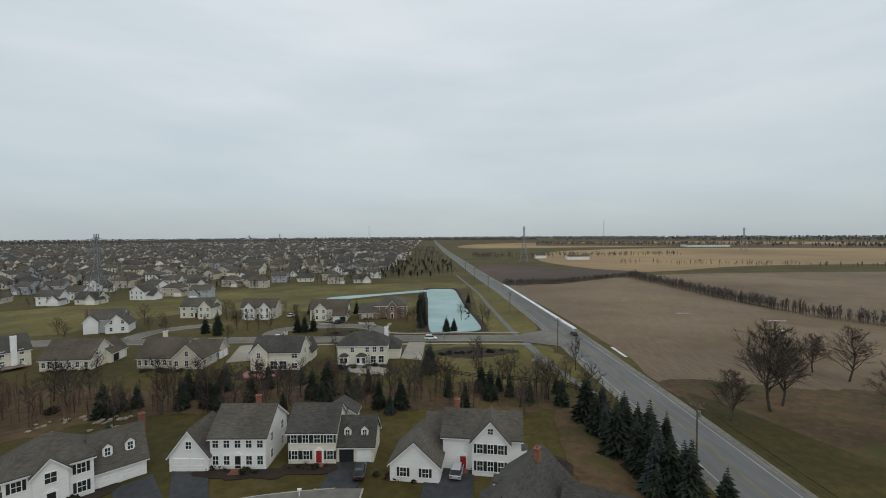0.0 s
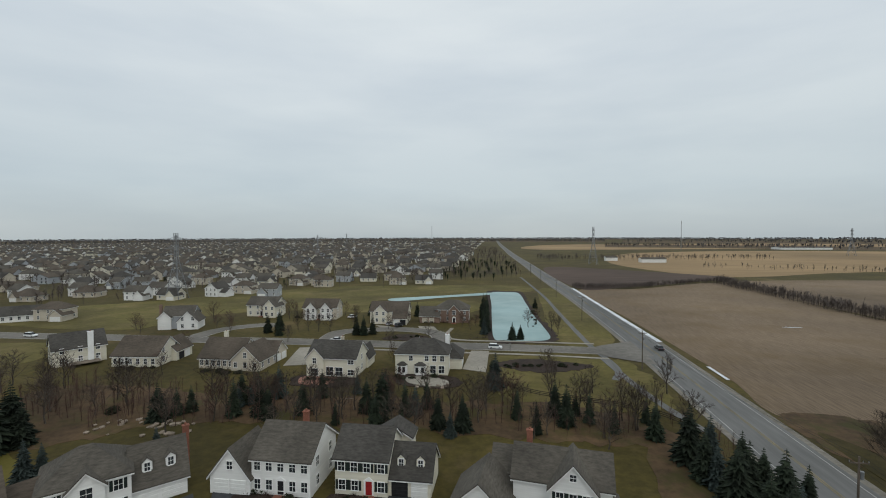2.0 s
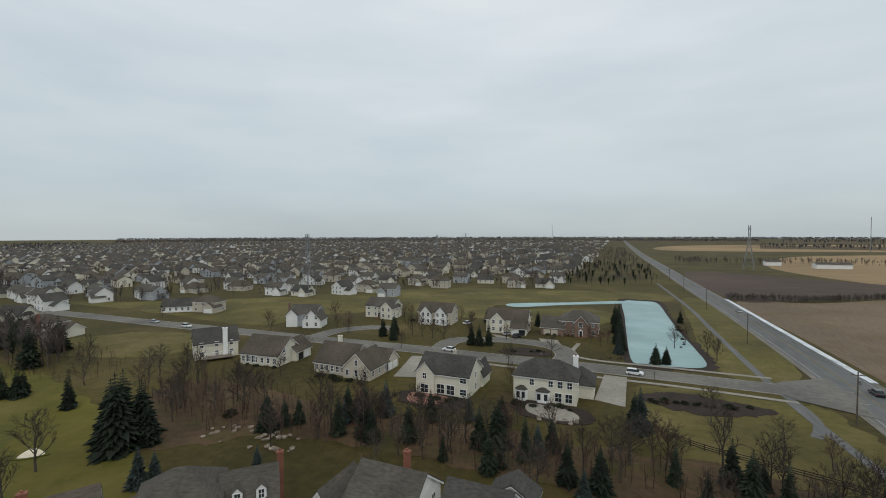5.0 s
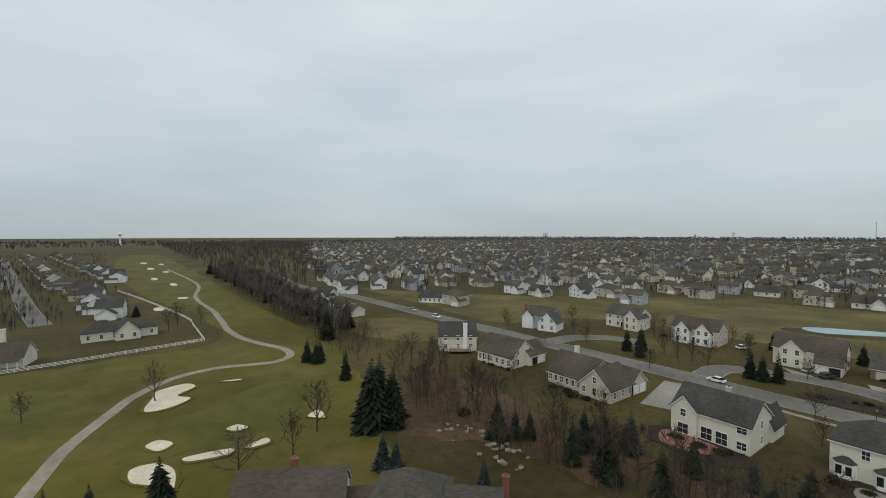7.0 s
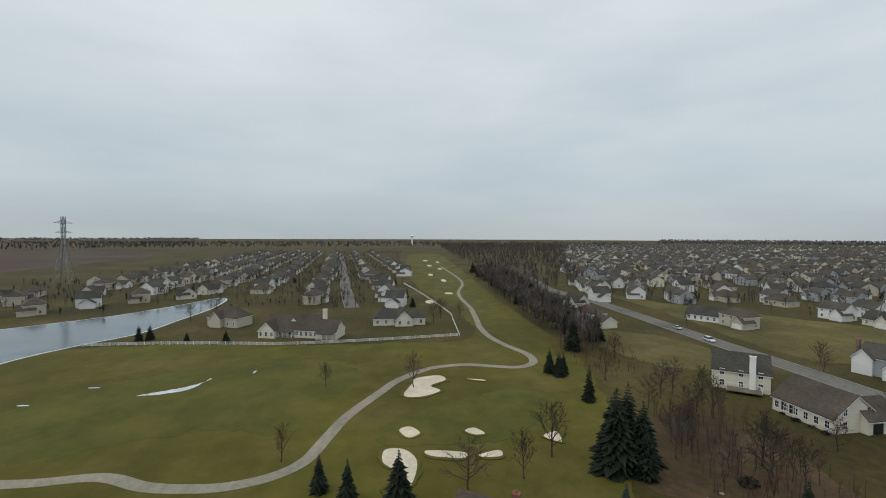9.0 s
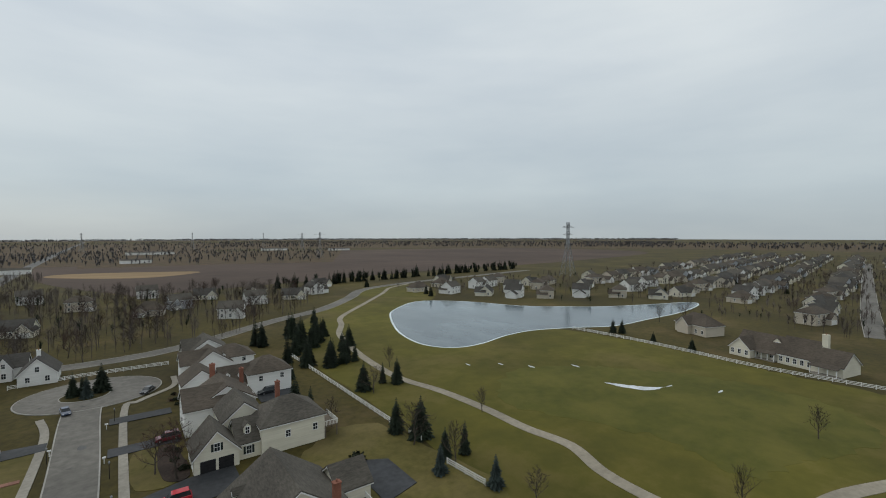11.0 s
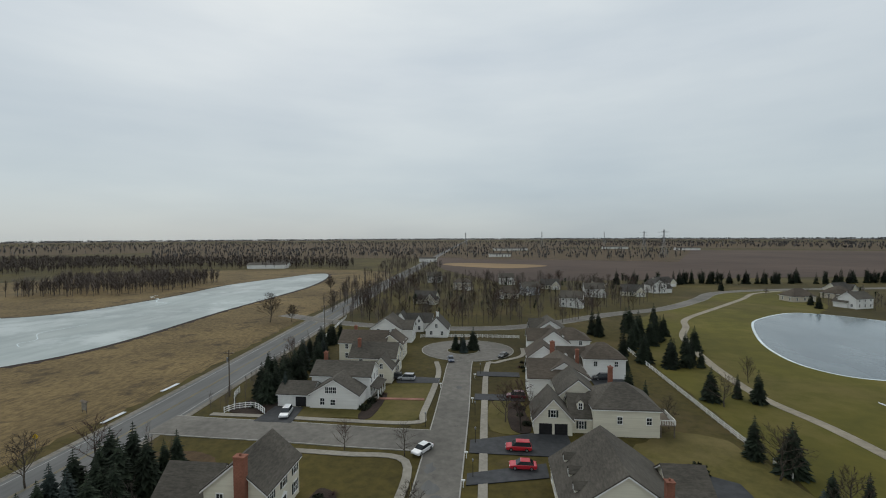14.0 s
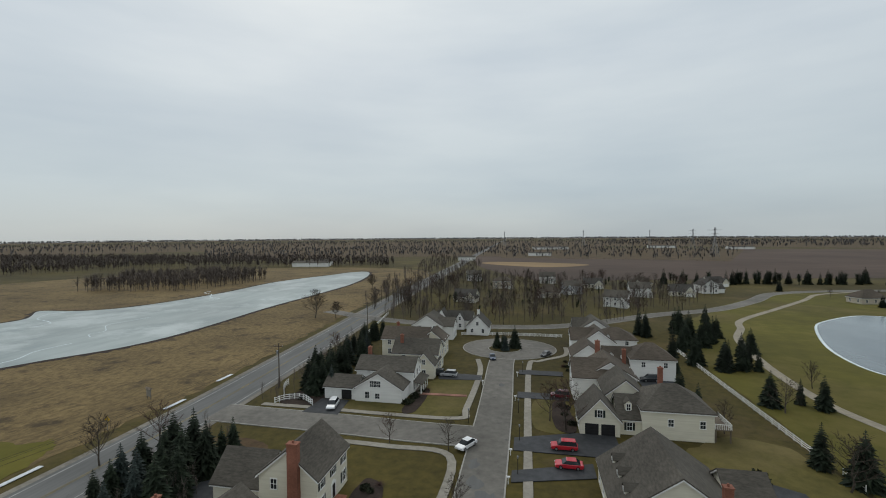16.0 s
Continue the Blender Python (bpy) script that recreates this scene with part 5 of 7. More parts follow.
for c in cands:
    if free(c[0], c[1], 17.5 if math.hypot(*c[:2]) < 900 else 14):
        keep.append(c)
        taken.append(c[:2])
near, far = keep[:104], keep[104:]
for k, (x, y, r) in enumerate(near):
    copy_thing(models[rng.choice((0, 1, 2, 2, 0, 3, 4, 5, 1))], pose(x, y, 0, 0, 0, r))
wall_s = {m.name: (Shape(), m) for m in (W_, C_, B_, M["siding_grey"])}
roof_s = {m.name: (Shape(), m) for m in (SG, SB, SD)}
pane_s = Shape()


def turned(shape, src, x, y, r):
    c, s = math.cos(radians(r)), math.sin(radians(r))
    shape.add([(x + a * c - b * s, y + a * s + b * c, z) for a, b, z in src.v], src.f)


wnames, rnames = list(wall_s), list(roof_s)
for x, y, r in far:
    w, d, e, h = rng.uniform(11, 16), rng.uniform(9, 12), rng.choice((3.2, 5.4, 5.6)), rng.uniform(2.9, 4.2)
    kind = rng.choice(("gx", "gy", "gx", "hip"))
    wn_, rn_ = rng.choice(wnames[:2] + wnames[1:] + wnames[2:]), rng.choice(rnames)
    for blk in ((-w / 2, w / 2, -d / 2, d / 2, e, h, kind), (w / 6, w / 2 + 1, -d / 2 - 3, 0, 3.0, 2.6, "gy")):
        ws, rs, fs = mass_shapes(blk)
        turned(wall_s[wn_][0], ws, x, y, r)
        turned(roof_s[rn_][0], rs, x, y, r)
    if math.hypot(x, y) < 1300:
        q = Shape()
        for sg, yy in ((-1, -d / 2), (1, d / 2)):
            for st in range(2 if e > 5 else 1):
                for c in (-0.36, -0.12):
                    q.box(w * c - 0.5, w * c + 0.5, yy - 0.05, yy + 0.05, 0.9 + 2.8 * st, 2.4 + 2.8 * st)
        turned(pane_s, q, x, y, r)
for nm, (s, m) in wall_s.items():
    if s.v:
        solid("distant_house_walls", s, m, "pale walls of distant estate houses", "houses", kind="stuff")
for nm, (s, m) in roof_s.items():
    if s.v:
        solid("distant_house_roofs", s, m, "grey shingle roofs of distant estate houses", "houses", kind="stuff")
solid("distant_house_windows", pane_s, M["glass"], "dark windows of distant estate houses", "windows", kind="stuff")

# big house on the golf course with its porches, and its neighbour
house(-201, -26, 78, [(0, 14, 0, 9, 3.4, 4.4, "gx"), (14, 24, -1, 10, 3.4, 5.0, "gx"), (24, 32, -2, 8, 3.2, 3.8, "gx"), (0, 7, -4, 3, 3.2, 3.4, "gy")], C_, SB, "long cream house with white porches beside the golf course",
      [("porch", 0, "S", 10.5, 6, 2.2), ("porch", 2, "S", 28, 7, 2.2), ("dormer", 12, 2.4, 4.6, 2.6), ("chimney", 25, 4, 6, 11, M["siding_cream"], 1.6, 1.2)], "golf course houses", [(0, "S", 1, 3), (1, "S", 1, 5), (3, "S", 1, 3)])
house(-219, 17, 95, [(0, 12, 0, 9, 3.2, 4.0, "hip"), (10, 18, -3, 8, 3.2, 4.0, "gy"), (16, 24, 0, 9, 3.2, 3.6, "hip")], C_, SD, "cream house with dark hip and gable roofs", [], "golf course houses", [(0, "S", 1, 3), (1, "S", 1, 2), (2, "S", 1, 2)])
house(-222, -58, 70, [(0, 16, 0, 10, 4.2, 4.2, "hip"), (3, 9, -2, 5, 4.2, 3.0, "gy")], B_, SB, "tan lakeside house with a hip roof", [], "golf course houses", [(0, "S", 1, 5), (0, "W", 1, 2)])
# low pale sheds and barns far off
for x, y, L, r in [(233, -497, 46, 10), (250, -540, 30, 20), (190, 660, 34, 5), (150, 700, 18, 10), (-120, -1180, 90, 5), (-420, -1300, 70, 0), (-560, -1180, 60, 8), (700, 1250, 120, 0), (60, -640, 26, 0), (-60, -801, 40, 5)]:
    house(x, y, r, [(0, L, 0, L * 0.35, 5, 2.2, "gx")], W_, SG, "long low white shed far off", [], "distant sheds", category="shed")


# ---- trees ----
def bare_tree(seed, h, spread=1.0, red=False, limbs=17, twigs=8):
    """A leader with rising limbs, each with branches and fine twigs."""
    r = random.Random(seed)
    trunk, crown = Shape(), Shape()
    pts = [Vector((0, 0, -0.1))]
    for k in range(6):
        pts.append(Vector((pts[-1].x + r.uniform(-.03, .03) * h, pts[-1].y + r.uniform(-.03, .03) * h, h * 0.92 * (k + 1) / 6)))

    def leader(f):
        i = min(5, int(f * 6))
        return pts[i].lerp(pts[i + 1], f * 6 - i)
    rad = h * 0.019
    for k in range(6):
        trunk.tube(pts[k], pts[k + 1], rad * (1 - k / 6.6), rad * (1 - (k + 1) / 6.6), 6)
    for k in range(limbs):
        f = 0.2 + 0.76 * k / limbs
        az = k * 2.4 + r.uniform(-.5, .5)
        out = Vector((math.cos(az), math.sin(az), 0))
        L = h * (0.44 * (1 - f) ** 0.65 + 0.07) * r.uniform(0.8, 1.15)
        el = r.uniform(0.45, 0.95) / spread
        d = (out * math.cos(el) + Vector((0, 0, math.sin(el)))).normalized()
        p0 = leader(f)
        seg = [p0]
        for j in range(3):
            d = (d + Vector((r.uniform(-.15, .15), r.uniform(-.15, .15), 0.14))).normalized()
            seg.append(seg[-1] + d * L / 3)
        lr = rad * (1 - f) * 0.5 + 0.02
        for j in range(3):
            trunk.tube(seg[j], seg[j + 1], lr * (1 - j / 3.6), lr * (1 - (j + 1) / 3.6), 3)
        for j in range(6):
            q = 0.25 + 0.75 * (j + r.random()) / 6
            i = min(2, int(q * 3))
            base = seg[i].lerp(seg[i + 1], min(1, q * 3 - i))
            sd = Vector((r.gauss(0, 1), r.gauss(0, 1), r.gauss(0.35, 0.7))).normalized()
            d2 = (d * 0.75 + sd * 0.8).normalized()
            L2 = L * r.uniform(0.28, 0.5)
            tip = base + d2 * L2
            crown.tube(base, tip, 0.022 + lr * 0.2, 0.012, 3)
            for t in range(twigs):
                b0 = base.lerp(tip, r.uniform(0.2, 1))
                w = (d2 + Vector((r.gauss(0, .7), r.gauss(0, .7), r.gauss(0.15, .6)))).normalized()
                sx = w.orthogonal().normalized() * 0.021
                crown.add([b0 - sx, b0 + sx, b0 + w * L2 * r.uniform(0.4, 0.85)], [(0, 1, 2)])
    return trunk.mesh("trunk", M["bark"]), crown.mesh("crown", M["twig_red"] if red else M["twig"])


def conifer(seed, h, blue=False, wide=0.2):
    r = random.Random(seed)
    trunk, crown = Shape().tube((0, 0, -0.1), (0, 0, h * 0.96), h * 0.016, 0.02, 6), Shape()
    tiers = int(13 + h * 0.9)
    for t in range(tiers):
        f = t / tiers
        z = h * (0.05 + 0.95 * f)
        rad = h * wide * (1 - f) ** 0.85 * r.uniform(0.82, 1.15) + 0.12
        n = max(5, int(13 * (1 - f) + 4))
        for k in range(n):
            a = 2 * math.pi * (k + r.random()) / n
            L = rad * r.uniform(0.7, 1.12)
            d = Vector((math.cos(a), math.sin(a), 0))
            s = Vector((-d.y, d.x, 0))
            root = Vector((0, 0, z + L * 0.12))
            droop = r.uniform(0.18, 0.42)
            for b in (-0.45, 0.0, 0.45):
                dd = (d + s * b).normalized()
                l2 = L * (1 if b == 0 else r.uniform(0.55, 0.8))
                ss = Vector((-dd.y, dd.x, 0)) * l2 * 0.20
                tip = root + dd * l2 + Vector((0, 0, -l2 * droop))
                m = root + dd * l2 * 0.55 + Vector((0, 0, -l2 * droop * 0.35))
                crown.add([root, m - ss, tip, m + ss, m + Vector((0, 0, -l2 * 0.2))], [(0, 1, 2, 3), (0, 4, 2)])
    crown.add([(0.1, 0, h * 0.93), (-0.08, 0.08, h * 0.93), (-0.05, -0.08, h * 0.93), (0, 0, h)], [(0, 1, 3), (1, 2, 3), (2, 0, 3)])
    return trunk.mesh("trunk", M["bark"]), crown.mesh("crown", M["blue_spruce"] if blue else M["spruce"])


def shrub(seed, rad, material, twiggy=False):
    r = random.Random(seed)
    s = Shape()
    for k in range(150 if not twiggy else 90):
        a, e = r.uniform(0, 2 * math.pi), r.uniform(-0.1, 1.35)
        q = r.uniform(0.6, 1.05) * rad
        c = Vector((math.cos(a) * math.cos(e) * q, math.sin(a) * math.cos(e) * q, max(0.05, math.sin(e) * q * 0.85)))
        if twiggy:
            b = Vector((c.x * 0.15, c.y * 0.15, 0))
            sd = Vector((-math.sin(a), math.cos(a), 0)) * 0.03
            s.add([b - sd, b + sd, c * 1.1], [(0, 1, 2)])
        else:
            u, v2 = Vector((r.gauss(0, 1), r.gauss(0, 1), r.gauss(0, 1))).normalized(), Vector((r.gauss(0, 1), r.gauss(0, 1), r.gauss(0, 1))).normalized()
            w = rad * r.uniform(0.14, 0.3)
            s.add([c - u * w, c - v2 * w, c + u * w, c + v2 * w], [(0, 1, 2, 3)])
    return s.mesh("shrub", material)


def make_tree(name, meshes, label, group):
    t = thing(name, label, "tree", pose(0, 0, 0), group)
    part("trunk", meshes[0], None, t)
    part("crown", meshes[1], None, t)
    return t


class Grove:
    """The first of a kind is built; the others are copies of it."""

    def __init__(self, name, kinds):
        self.made = [make_tree(name, m, lab, grp) for m, lab, grp in kinds]
        self.used = [False] * len(kinds)

    def put(self, k, x, y, s, r):
        k %= len(self.made)
        m = pose(x, y, 0, 0, 0, r) @ Matrix.Diagonal((s, s, s, 1))
        if self.used[k]:
            ob = copy_thing(self.made[k], pose(0, 0, 0))
        else:
            ob = self.made[k]
            self.used[k] = True
        ob.matrix_basis = m
        return ob


trng = random.Random(21)
BARE = Grove("bare_tree", [(bare_tree(1, 9), "bare grey deciduous tree in winter", "bare trees"), (bare_tree(2, 9, 1.35), "wide bare deciduous tree in winter", "bare trees"), (bare_tree(3, 9, 0.8), "slender bare deciduous tree in winter", "bare trees"),
                           (bare_tree(4, 9, 1.1, True), "bare tree with reddish twigs", "bare trees")])
SPR = Grove("spruce_tree", [(conifer(1, 9, False, 0.27), "dense dark green spruce tree", "spruces"), (conifer(2, 9, False, 0.33), "broad dark green spruce tree", "spruces"), (conifer(3, 9, False, 0.22), "slim dark green spruce tree", "spruces"), (conifer(4, 9, True, 0.29), "silvery blue-grey spruce tree", "spruces")])
BIG = Grove("large_bare_tree", [(bare_tree(8, 15, 1.1, False, 40, 20), "large spreading bare tree beside the field", "large bare trees")])

for x, y, h in [(74, 91, 20), (79, 94, 16), (62, 86, 11), (109, 110, 15), (106, 118, 11), (96, 84, 13), (89, 72, 14), (120, 80, 15), (130, 60, 14), (78, -153, 14), (69, -156, 8), (91, -265, 11), (104, 66, 13), (140, 90, 14)]:
    BIG.put(0, x, y, h / 15, trng.uniform(0, 360))
for x, y, h, k in [(-92, 72, 13, 1), (-97, 74, 12, 1), (-100, 78, 11, 0), (-94, 78, 10, 1), (-89, 76, 9, 0), (-75, 68, 5, 3), (-73, 90, 7, 1), (-71, 93, 6, 0), (-69, 95, 6, 0), (-58, 94, 8, 2), (-50, 94, 7, 0), (-95, 172, 8, 0), (-88, 168, 8, 2), (-92, 176, 8, 0), (-58, 173, 8, 2), (-55, 173, 7, 0), (-52, 175, 8, 2),
                   (-27, 102, 9, 1), (-30, 100, 7, 0), (-21, 99, 7, 2), (-13, 94, 7, 0), (-8, 94, 7, 2), (-2, 119, 8, 3), (-3, 123, 7, 0), (3, 101, 6, 2), (13, 99, 8, 0), (29, 95, 7, 0), (22, 97, 6, 2), (3, 173, 6, 1), (6, 174, 5.5, 1), (16, 247, 6, 0), (-29, 112, 6, 1), (-36, 111, 5, 3), (-17, 104, 6, 0),
                   (32, 87, 9, 1), (32, 81, 8, 0), (33, 73, 9, 1), (34, 67, 9, 0), (38, 71, 9, 1), (36, 76, 8, 0), (36, 60, 9, 1), (37, 56, 9, 0), (40, 53, 8, 1), (34, 61, 8, 3), (35, 64, 9, 0), (37, 66, 8, 3), (39, 60, 8, 0), (33, 79, 7, 3), (38, 82, 7, 0),
                   (-147, 77, 7, 0), (-144, 79, 7, 1), (-146, 81, 6, 0), (-124, 80, 9, 2), (-83, 34, 8, 1), (-85, 26, 6, 0), (-88, 21, 6, 0), (-76, 66, 6, 3), (-61, 76, 5, 3),
                   (38, -25, 8, 1), (34, -25, 9, 0), (30, -23, 9, 1), (36, -21, 8, 0), (32, -20, 9, 1), (34, -14, 8, 3), (29, -12, 8, 1), (37, -10, 7, 0), (33, -8, 7, 3), (28, -27, 8, 0), (39, -16, 7, 3),
                   (33, -63, 8, 1), (29, -62, 8, 0), (30, -60, 9, 1), (29, -66, 9, 0), (31, -71, 9, 1), (29, -76, 8, 0), (33, -86, 8, 1), (30, -92, 8, 0), (33, -98, 8, 1), (36, -106, 7, 0), (35, -117, 8, 1), (34, -123, 7, 0), (26, -61, 7, 3),
                   (-11, -111, 6, 0), (-14, -108, 6, 3), (-17, -112, 7, 1), (-13, -112, 5, 0), (-55, -67, 8, 0), (-57, -62, 7, 2), (-76, -97, 8, 1), (-81, -98, 9, 0), (-85, -98, 6, 2), (-78, -102, 8, 1), (-75, -71, 8, 1), (-82, -73, 6, 2), (-85, -70, 7, 0), (-69, -43, 7, 0), (-72, -38, 8, 1), (-71, -117, 8, 0), (-74, -122, 9, 1),
                   (-80, -125, 10, 1), (-84, -130, 9, 0), (-78, -132, 10, 1), (-86, -138, 9, 0), (-90, -140, 8, 1), (-67, -147, 7, 0), (-71, -28, 6, 0), (-75, -27, 6, 2), (-72, -15, 5, 3), (-67, -24, 5, 3), (-194, -71, 6, 0), (-196, -68, 6, 0), (-192, -52, 4, 1), (-189, -36, 5, 1), (-196, -213, 7, 0), (-97, -170, 7, 0), (-60, -92, 5, 0), (-62, -92, 5, 2),
                   (-185, -290, 8, 0), (-200, -225, 7, 0), (-7, 186, 8, 2), (-9, 195, 8, 0), (-8, 204, 8, 2), (-10, 214, 9, 0), (-9, 224, 8, 2), (-11, 234, 8, 0), (-10, 246, 8, 2), (-8, 181, 7, 3), (-42, 215, 7, 0), (-50, 218, 7, 2), (-65, 214, 6, 0)]:
    SPR.put(k, x, y, h / 9 * trng.uniform(1.02, 1.2), trng.uniform(0, 360))
for x, y in scatter_in([(-62, 94), (-20, 90), (30, 92), (36, 104), (0, 106), (-60, 108)], 20, trng):
    SPR.put(trng.randrange(4), x, y, trng.uniform(0.5, 0.95), trng.uniform(0, 360))
for x, y in scatter_in([(-120, 94), (-62, 84), (30, 90), (38, 106), (0, 112), (-62, 112), (-118, 112)], 34, trng):
    BARE.put(trng.randrange(4), x, y, trng.uniform(0.7, 1.15), trng.uniform(0, 360))
for x, y in scatter_in([(-62, -100), (-72, -92), (-88, -96), (-96, -140), (-80, -156), (-62, -150)], 16, trng):
    SPR.put(trng.randrange(3), x, y, trng.uniform(0.8, 1.25), trng.uniform(0, 360))
for x, y in scatter_in([(29, -62), (36, -62), (40, -120), (32, -126), (27, -80)], 16, trng):
    SPR.put(trng.choice((0, 1, 1, 3)), x, y, trng.uniform(0.7, 1.05), trng.uniform(0, 360))
for x, y in scatter_in([(28, -6), (38, -4), (40, -30), (30, -32), (26, -24)], 9, trng):
    SPR.put(trng.choice((0, 1, 1, 3)), x, y, trng.uniform(0.7, 1.0), trng.uniform(0, 360))
for x, y in scatter_in([(31, 52), (41, 50), (42, 84), (34, 92)], 12, trng):
    SPR.put(trng.choice((0, 1, 1, 3)), x, y, trng.uniform(0.7, 1.0), trng.uniform(0, 360))
# belts of spruces: beside the far fairway and along the park road
for k in range(20):
    f = k / 19
    SPR.put(k % 3, -172 - 340 * f + trng.uniform(-5, 5), 98 + 8 * f + trng.uniform(-6, 10), trng.uniform(1.1, 1.7), trng.uniform(0, 360))
for k in range(40):
    f = k / 39
    SPR.put(k % 3, -125 - 300 * f + trng.uniform(-4, 4), -325 - 36 * f + trng.uniform(-6, 6), trng.uniform(1.0, 1.5), trng.uniform(0, 360))
for k in range(18):
    x, y, r = keep[trng.randrange(min(170, len(keep)))]
    SPR.put(k % 3, x + trng.uniform(-16, 16), y + 12 + trng.uniform(-2, 4), trng.uniform(0.45, 0.9), trng.uniform(0, 360))
for x, y, h, k in [(-128, 104, 9, 1), (-122, 108, 8, 2), (-86, 96, 9, 1), (-84, 100, 8, 0), (-39, 102, 8, 2), (-33, 101, 8, 0), (-7, 105, 8, 1), (12, 130, 7, 0), (11, 110, 9, 2), (22, 119, 7, 1), (40, 121, 8, 2), (-11, 99, 8, 2), (-26, 114, 6, 3), (-30, 105, 8, 1), (-153, 170, 7, 3), (36, 96, 8, 0),
                   (-136, 36, 9, 0), (-138, 12, 6, 2), (-98, 12, 6, 2), (-97, 62, 9, 0), (-86, 45, 8, 1), (-90, 55, 7, 2), (-162, 104, 8, 0), (-139, 91, 8, 1), (-125, 99, 9, 1), (-95, 85, 9, 0), (-88, 98, 9, 1), (-69, 102, 9, 0), (-131, 189, 8, 3), (-144, 162, 6, 3), (-60, 94, 9, 2), (-48, 98, 8, 1), (-79, 158, 6, 0), (-39, 154, 6, 1), (-28, 168, 7, 1),
                   (-85, 178, 7, 0), (-80, 177, 7, 2), (-75, 176, 7, 0), (-70, 176, 7, 1), (-100, 200, 8, 3), (-68, 200, 7, 0), (-110, 170, 6, 3), (-48, 184, 6, 3), (-18, 192, 6, 3), (10, 196, 7, 0), (14, 205, 6, 3), (19, 190, 7, 0), (21, 184, 7, 2), (4, -39, 5, 3), (-7.5, -38, 6, 1), (50, -22, 8, 0), (44, -28, 8, 3), (-29, -50, 9, 3), (-26, -54, 8, 3), (37, -171, 9, 0),
                   (29, -210, 11, 1), (9, -176, 10, 0), (-4, -178, 11, 1), (-11, -151, 9, 0), (-25, -181, 10, 1), (60, -227, 10, 0), (-31, -181, 10, 2), (-59, -54, 6, 0), (-76, -67, 7, 1), (-71, -25, 7, 0), (-91, -85, 6, 2), (-69, -36, 8, 1), (248, -126, 8, 0), (-91, -40, 5, 2), (-74, -8, 5, 1), (-242, -63, 9, 1), (-233, -71, 8, 0), (41, -96, 7, 3), (-236, 49, 9, 0), (-226, 45, 8, 1), (-232, 58, 8, 0),
                   (6, 92, 6, 2), (18, 104, 7, 2), (-18, 108, 7, 2), (-46, 106, 8, 0), (-108, 96, 8, 1), (-112, 104, 9, 0), (-66, 84, 8, 0), (-38, 92, 7, 2), (-22, 92, 7, 2), (-118, 92, 7, 3), (-12, -20, 5, 0), (-34, 96, 8, 0), (-54, 100, 8, 1), (0, 108, 7, 2), (28, 116, 6, 3), (34, 110, 7, 0), (-5, 98, 7, 0), (25, 103, 7, 2)]:
    BARE.put(k, x, y, h / 9 * trng.uniform(1.05, 1.25), trng.uniform(0, 360))
for x, y, h in [(-122, 178, 6), (-119, 182, 7), (-116, 204, 6), (-104, 214, 6), (-78, 214, 7), (-70, 208, 6), (-42, 196, 6), (-14, 188, 6), (-12, 194, 6), (-150, 186, 5), (-93, 200, 5), (-66, 192, 5), (-108, 142, 7), (-96, 118, 7), (-68, 118, 6), (-58, 136, 6), (-34, 138, 6)]:
    BARE.put(3, x, y, h / 9, trng.uniform(0, 360))
# trees between the houses at the far end of the street and among the estates
for x, y in scatter_in([(75, -185), (40, -150), (0, -145), (-60, -160), (-110, -215), (-160, -285), (-120, -330), (0, -340), (70, -300)], 100, trng):
    BARE.put(trng.randrange(4), x, y, trng.uniform(0.8, 1.35), trng.uniform(0, 360))
for k in range(110):
    x, y, r = keep[trng.randrange(min(230, len(keep)))]
    BARE.put(k, x + trng.uniform(-14, 14), y - 13 + trng.uniform(-4, 3), trng.uniform(0.5, 0.9), trng.uniform(0, 360))


def woods(name, outline, count, h0, h1, material, label, seed, blades=15, dense=0.5):
    r = random.Random(seed)
    s = Shape()
    for x, y in scatter_in(outline, count, r):
        h = r.uniform(h0, h1)
        s.tube((x, y, -0.1), (x + r.uniform(-.5, .5), y + r.uniform(-.5, .5), h * 0.7), h * 0.014, h * 0.006, 3)
        for k in range(blades):
            a, up = r.uniform(0, 2 * math.pi), r.uniform(0.25, 0.75)
            b = Vector((x, y, h * up * 0.9))
            L = h * r.uniform(0.2, 0.42)
            d = Vector((math.cos(a) * 0.62, math.sin(a) * 0.62, r.uniform(0.4, 1.1))).normalized()
            sd = Vector((-math.sin(a), math.cos(a), r.uniform(-.3, .3))) * dense * h * 0.03
            e = b + d * L
            q = b.lerp(e, r.uniform(0.25, 0.55))
            e2 = q + Vector((r.gauss(0, 0.5), r.gauss(0, 0.5), r.uniform(0.2, 1.0))).normalized() * L * 0.6
            s.add([b - sd * 0.7, b + sd * 0.7, e, q - sd * 0.5, q + sd * 0.5, e2], [(0, 1, 2), (3, 4, 5)])
    return solid(name, s, material, label, "woods", kind="stuff")


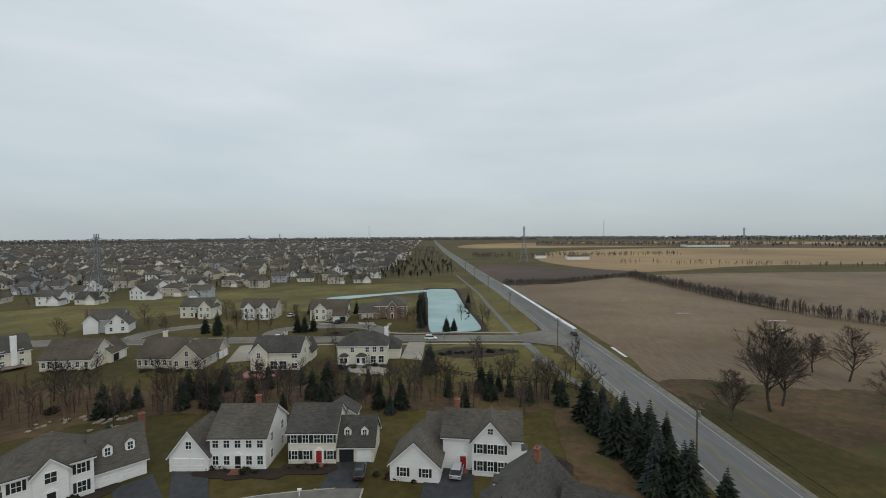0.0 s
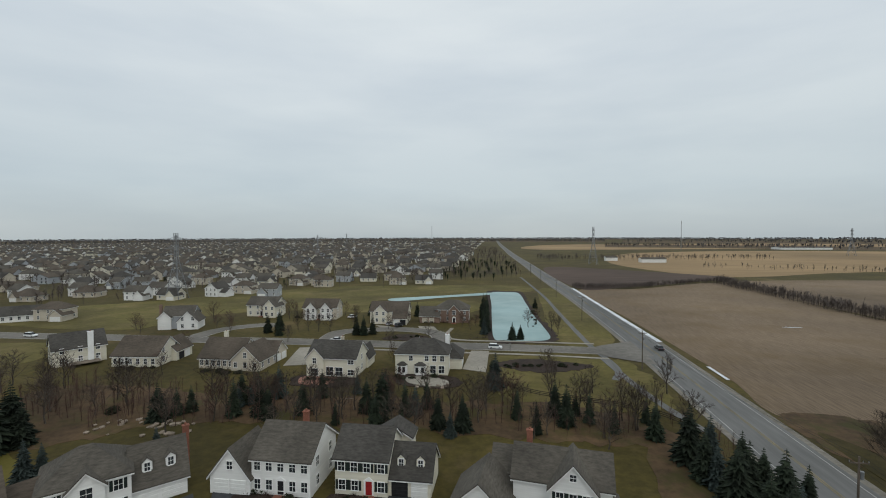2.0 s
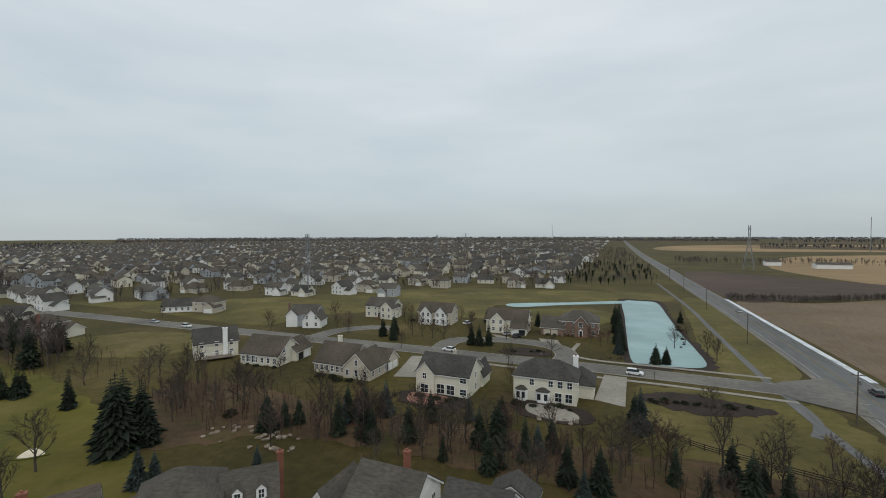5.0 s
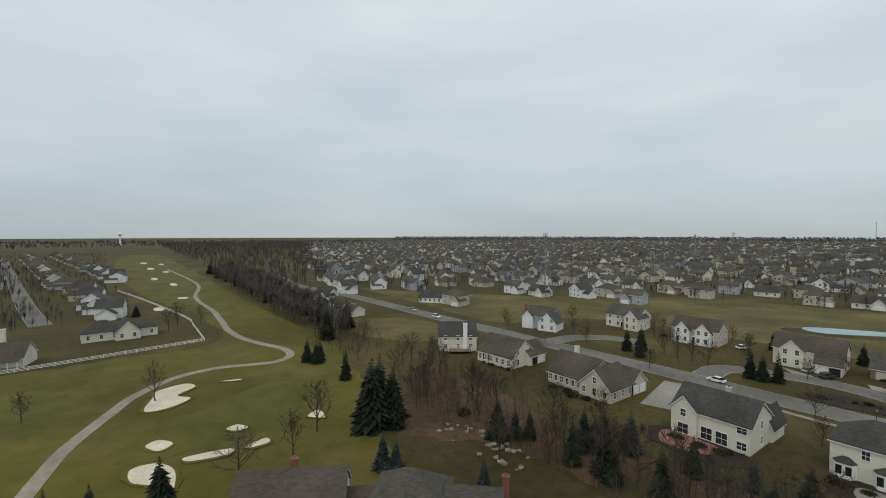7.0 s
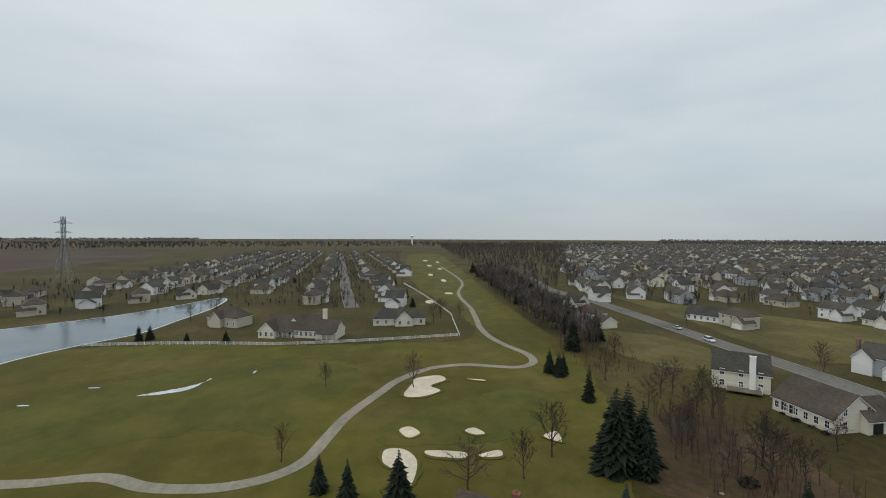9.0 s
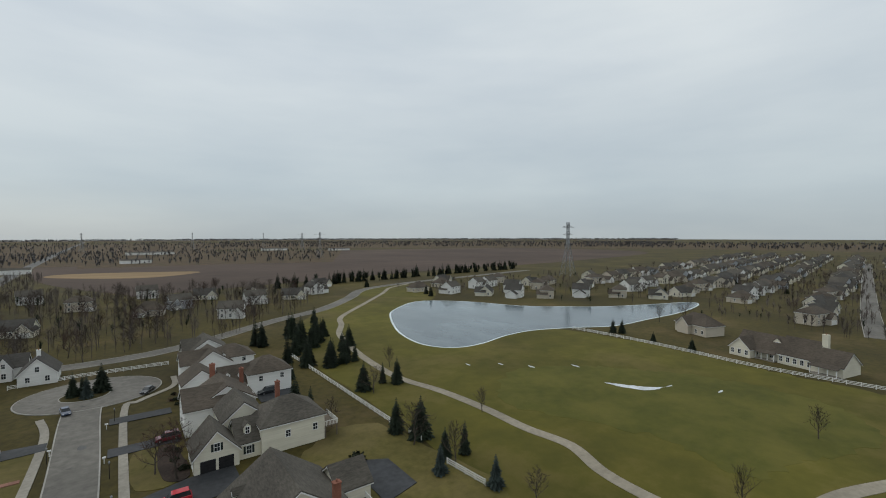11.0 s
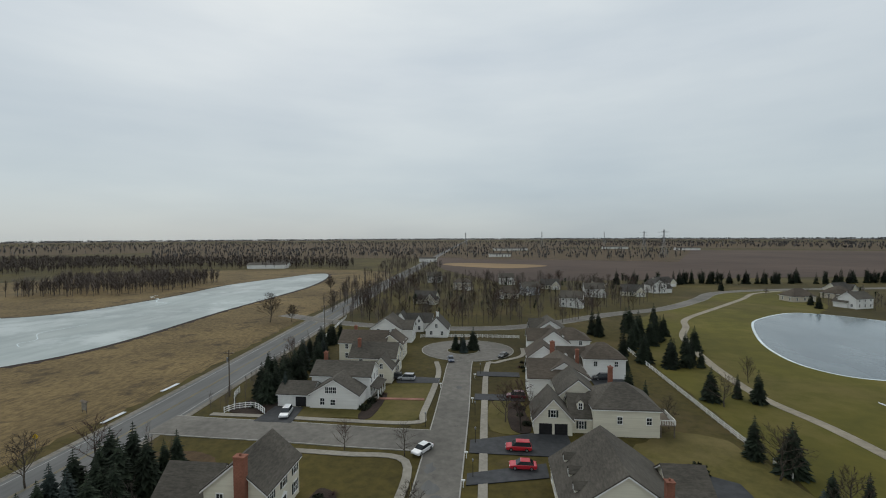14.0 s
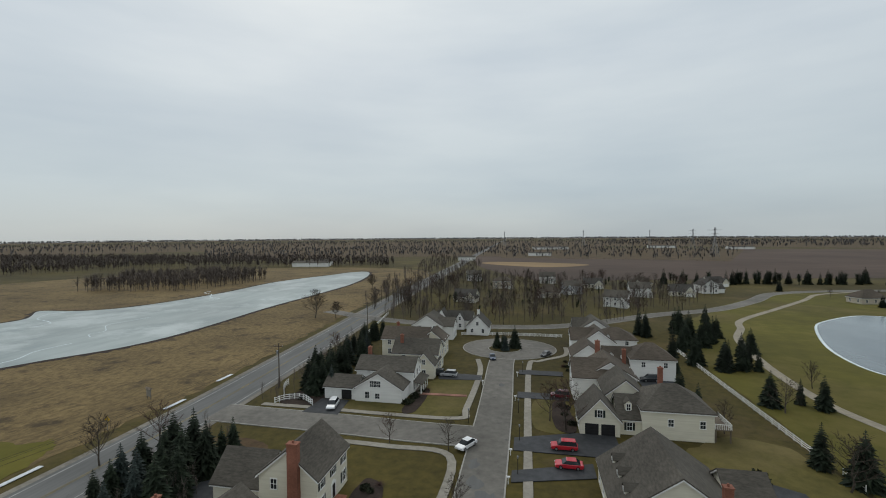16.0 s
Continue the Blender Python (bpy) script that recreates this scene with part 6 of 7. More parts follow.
TW = M["wood_twig"]
woods("wood", [(-335, 118), (-345, 165), (-480, 215), (-800, 300), (-1500, 560), (-1900, 640), (-1900, 130), (-800, 110), (-480, 112)], 2300, 11, 17, TW, "dense bare wood beside the golf course", 1, 16, 0.9)
woods("wood", [(130, -470), (190, -480), (420, -440), (520, -300), (700, -250), (1000, -400), (1000, -620), (500, -640), (200, -620)], 2600, 9, 14, TW, "bare wood beyond a frozen lake", 2, 18, 1.6)
woods("wood", [(215, -330), (205, -270), (225, -230), (300, -220), (330, -300), (280, -345)], 420, 10, 15, TW, "bare trees on the far lake shore", 3, 22, 0.7)
woods("hedgerow", [(48, 334), (92, 342), (165, 390), (170, 398), (92, 352), (48, 345)], 600, 2.5, 5.5, TW, "bare brushy hedgerow", 4, 14, 0.9)
woods("hedgerow", [(165, 392), (168, 330), (166, 260), (171, 205), (196, 156), (300, 108), (300, 118), (204, 162), (180, 208), (176, 262), (178, 330), (176, 398)], 1300, 3, 8, TW, "bare brushy hedgerow between fields", 5, 14, 0.8)
woods("thicket", [(110, 85), (150, 110), (250, 80), (330, 40), (300, -10), (200, 20), (130, 55)], 420, 8, 14, TW, "thicket of bare trees", 6, 26, 0.35)
woods("thicket", [(-118, 92), (-90, 84), (-62, 88), (-20, 93), (24, 92), (30, 104), (0, 108), (-40, 106), (-80, 108), (-112, 110)], 420, 2.0, 6.5, M["twig_red"], "brushy undergrowth between back gardens", 7, 26, 0.16)
woods("thicket", [(88, 42), (100, 80), (122, 92), (160, 84), (150, 40), (115, 25)], 200, 8, 14, TW, "dense thicket of bare trees", 27, 34, 0.22)
woods("hedgerow", [(230, 560), (500, 470), (900, 520), (900, 545), (500, 492), (240, 585)], 260, 4, 9, TW, "bare hedgerow between far fields", 8, 12, 0.9)
woods("wood", [(60, 700), (180, 720), (420, 760), (420, 800), (160, 780), (50, 760)], 260, 6, 11, TW, "belt of bare trees across far fields", 9, 12, 1.0)
woods("roadside_trees", [(-70, 380), (-10, 370), (15, 420), (10, 620), (-10, 900), (-30, 1300), (-90, 1300), (-90, 700)], 420, 6, 11, TW, "bare trees along the road", 10, 30, 0.35)
woods("roadside_evergreens", [(-60, 385), (5, 375), (12, 430), (8, 600), (-60, 640)], 70, 6, 10, M["spruce"], "dark evergreens along the road", 11, 70, 0.8)
woods("roadside_trees", [(68, -190), (90, -300), (110, -460), (140, -700), (90, -700), (72, -440), (66, -300)], 230, 7, 12, TW, "bare trees along the road", 12, 28, 0.3)
woods("roadside_trees", [(56, -200), (60, -330), (66, -560), (40, -560), (30, -340), (38, -190)], 230, 6, 11, TW, "bare trees between the road and gardens", 13, 28, 0.3)
woods("evergreen_belt", [(-172, 94), (-172, 108), (-330, 116), (-520, 124), (-520, 100), (-330, 94)], 55, 8, 13, M["spruce"], "belt of dark evergreens beside the fairway", 28, 90, 0.7)
woods("wood", [(-168, 92), (-172, 108), (-250, 116), (-345, 124), (-480, 126), (-480, 98), (-345, 94), (-250, 92)], 620, 9, 15, TW, "bare wood beside the fairway", 41, 26, 0.5)
woods("evergreen_belt", [(-120, -318), (-430, -352), (-430, -370), (-120, -334)], 60, 8, 12, M["spruce"], "row of dark evergreens along a park road", 29, 80, 0.7)
woods("estate_trees", [(-1900, 720), (-330, 190), (-200, 290), (-60, 360), (-80, 1500), (-200, 2700), (-1900, 2700)], 5200, 5, 11, TW, "bare garden trees among the estate houses", 14, 12, 1.1)
woods("estate_evergreens", [(-1500, 640), (-330, 200), (-200, 295), (-60, 365), (-80, 1300), (-900, 1500)], 420, 3, 8, M["spruce"], "dark evergreens among the estate houses", 24, 22, 1.2)
woods("lakeside_trees", [(-195, -215), (-250, -160), (-330, -100), (-420, -130), (-400, -260), (-230, -290)], 200, 4, 9, TW, "bare garden trees near the lake", 25, 20, 0.5)
woods("lakeside_evergreens", [(-205, -225), (-260, -165), (-330, -110), (-420, -140), (-400, -260), (-240, -280)], 60, 3, 7, M["spruce"], "dark evergreens near the lake", 26, 40, 0.8)
woods("estate_trees", [(-270, 30), (-280, -130), (-420, -260), (-1100, -330), (-1100, 0), (-420, 25)], 900, 4, 9, TW, "bare garden trees among estate houses", 15, 14, 0.8)
woods("estate_evergreens", [(-280, 25), (-230, -160), (-420, -260), (-900, -250), (-900, -40)], 160, 3, 7, M["spruce"], "dark evergreens among estate houses", 16, 26, 1.0)
woods("garden_trees", [(70, -190), (38, -150), (0, -148), (-60, -165), (-110, -220), (-150, -285), (-60, -345), (40, -400), (66, -300)], 720, 5, 12, TW, "tangle of bare trees between gardens", 17, 24, 0.3)
woods("garden_evergreens", [(30, -165), (-60, -170), (-130, -260), (-100, -320), (30, -330)], 60, 4, 8, M["spruce"], "dark evergreens between gardens", 18, 60, 0.8)
woods("roadside_scrub", [(41, 50), (42, 98), (34, 122), (30, 118), (36, 96), (37, 50)], 90, 2, 5, M["twig_red"], "bare scrub beside the road", 19, 22, 0.2)
woods("roadside_scrub", [(43, -20), (42, -36), (36, -36), (30, -30), (26, -12), (40, -4)], 60, 2.5, 6, TW, "bare scrub beside the road", 20, 26, 0.2)
woods("roadside_scrub", [(41, -52), (44, -120), (40, -122), (35, -80), (36, -55)], 80, 2, 6, TW, "bare scrub beside the road", 21, 26, 0.2)
woods("meadow_scrub", [(-205, 100), (-165, 84), (-140, 92), (-150, 112), (-200, 116)], 120, 1.5, 5, M["twig_red"], "reddish scrub at the edge of the golf course", 22, 24, 0.2)
woods("estate_trees", [(-700, 240), (-330, 165), (-270, 195), (-200, 275), (-60, 348), (-62, 900), (-700, 1000)], 2600, 5, 11, TW, "bare garden trees between estate houses", 42, 18, 0.8)
woods("estate_trees", [(-258, 24), (-262, -60), (-330, -90), (-640, -180), (-700, -30), (-420, 20)], 520, 4, 9, TW, "bare garden trees along estate streets", 43, 18, 0.8)
woods("estate_evergreens", [(-700, 240), (-330, 165), (-200, 275), (-60, 348), (-62, 800), (-700, 900)], 260, 3, 7, M["spruce"], "dark evergreens between estate houses", 44, 24, 1.0)
# horizon belts, in the twig colour that has distance haze painted in
for k, (a0, a1, r0, r1, n, h1) in enumerate([(-60, 12, 2500, 3400, 2200, 17), (-125, -62, 1500, 2600, 1500, 16), (12, 80, 1500, 1900, 900, 14), (14, 100, 2400, 3400, 1500, 18), (100, 190, 1300, 2800, 2400, 16), (190, 245, 1500, 2900, 2000, 16), (178, 205, 700, 1300, 500, 12), (140, 178, 760, 1300, 900, 12), (-60, 245, 3800, 4700, 7000, 15), (-60, 245, 4300, 4800, 5000, 22)]):
    o = [(r0 * math.sin(radians(a)), r0 * math.cos(radians(a))) for a in np.linspace(a0, a1, 24)] + [(r1 * math.sin(radians(a)), r1 * math.cos(radians(a))) for a in np.linspace(a1, a0, 24)]
    sheet("wood_floor", o, 0.075, M["leaflitter"], "brown leaf litter under far woods", smooth=False)
    woods("far_wood", o, n, h1 * 0.6, h1, M["hazed_twig"], "far belt of bare woods near the horizon", 30 + k, 16 if r0 < 1400 else (10 if r0 < 3000 else 4), 2.6 if r0 < 1400 else (5.5 if r0 < 3000 else 16.0))


# ---- fences ----
def rail_fence(pts, material, label, step=2.4, height=1.25, rails=3, smooth=True, picket=False):
    o = spline(pts, False, 8) if smooth else list(pts)
    f = thing("fence", label, "fence", pose(o[0][0], o[0][1], 0))
    ox, oy = o[0]
    post = cached(("post", material.name, height), lambda: Shape().box(-0.07, 0.07, -0.07, 0.07, 0, height).add([(-.09, -.09, height), (.09, -.09, height), (.09, .09, height), (-.09, .09, height), (0, 0, height + .08)], [(0, 1, 4), (1, 2, 4), (2, 3, 4), (3, 0, 4), (3, 2, 1, 0)]).mesh("post", material))
    run, nxt = 0.0, 0.0
    places = []
    for a, b in zip(o, o[1:]):
        L = math.hypot(b[0] - a[0], b[1] - a[1])
        while nxt <= run + L:
            q = (nxt - run) / L
            places.append((a[0] + (b[0] - a[0]) * q - ox, a[1] + (b[1] - a[1]) * q - oy, math.degrees(math.atan2(b[1] - a[1], b[0] - a[0]))))
            nxt += step
        run += L
    for x, y, r in places:
        part("post", post, None, f, at=pose(x, y, 0, 0, 0, r))
    for k in range(rails):
        z = height * (0.28 + 0.62 * k / max(1, rails - 1))
        s = strip_shape([(x, y) for x, y, _ in places], 0.05, z + 0.07, False, 0.14)
        s.f += [(4 * i + 1, 4 * i + 5, 4 * i + 7, 4 * i + 3) for i in range(len(places) - 1)]
        part("rail", s, material, f)
    return f


WF = M["trim"]
rail_fence([(-69.5, -118), (-70, -80), (-70.5, -44)], WF, "white post and rail fence along back lawns")
rail_fence([(-71, -41), (-71, -36)], WF, "short run of white rail fence", smooth=False)
rail_fence([(-70, -26), (-71, -15)], WF, "short run of white rail fence", smooth=False)
rail_fence([(-186, -86), (-187.5, -65), (-187, -42), (-185, -11), (-190, 22), (-197, 54.6)], WF, "white rail fence between golf course and gardens", 3.0)
rail_fence([(-197, 54.6), (-230, 54.6), (-254, 53.7), (-335, 39), (-395, 26)], WF, "white rail fence along the far fairway", 4.0)
rail_fence([(4, -129), (-12, -131), (-34, -131)], WF, "white fence behind the turning circle", 2.0)
rail_fence([(27, -53), (31, -56), (35, -55), (36.5, -52)], WF, "curved white entrance fence", 1.2, 1.5)
rail_fence([(36.5, -57), (39.5, -62), (40.5, -66)], WF, "curved white entrance fence", 1.2, 1.5)
rail_fence([(40, -118), (43, -140), (47, -170)], WF, "white rail fence beside the road", 3.0)
rail_fence([(1, 121), (8, 116), (18, 113), (28, 110), (36, 104), (40, 92)], M["wood_dark"], "dark wooden rail fence", 2.4)


# ---- power poles and pylons ----
def power_pole(x, y, turn):
    p = thing("power_pole", "weathered wooden power pole with a crossarm", "power pole", pose(x, y, 0, 0, 0, turn), "roadside power poles")
    part("post", cached("pp", lambda: Shape().tube((0, 0, -0.2), (0, 0, 11.5), 0.17, 0.11, 8).mesh("post", M["pole"])), None, p)
    part("crossarm", cached("pa", lambda: Shape().box(-1.2, 1.2, -0.06, 0.06, 10.6, 10.75).mesh("crossarm", M["pole"])), None, p)
    ins = cached("pi", lambda: Shape().tube((0, 0, 10.75), (0, 0, 11.0), 0.06, 0.04, 6).mesh("insulator", M["steel"]))
    for a in (-1.1, 0.45, 1.1):
        part("insulator", ins, None, p, at=pose(a, 0, 0))
    part("transformer", cached("pt", lambda: Shape().tube((0.35, 0, 8.6), (0.35, 0, 9.6), 0.24, 0.24, 10).mesh("transformer", M["steel"])), None, p)


POLES = [(24, 440), (28, 365), (32, 292), (35, 214), (40, 141), (44.5, 68), (43.5, 0), (41.5, -63), (44.5, -134), (48, -190), (52, -230), (56, -300)]
for x, y in POLES:
    power_pole(x, y, 0)
for off in (-1.1, 0.45, 1.1):
    w = Shape()
    for (x0, y0), (x1, y1) in zip(POLES, POLES[1:]):
        prev = None
        for k in range(9):
            f = k / 8
            q = (x0 + (x1 - x0) * f + off, y0 + (y1 - y0) * f, 11.0 - 1.3 * 4 * f * (1 - f))
            if prev:
                w.tube(prev, q, 0.022, 0.022, 3)
            prev = q
    solid("power_cable", w, M["wire"], "thin black power cable between wooden poles", "cable")


def pylon_meshes(h):
    """One leg, bent at the waist, and the lattice between the legs."""
    leg, lattice = Shape(), Shape()

    def half(z):
        return 4.2 * (1 - z / (h * 0.62)) + 0.9 if z < h * 0.62 else 0.9
    w, prev = h * 0.62, None
    rings = []
    for z in (0, w, h):
        a = half(z)
        rings.append([(a + dx, a + dy, z) for dx, dy in ((-.16, -.16), (.16, -.16), (.16, .16), (-.16, .16))])
    leg.add(rings[0] + rings[1] + rings[2], [(3, 2, 1, 0), (8, 9, 10, 11)] + [(r + i, r + (i + 1) % 4, r + 4 + (i + 1) % 4, r + 4 + i) for r in (0, 4) for i in range(4)])
    zs = [0, h * 0.18, h * 0.34, h * 0.48, h * 0.62, h * 0.74, h * 0.86, h]
    for z0, z1 in zip(zs, zs[1:]):
        a, b = half(z0), half(z1)
        c0 = [(-a, -a, z0), (a, -a, z0), (a, a, z0), (-a, a, z0)]
        c1 = [(-b, -b, z1), (b, -b, z1), (b, b, z1), (-b, b, z1)]
        for i in range(4):
            j = (i + 1) % 4
            lattice.tube(c0[i], c1[j], 0.09, 0.09, 3)
            lattice.tube(c0[j], c1[i], 0.09, 0.09, 3)
            lattice.tube(c1[i], c1[j], 0.09, 0.09, 3)
    return leg.mesh("leg", M["steel"]), lattice.mesh("lattice", M["steel"])


def arm_mesh(w):
    s = Shape()
    for y in (-0.8, 0.8):
        for sg in (-1, 1):
            s.tube((0, y, 0), (sg * w, 0, 0.3), 0.11, 0.08, 3)
            s.tube((0, y, 1.9), (sg * w, 0, 0.3), 0.11, 0.08, 3)
            for f in (0.25, 0.5, 0.75):
                s.tube((sg * w * f, y * (1 - f), 0.3 * f), (sg * w * f, y * (1 - f), 1.9 - 1.6 * f), 0.06, 0.06, 3)
    return s.mesh("crossarm", M["steel"])


(leg_m, lattice_m), arms = pylon_meshes(46), [arm_mesh(11.0), arm_mesh(9.0)]
for x, y, h, r in [(115, 613, 50, 70), (-203, 254, 41, 0), (-400, -255, 56, 10), (-328, -774, 49, 0), (-420, -1150, 50, 0), (620, 900, 50, 70), (60, -1450, 50, 70), (-200, -1500, 52, 70), (-420, -1550, 52, 70), (1100, 1050, 50, 70), (-560, 1500, 46, 0), (-310, 700, 40, 0)]:
    p = thing("pylon", "grey steel lattice pylon with crossarms", "pylon", pose(x, y, 0, 0, 0, r) @ Matrix.Diagonal((h / 46, h / 46, h / 46, 1)), "power line pylons")
    for turn in (0, 90, 180, 270):
        part("leg", leg_m, None, p, at=pose(0, 0, 0, 0, 0, turn))
    tagged(part("lattice", lattice_m, None, p), kind="stuff")
    tagged(part("crossarm", arms[1], None, p, at=pose(0, 0, 46 * 0.76)), kind="stuff")
    tagged(part("crossarm", arms[0], None, p, at=pose(0, 0, 46 * 0.9)), kind="stuff")
mast = thing("radio_mast", "thin tall guyed radio mast far away", "mast", pose(430, 1170, 0))
part("mast", Shape().tube((0, 0, 0), (0, 0, 74), 0.7, 0.5, 4), M["steel"], mast)
mast = thing("radio_mast", "thin radio mast on the horizon", "mast", pose(-250, 1480, 0))
part("mast", Shape().tube((0, 0, 0), (0, 0, 70), 0.7, 0.5, 4), M["steel"], mast)
tank = thing("water_tower", "pale water tower on the horizon", "water tower", pose(-1900, 20, 0))
part("stem", Shape().tube((0, 0, 0), (0, 0, 34), 3.5, 2.5, 10), M["trim"], tank)
part("tank", Shape().tube((0, 0, 34), (0, 0, 39), 3, 9, 14).tube((0, 0, 39), (0, 0, 44), 9, 4, 14), M["trim"], tank)


# ---- cars ----
def car_meshes(paint, suv):
    L, Wd, Hh = (4.7, 1.9, 1.72) if suv else (4.6, 1.82, 1.45)
    belt = 0.98 if suv else 0.9
    side = [(-L / 2, 0.42), (-L / 2, belt - 0.12), (-L / 2 + 0.15, belt), (L / 2 - 1.15, belt), (L / 2 - 0.15, belt - 0.16), (L / 2, belt - 0.32), (L / 2, 0.4), (L / 2 - 0.3, 0.24), (-L / 2 + 0.3, 0.26)]
    n = len(side)
    body = Shape()
    v, f = [], []
    for y, inn in ((-Wd / 2, 0.05), (-Wd / 2 + 0.07, 0.0), (Wd / 2 - 0.07, 0.0), (Wd / 2, 0.05)):
        v += [(x * (1 - inn * 0.4), y, z - (inn if z > 0.5 else -inn)) for x, z in side]
    for r in range(3):
        f += [(r * n + i, r * n + (i + 1) % n, (r + 1) * n + (i + 1) % n, (r + 1) * n + i) for i in range(n)]
    f += [tuple(range(n)), tuple(range(4 * n - 1, 3 * n - 1, -1))]
    body.add(v, f)
    x0, x1, x2, x3 = (-L / 2 + 0.12, -L / 2 + 0.42, 0.45, 1.25) if suv else (-L / 2 + 0.45, -L / 2 + 1.15, 0.4, 1.2)
    cab = [(x0, belt - 0.03), (x1, Hh), (x2, Hh), (x3, belt - 0.03)]
    glass, roof = Shape(), Shape()
    yo, yi = Wd / 2 - 0.08, Wd / 2 - 0.24
    glass.add([(cab[0][0], -yo, cab[0][1]), (cab[3][0], -yo, cab[3][1]), (cab[3][0], yo, cab[3][1]), (cab[0][0], yo, cab[0][1]), (x1, -yi, Hh), (x2, -yi, Hh), (x2, yi, Hh), (x1, yi, Hh)],
              [(0, 1, 5, 4), (1, 2, 6, 5), (2, 3, 7, 6), (3, 0, 4, 7), (4, 5, 6, 7)])
    roof.add([(x1 - .04, -yi - .03, Hh), (x2 + .04, -yi - .03, Hh), (x2 + .04, yi + .03, Hh), (x1 - .04, yi + .03, Hh), (x1 + .1, -yi + .12, Hh + .06), (x2 - .1, -yi + .12, Hh + .06), (x2 - .1, yi - .12, Hh + .06), (x1 + .1, yi - .12, Hh + .06)],
             [(3, 2, 1, 0), (0, 1, 5, 4), (1, 2, 6, 5), (2, 3, 7, 6), (3, 0, 4, 7), (4, 5, 6, 7)])
    return (body.mesh("body", paint), glass.mesh("windows", M["glass"]), roof.mesh("roof", paint), L, Wd)


tyre_mesh = Shape().tube((0, -0.11, 0), (0, 0.11, 0), 0.33, 0.33, 14).mesh("tyre", M["tyre"])
rim_mesh = Shape().tube((0, -0.115, 0), (0, 0.115, 0), 0.2, 0.2, 10).mesh("rim", M["rim"])
head_mesh = Shape().box(-0.03, 0.03, -0.2, 0.2, -0.07, 0.07).mesh("headlight", M["lamp_white"])
tail_mesh = Shape().box(-0.03, 0.03, -0.18, 0.18, -0.1, 0.1).mesh("tail_light", M["lamp_red"])


def car(x, y, rot, colour, suv, z=0.15, where="parked on a driveway"):
    body, glass, roof, L, Wd = cached(("car", colour, suv), lambda: car_meshes(CAR[colour], suv))
    c = thing("car", "%s %s %s" % (colour, "sport utility car" if suv else "saloon car", where), "car", pose(x, y, z, 0, 0, rot))
    part("body", body, None, c)
    part("windows", glass, None, c, "dark car windows")
    part("roof", roof, None, c)
    for sx in (-1, 1):
        for sy in (-1, 1):
            w = part("wheel", tyre_mesh, None, c, "black tyre with alloy rim", at=pose(sx * L * 0.3, sy * (Wd / 2 - 0.1), 0.33))
            part("rim", rim_mesh, None, w)
    for sy in (-1, 1):
        part("headlight", head_mesh, None, c, at=pose(L / 2 - 0.02, sy * 0.6, 0.62))
        part("tail_light", tail_mesh, None, c, at=pose(-L / 2 + 0.01, sy * 0.68, 0.75))


for x, y, r, col, suv in [(-28.3, -35.6, 0, "red", False), (-28, -42, 0, "red", True), (22, -53, 100, "white", True), (0, -79, 0, "silver", True), (3.5, -79.5, 0, "black", True), (-12, 66, 95, "black", True), (4, 66, 80, "silver", True), (-53, -84, 10, "black", True), (-29, -68, 0, "maroon", True),
                          (-87, 141, 70, "white", False), (-50, 193, 80, "silver", False), (-45, 190, 70, "black", True), (-72, 207, 60, "white", False)]:
    car(x, y, r, col, suv)
for x, y, r, col, suv in [(-10.5, -98, 100, "blue", False), (-27, -104, 60, "black", False), (-3, 158.5, 0, "white", True), (-62, 161.5, 180, "white", False), (-183, 152.5, 0, "white", True), (-206, 153.5, 0, "silver", False), (-10.5, -39.5, 60, "white", False)]:
    car(x, y, r, col, suv, 0.19, "on a pale residential street")
for x, y, r, col, suv in [(52.5, 165, 92, "black", False), (53, 48, 90, "blue", True), (46.5, 290, 270, "silver", False)]:
    car(x, y, r, col, suv, 0.11, "on the main road")

# ---- street furniture ----
for x, y in [(-20, -86), (-19.5, -57), (-20, -32), (-10, -70), (-9.5, -50), (-20, -44), (-30, 160), (2, 155)]:
    lp = thing("post_lantern", "dark garden lantern on a post", "lantern", pose(x, y, 0.1), "street lanterns")
    part("post", cached("lp", lambda: Shape().tube((0, 0, 0), (0, 0, 2.6), 0.06, 0.05, 8).mesh("post", M["wood_dark"])), None, lp)
    part("lantern", cached("ll", lambda: Shape().tube((0, 0, 2.6), (0, 0, 2.95), 0.1, 0.17, 6).tube((0, 0, 2.95), (0, 0, 3.15), 0.2, 0.03, 6).mesh("lantern", M["steel"])), None, lp)
for x, y in [(-18.6, -38), (-18.6, -29), (-18.6, -64), (-18.6, -82), (-10, -73.5), (-20, 60), (-33, 55)]:
    mb = thing("mailbox", "white mailbox on a short post", "mailbox", pose(x, y, 0.1), "kerbside mailboxes")
    part("post", cached("mp", lambda: Shape().box(-0.06, 0.06, -0.06, 0.06, 0, 1.0).mesh("post", M["trim"])), None, mb)
    part("box", cached("mbx", lambda: Shape().prism([(-0.12, 1.0), (-0.12, 1.18), (-0.06, 1.27), (0.06, 1.27), (0.12, 1.18), (0.12, 1.0)], -0.3, 0.3, "x").mesh("box", M["trim"])), None, mb)
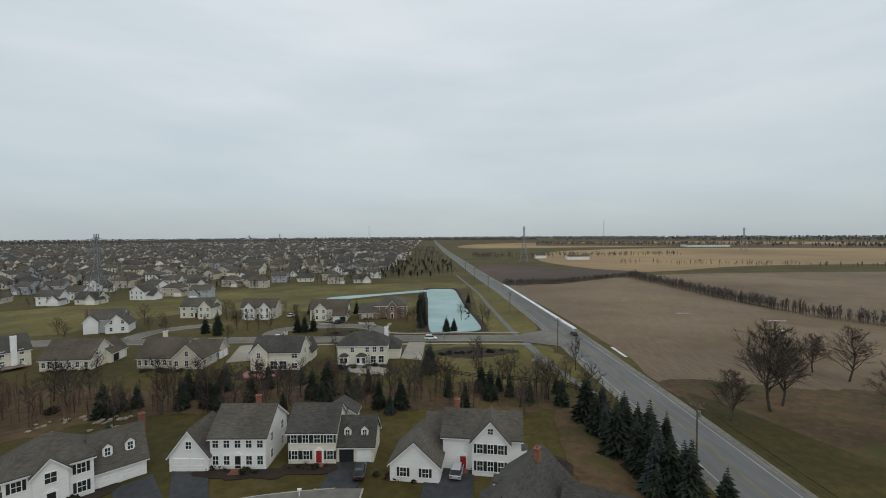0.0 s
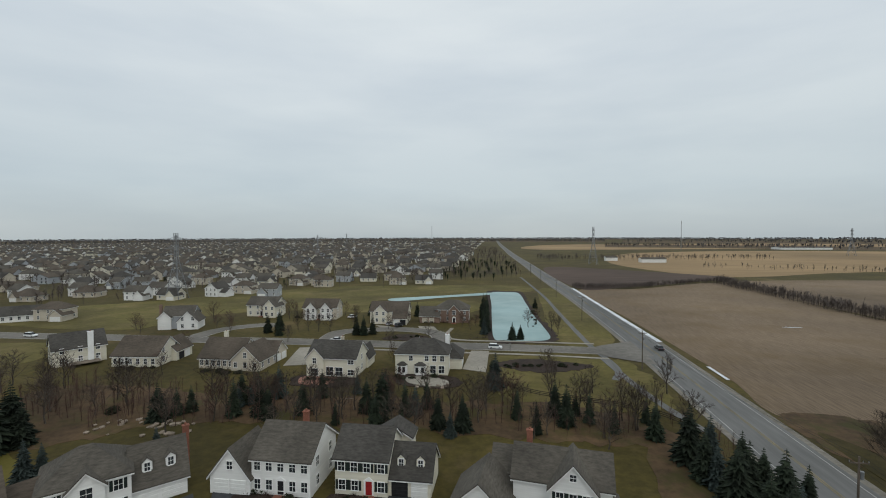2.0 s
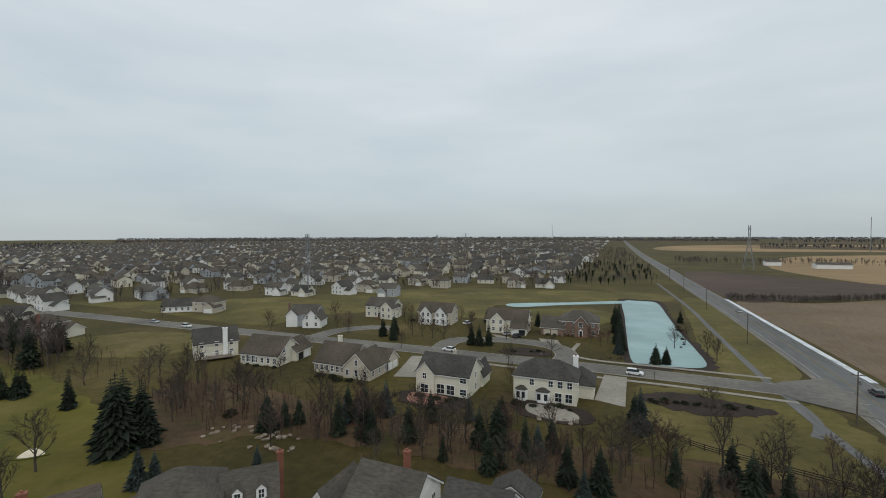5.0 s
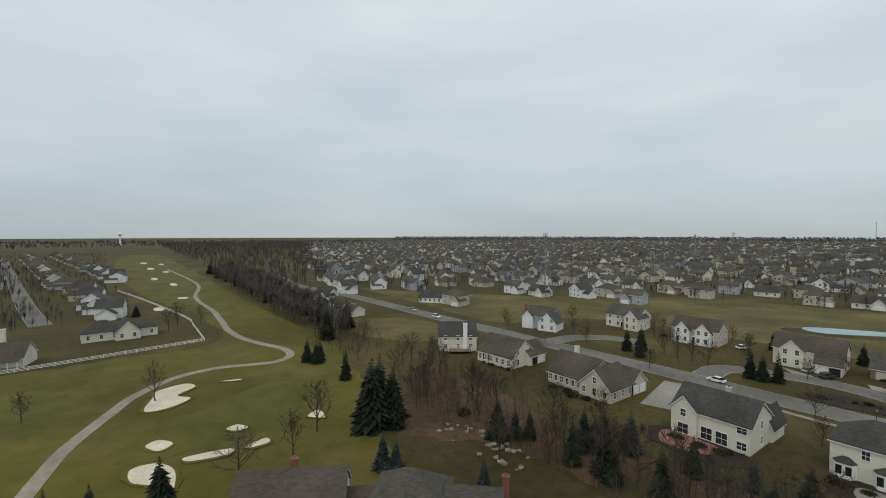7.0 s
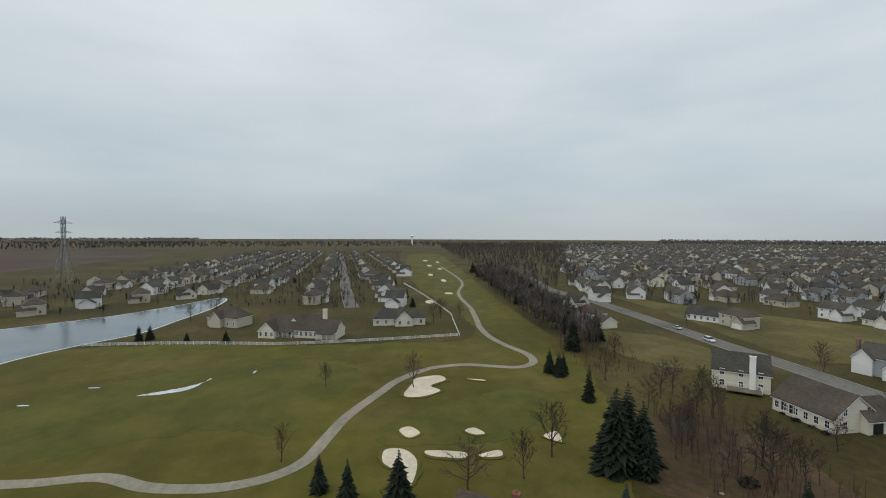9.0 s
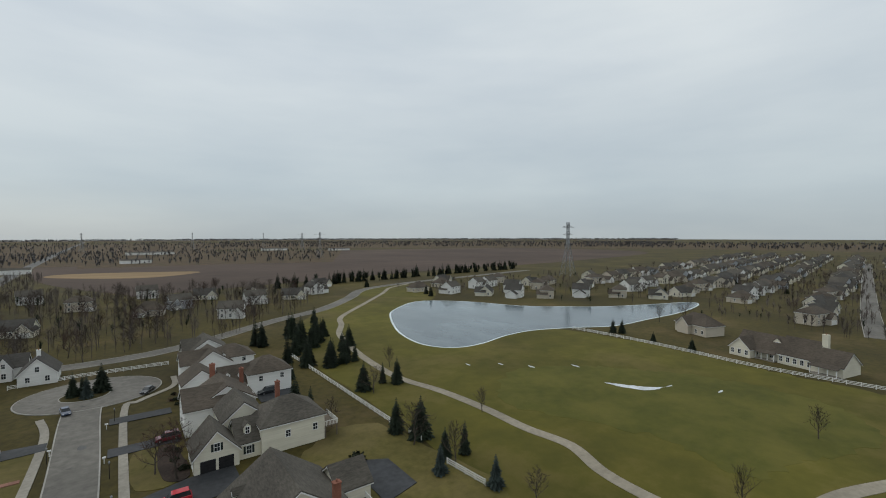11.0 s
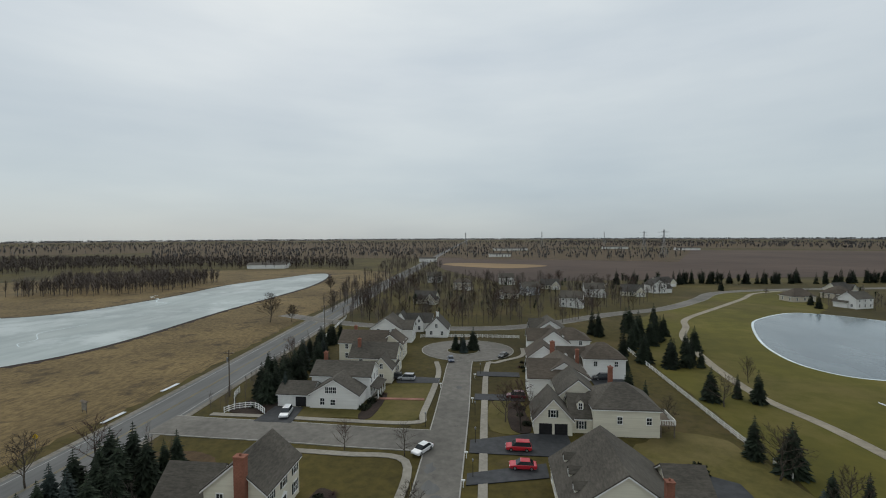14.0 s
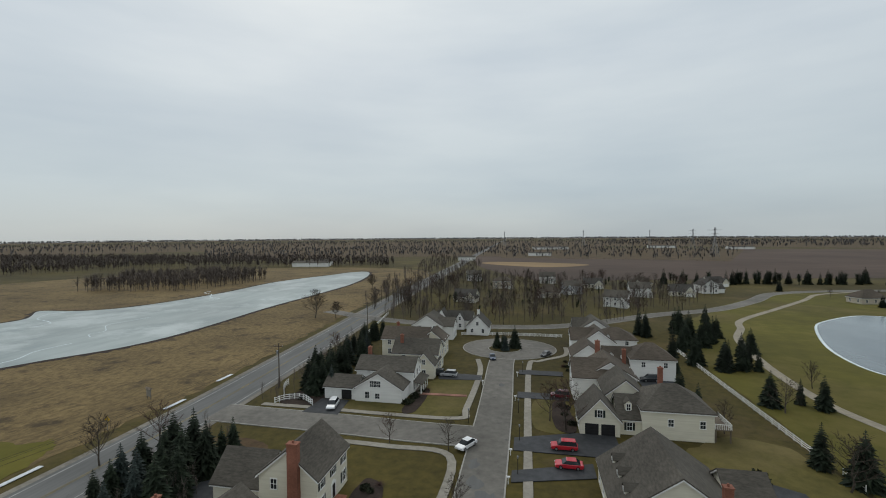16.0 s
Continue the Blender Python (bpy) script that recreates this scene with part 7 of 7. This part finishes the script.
for x, y, r, lab in [(66, 44, 10, "small yellow diamond road sign"), (62, -34, 10, "small yellow road sign on a post")]:
    sg = thing("road_sign", lab, "sign", pose(x, y, 0, 0, 0, r), "road signs")
    part("post", Shape().box(-0.04, 0.04, -0.04, 0.04, 0, 2.6), M["steel"], sg)
    part("panel", Shape().add([(0, -0.06, 1.6), (0.6, -0.06, 2.2), (0, -0.06, 2.8), (-0.6, -0.06, 2.2), (0, -0.04, 1.6), (0.6, -0.04, 2.2), (0, -0.04, 2.8), (-0.6, -0.04, 2.2)], [(0, 1, 2, 3), (7, 6, 5, 4), (0, 4, 5, 1), (1, 5, 6, 2), (2, 6, 7, 3), (3, 7, 4, 0)]), M["sign_yellow"], sg)
bb = thing("wooden_sign", "pale weathered wooden sign in the meadow", "sign", pose(68, -50, 0, 0, 0, 160))
part("post", Shape().box(-0.9, -0.75, -0.07, 0.07, 0, 2.4), M["wood_grey"], bb)
part("post", Shape().box(0.75, 0.9, -0.07, 0.07, 0, 2.4), M["wood_grey"], bb)
part("panel", Shape().box(-1.0, 1.0, -0.12, -0.07, 0.7, 2.6), M["concrete"], bb)
part("shed_roof", Shape().prism([(-0.4, 2.55), (0, 2.9), (0.4, 2.55)], -1.2, 1.2, "x"), M["wood_grey"], bb)
play = thing("play_frame", "brown wooden play frame in a back garden", "play set", pose(-35, 101, 0, 0, 0, 20))
for a in (-1.6, 1.6):
    for b in (-0.9, 0.9):
        part("leg", Shape().tube((a, b, 0), (a, b * 0.1, 2.4), 0.07, 0.06, 5), M["wood_grey"], play)
part("beam", Shape().box(-1.8, 1.8, -0.08, 0.08, 2.35, 2.5), M["wood_grey"], play)

# ---- shrubs and stones ----
sh = [shrub(1, 1.0, M["shrub"]), shrub(2, 1.0, M["shrub"]), shrub(3, 1.2, M["twig_red"], True), shrub(4, 1.2, M["twig"], True)]
srng = random.Random(9)
labels = ["rounded dark evergreen shrub", "low dark evergreen shrub", "bare reddish garden shrub", "bare brown garden shrub"]


def put_shrub(k, x, y, s):
    ob = solid("shrub", sh[k], None, labels[k], "shrub", pose(x, y, 0.1, 0, 0, srng.uniform(0, 360)) @ Matrix.Diagonal((s, s, s * srng.uniform(0.7, 1.1), 1)), "garden shrubs")
    return ob


for x0, y0, x1, y1, n in [(-60, 54, -52, 62, 9), (-38, 68, -29, 67.5, 9), (-24.5, 69, -18, 68.5, 7), (4, 69.5, 10, 68.5, 6), (-9, 66.5, -2, 64, 6), (-53, 119, -42, 120, 8), (-30, 124, -16, 125, 9), (-88, 122, -72, 121, 9), (-114, 121, -103, 123, 6), (6.6, -57, 3.5, -69, 9), (3, -15, 2, -26, 7), (-30, -51, -29, -63, 7), (28, -56, 35, -58, 7),
                          (0, 138, 22, 142, 16), (-44, 168, -32, 173, 10), (16, 66, 22, 70, 7), (-30, -66, -30, -71, 4), (-32, -88, -33, -100, 5), (12, 195, 15, 235, 9), (-13, 171, -7, 175, 5), (-140, 126, -130, 130, 5), (-36, 200, -18, 201, 8), (-98, 204, -86, 203, 6), (-128, 208, -112, 207, 6)]:
    for k in range(n):
        f = (k + srng.random()) / n
        put_shrub(srng.choice((0, 1, 2, 3)), x0 + (x1 - x0) * f + srng.uniform(-1, 1), y0 + (y1 - y0) * f + srng.uniform(-1, 1), srng.uniform(0.5, 1.25))
for x, y in [(-63, 108), (-61, 111), (-59, 114), (-58, 117), (-64, 104), (-86, 92), (-60, 64), (-56, -36), (-57, -37)]:
    put_shrub(srng.choice((0, 3)), x, y, srng.uniform(1.2, 1.9))


def stone_mesh(seed):
    r = random.Random(seed)
    b = bmesh.new()
    bmesh.ops.create_icosphere(b, subdivisions=1, radius=0.6)
    for v in b.verts:
        v.co = Vector((v.co.x * r.uniform(0.8, 1.3), v.co.y * r.uniform(0.7, 1.1), v.co.z * r.uniform(0.4, 0.65)))
    me = bpy.data.meshes.new("stone")
    b.to_mesh(me)
    b.free()
    me.materials.append(M["stone"])
    return me


stones = [stone_mesh(k) for k in range(3)]
for k in range(46):
    if k < 34:
        x, y = srng.uniform(-84, -62), srng.uniform(82, 90)
    else:
        x, y = -19 + srng.uniform(-5, 5), 118 + srng.uniform(-2, 2)
    s = srng.uniform(0.5, 1.3)
    solid("garden_stone", stones[k % 3], None, "rough tan rock in a garden bed", "stone", pose(x, y, 0.2, 0, 0, srng.uniform(0, 360)) @ Matrix.Diagonal((s, s, s, 1)), "garden rocks")
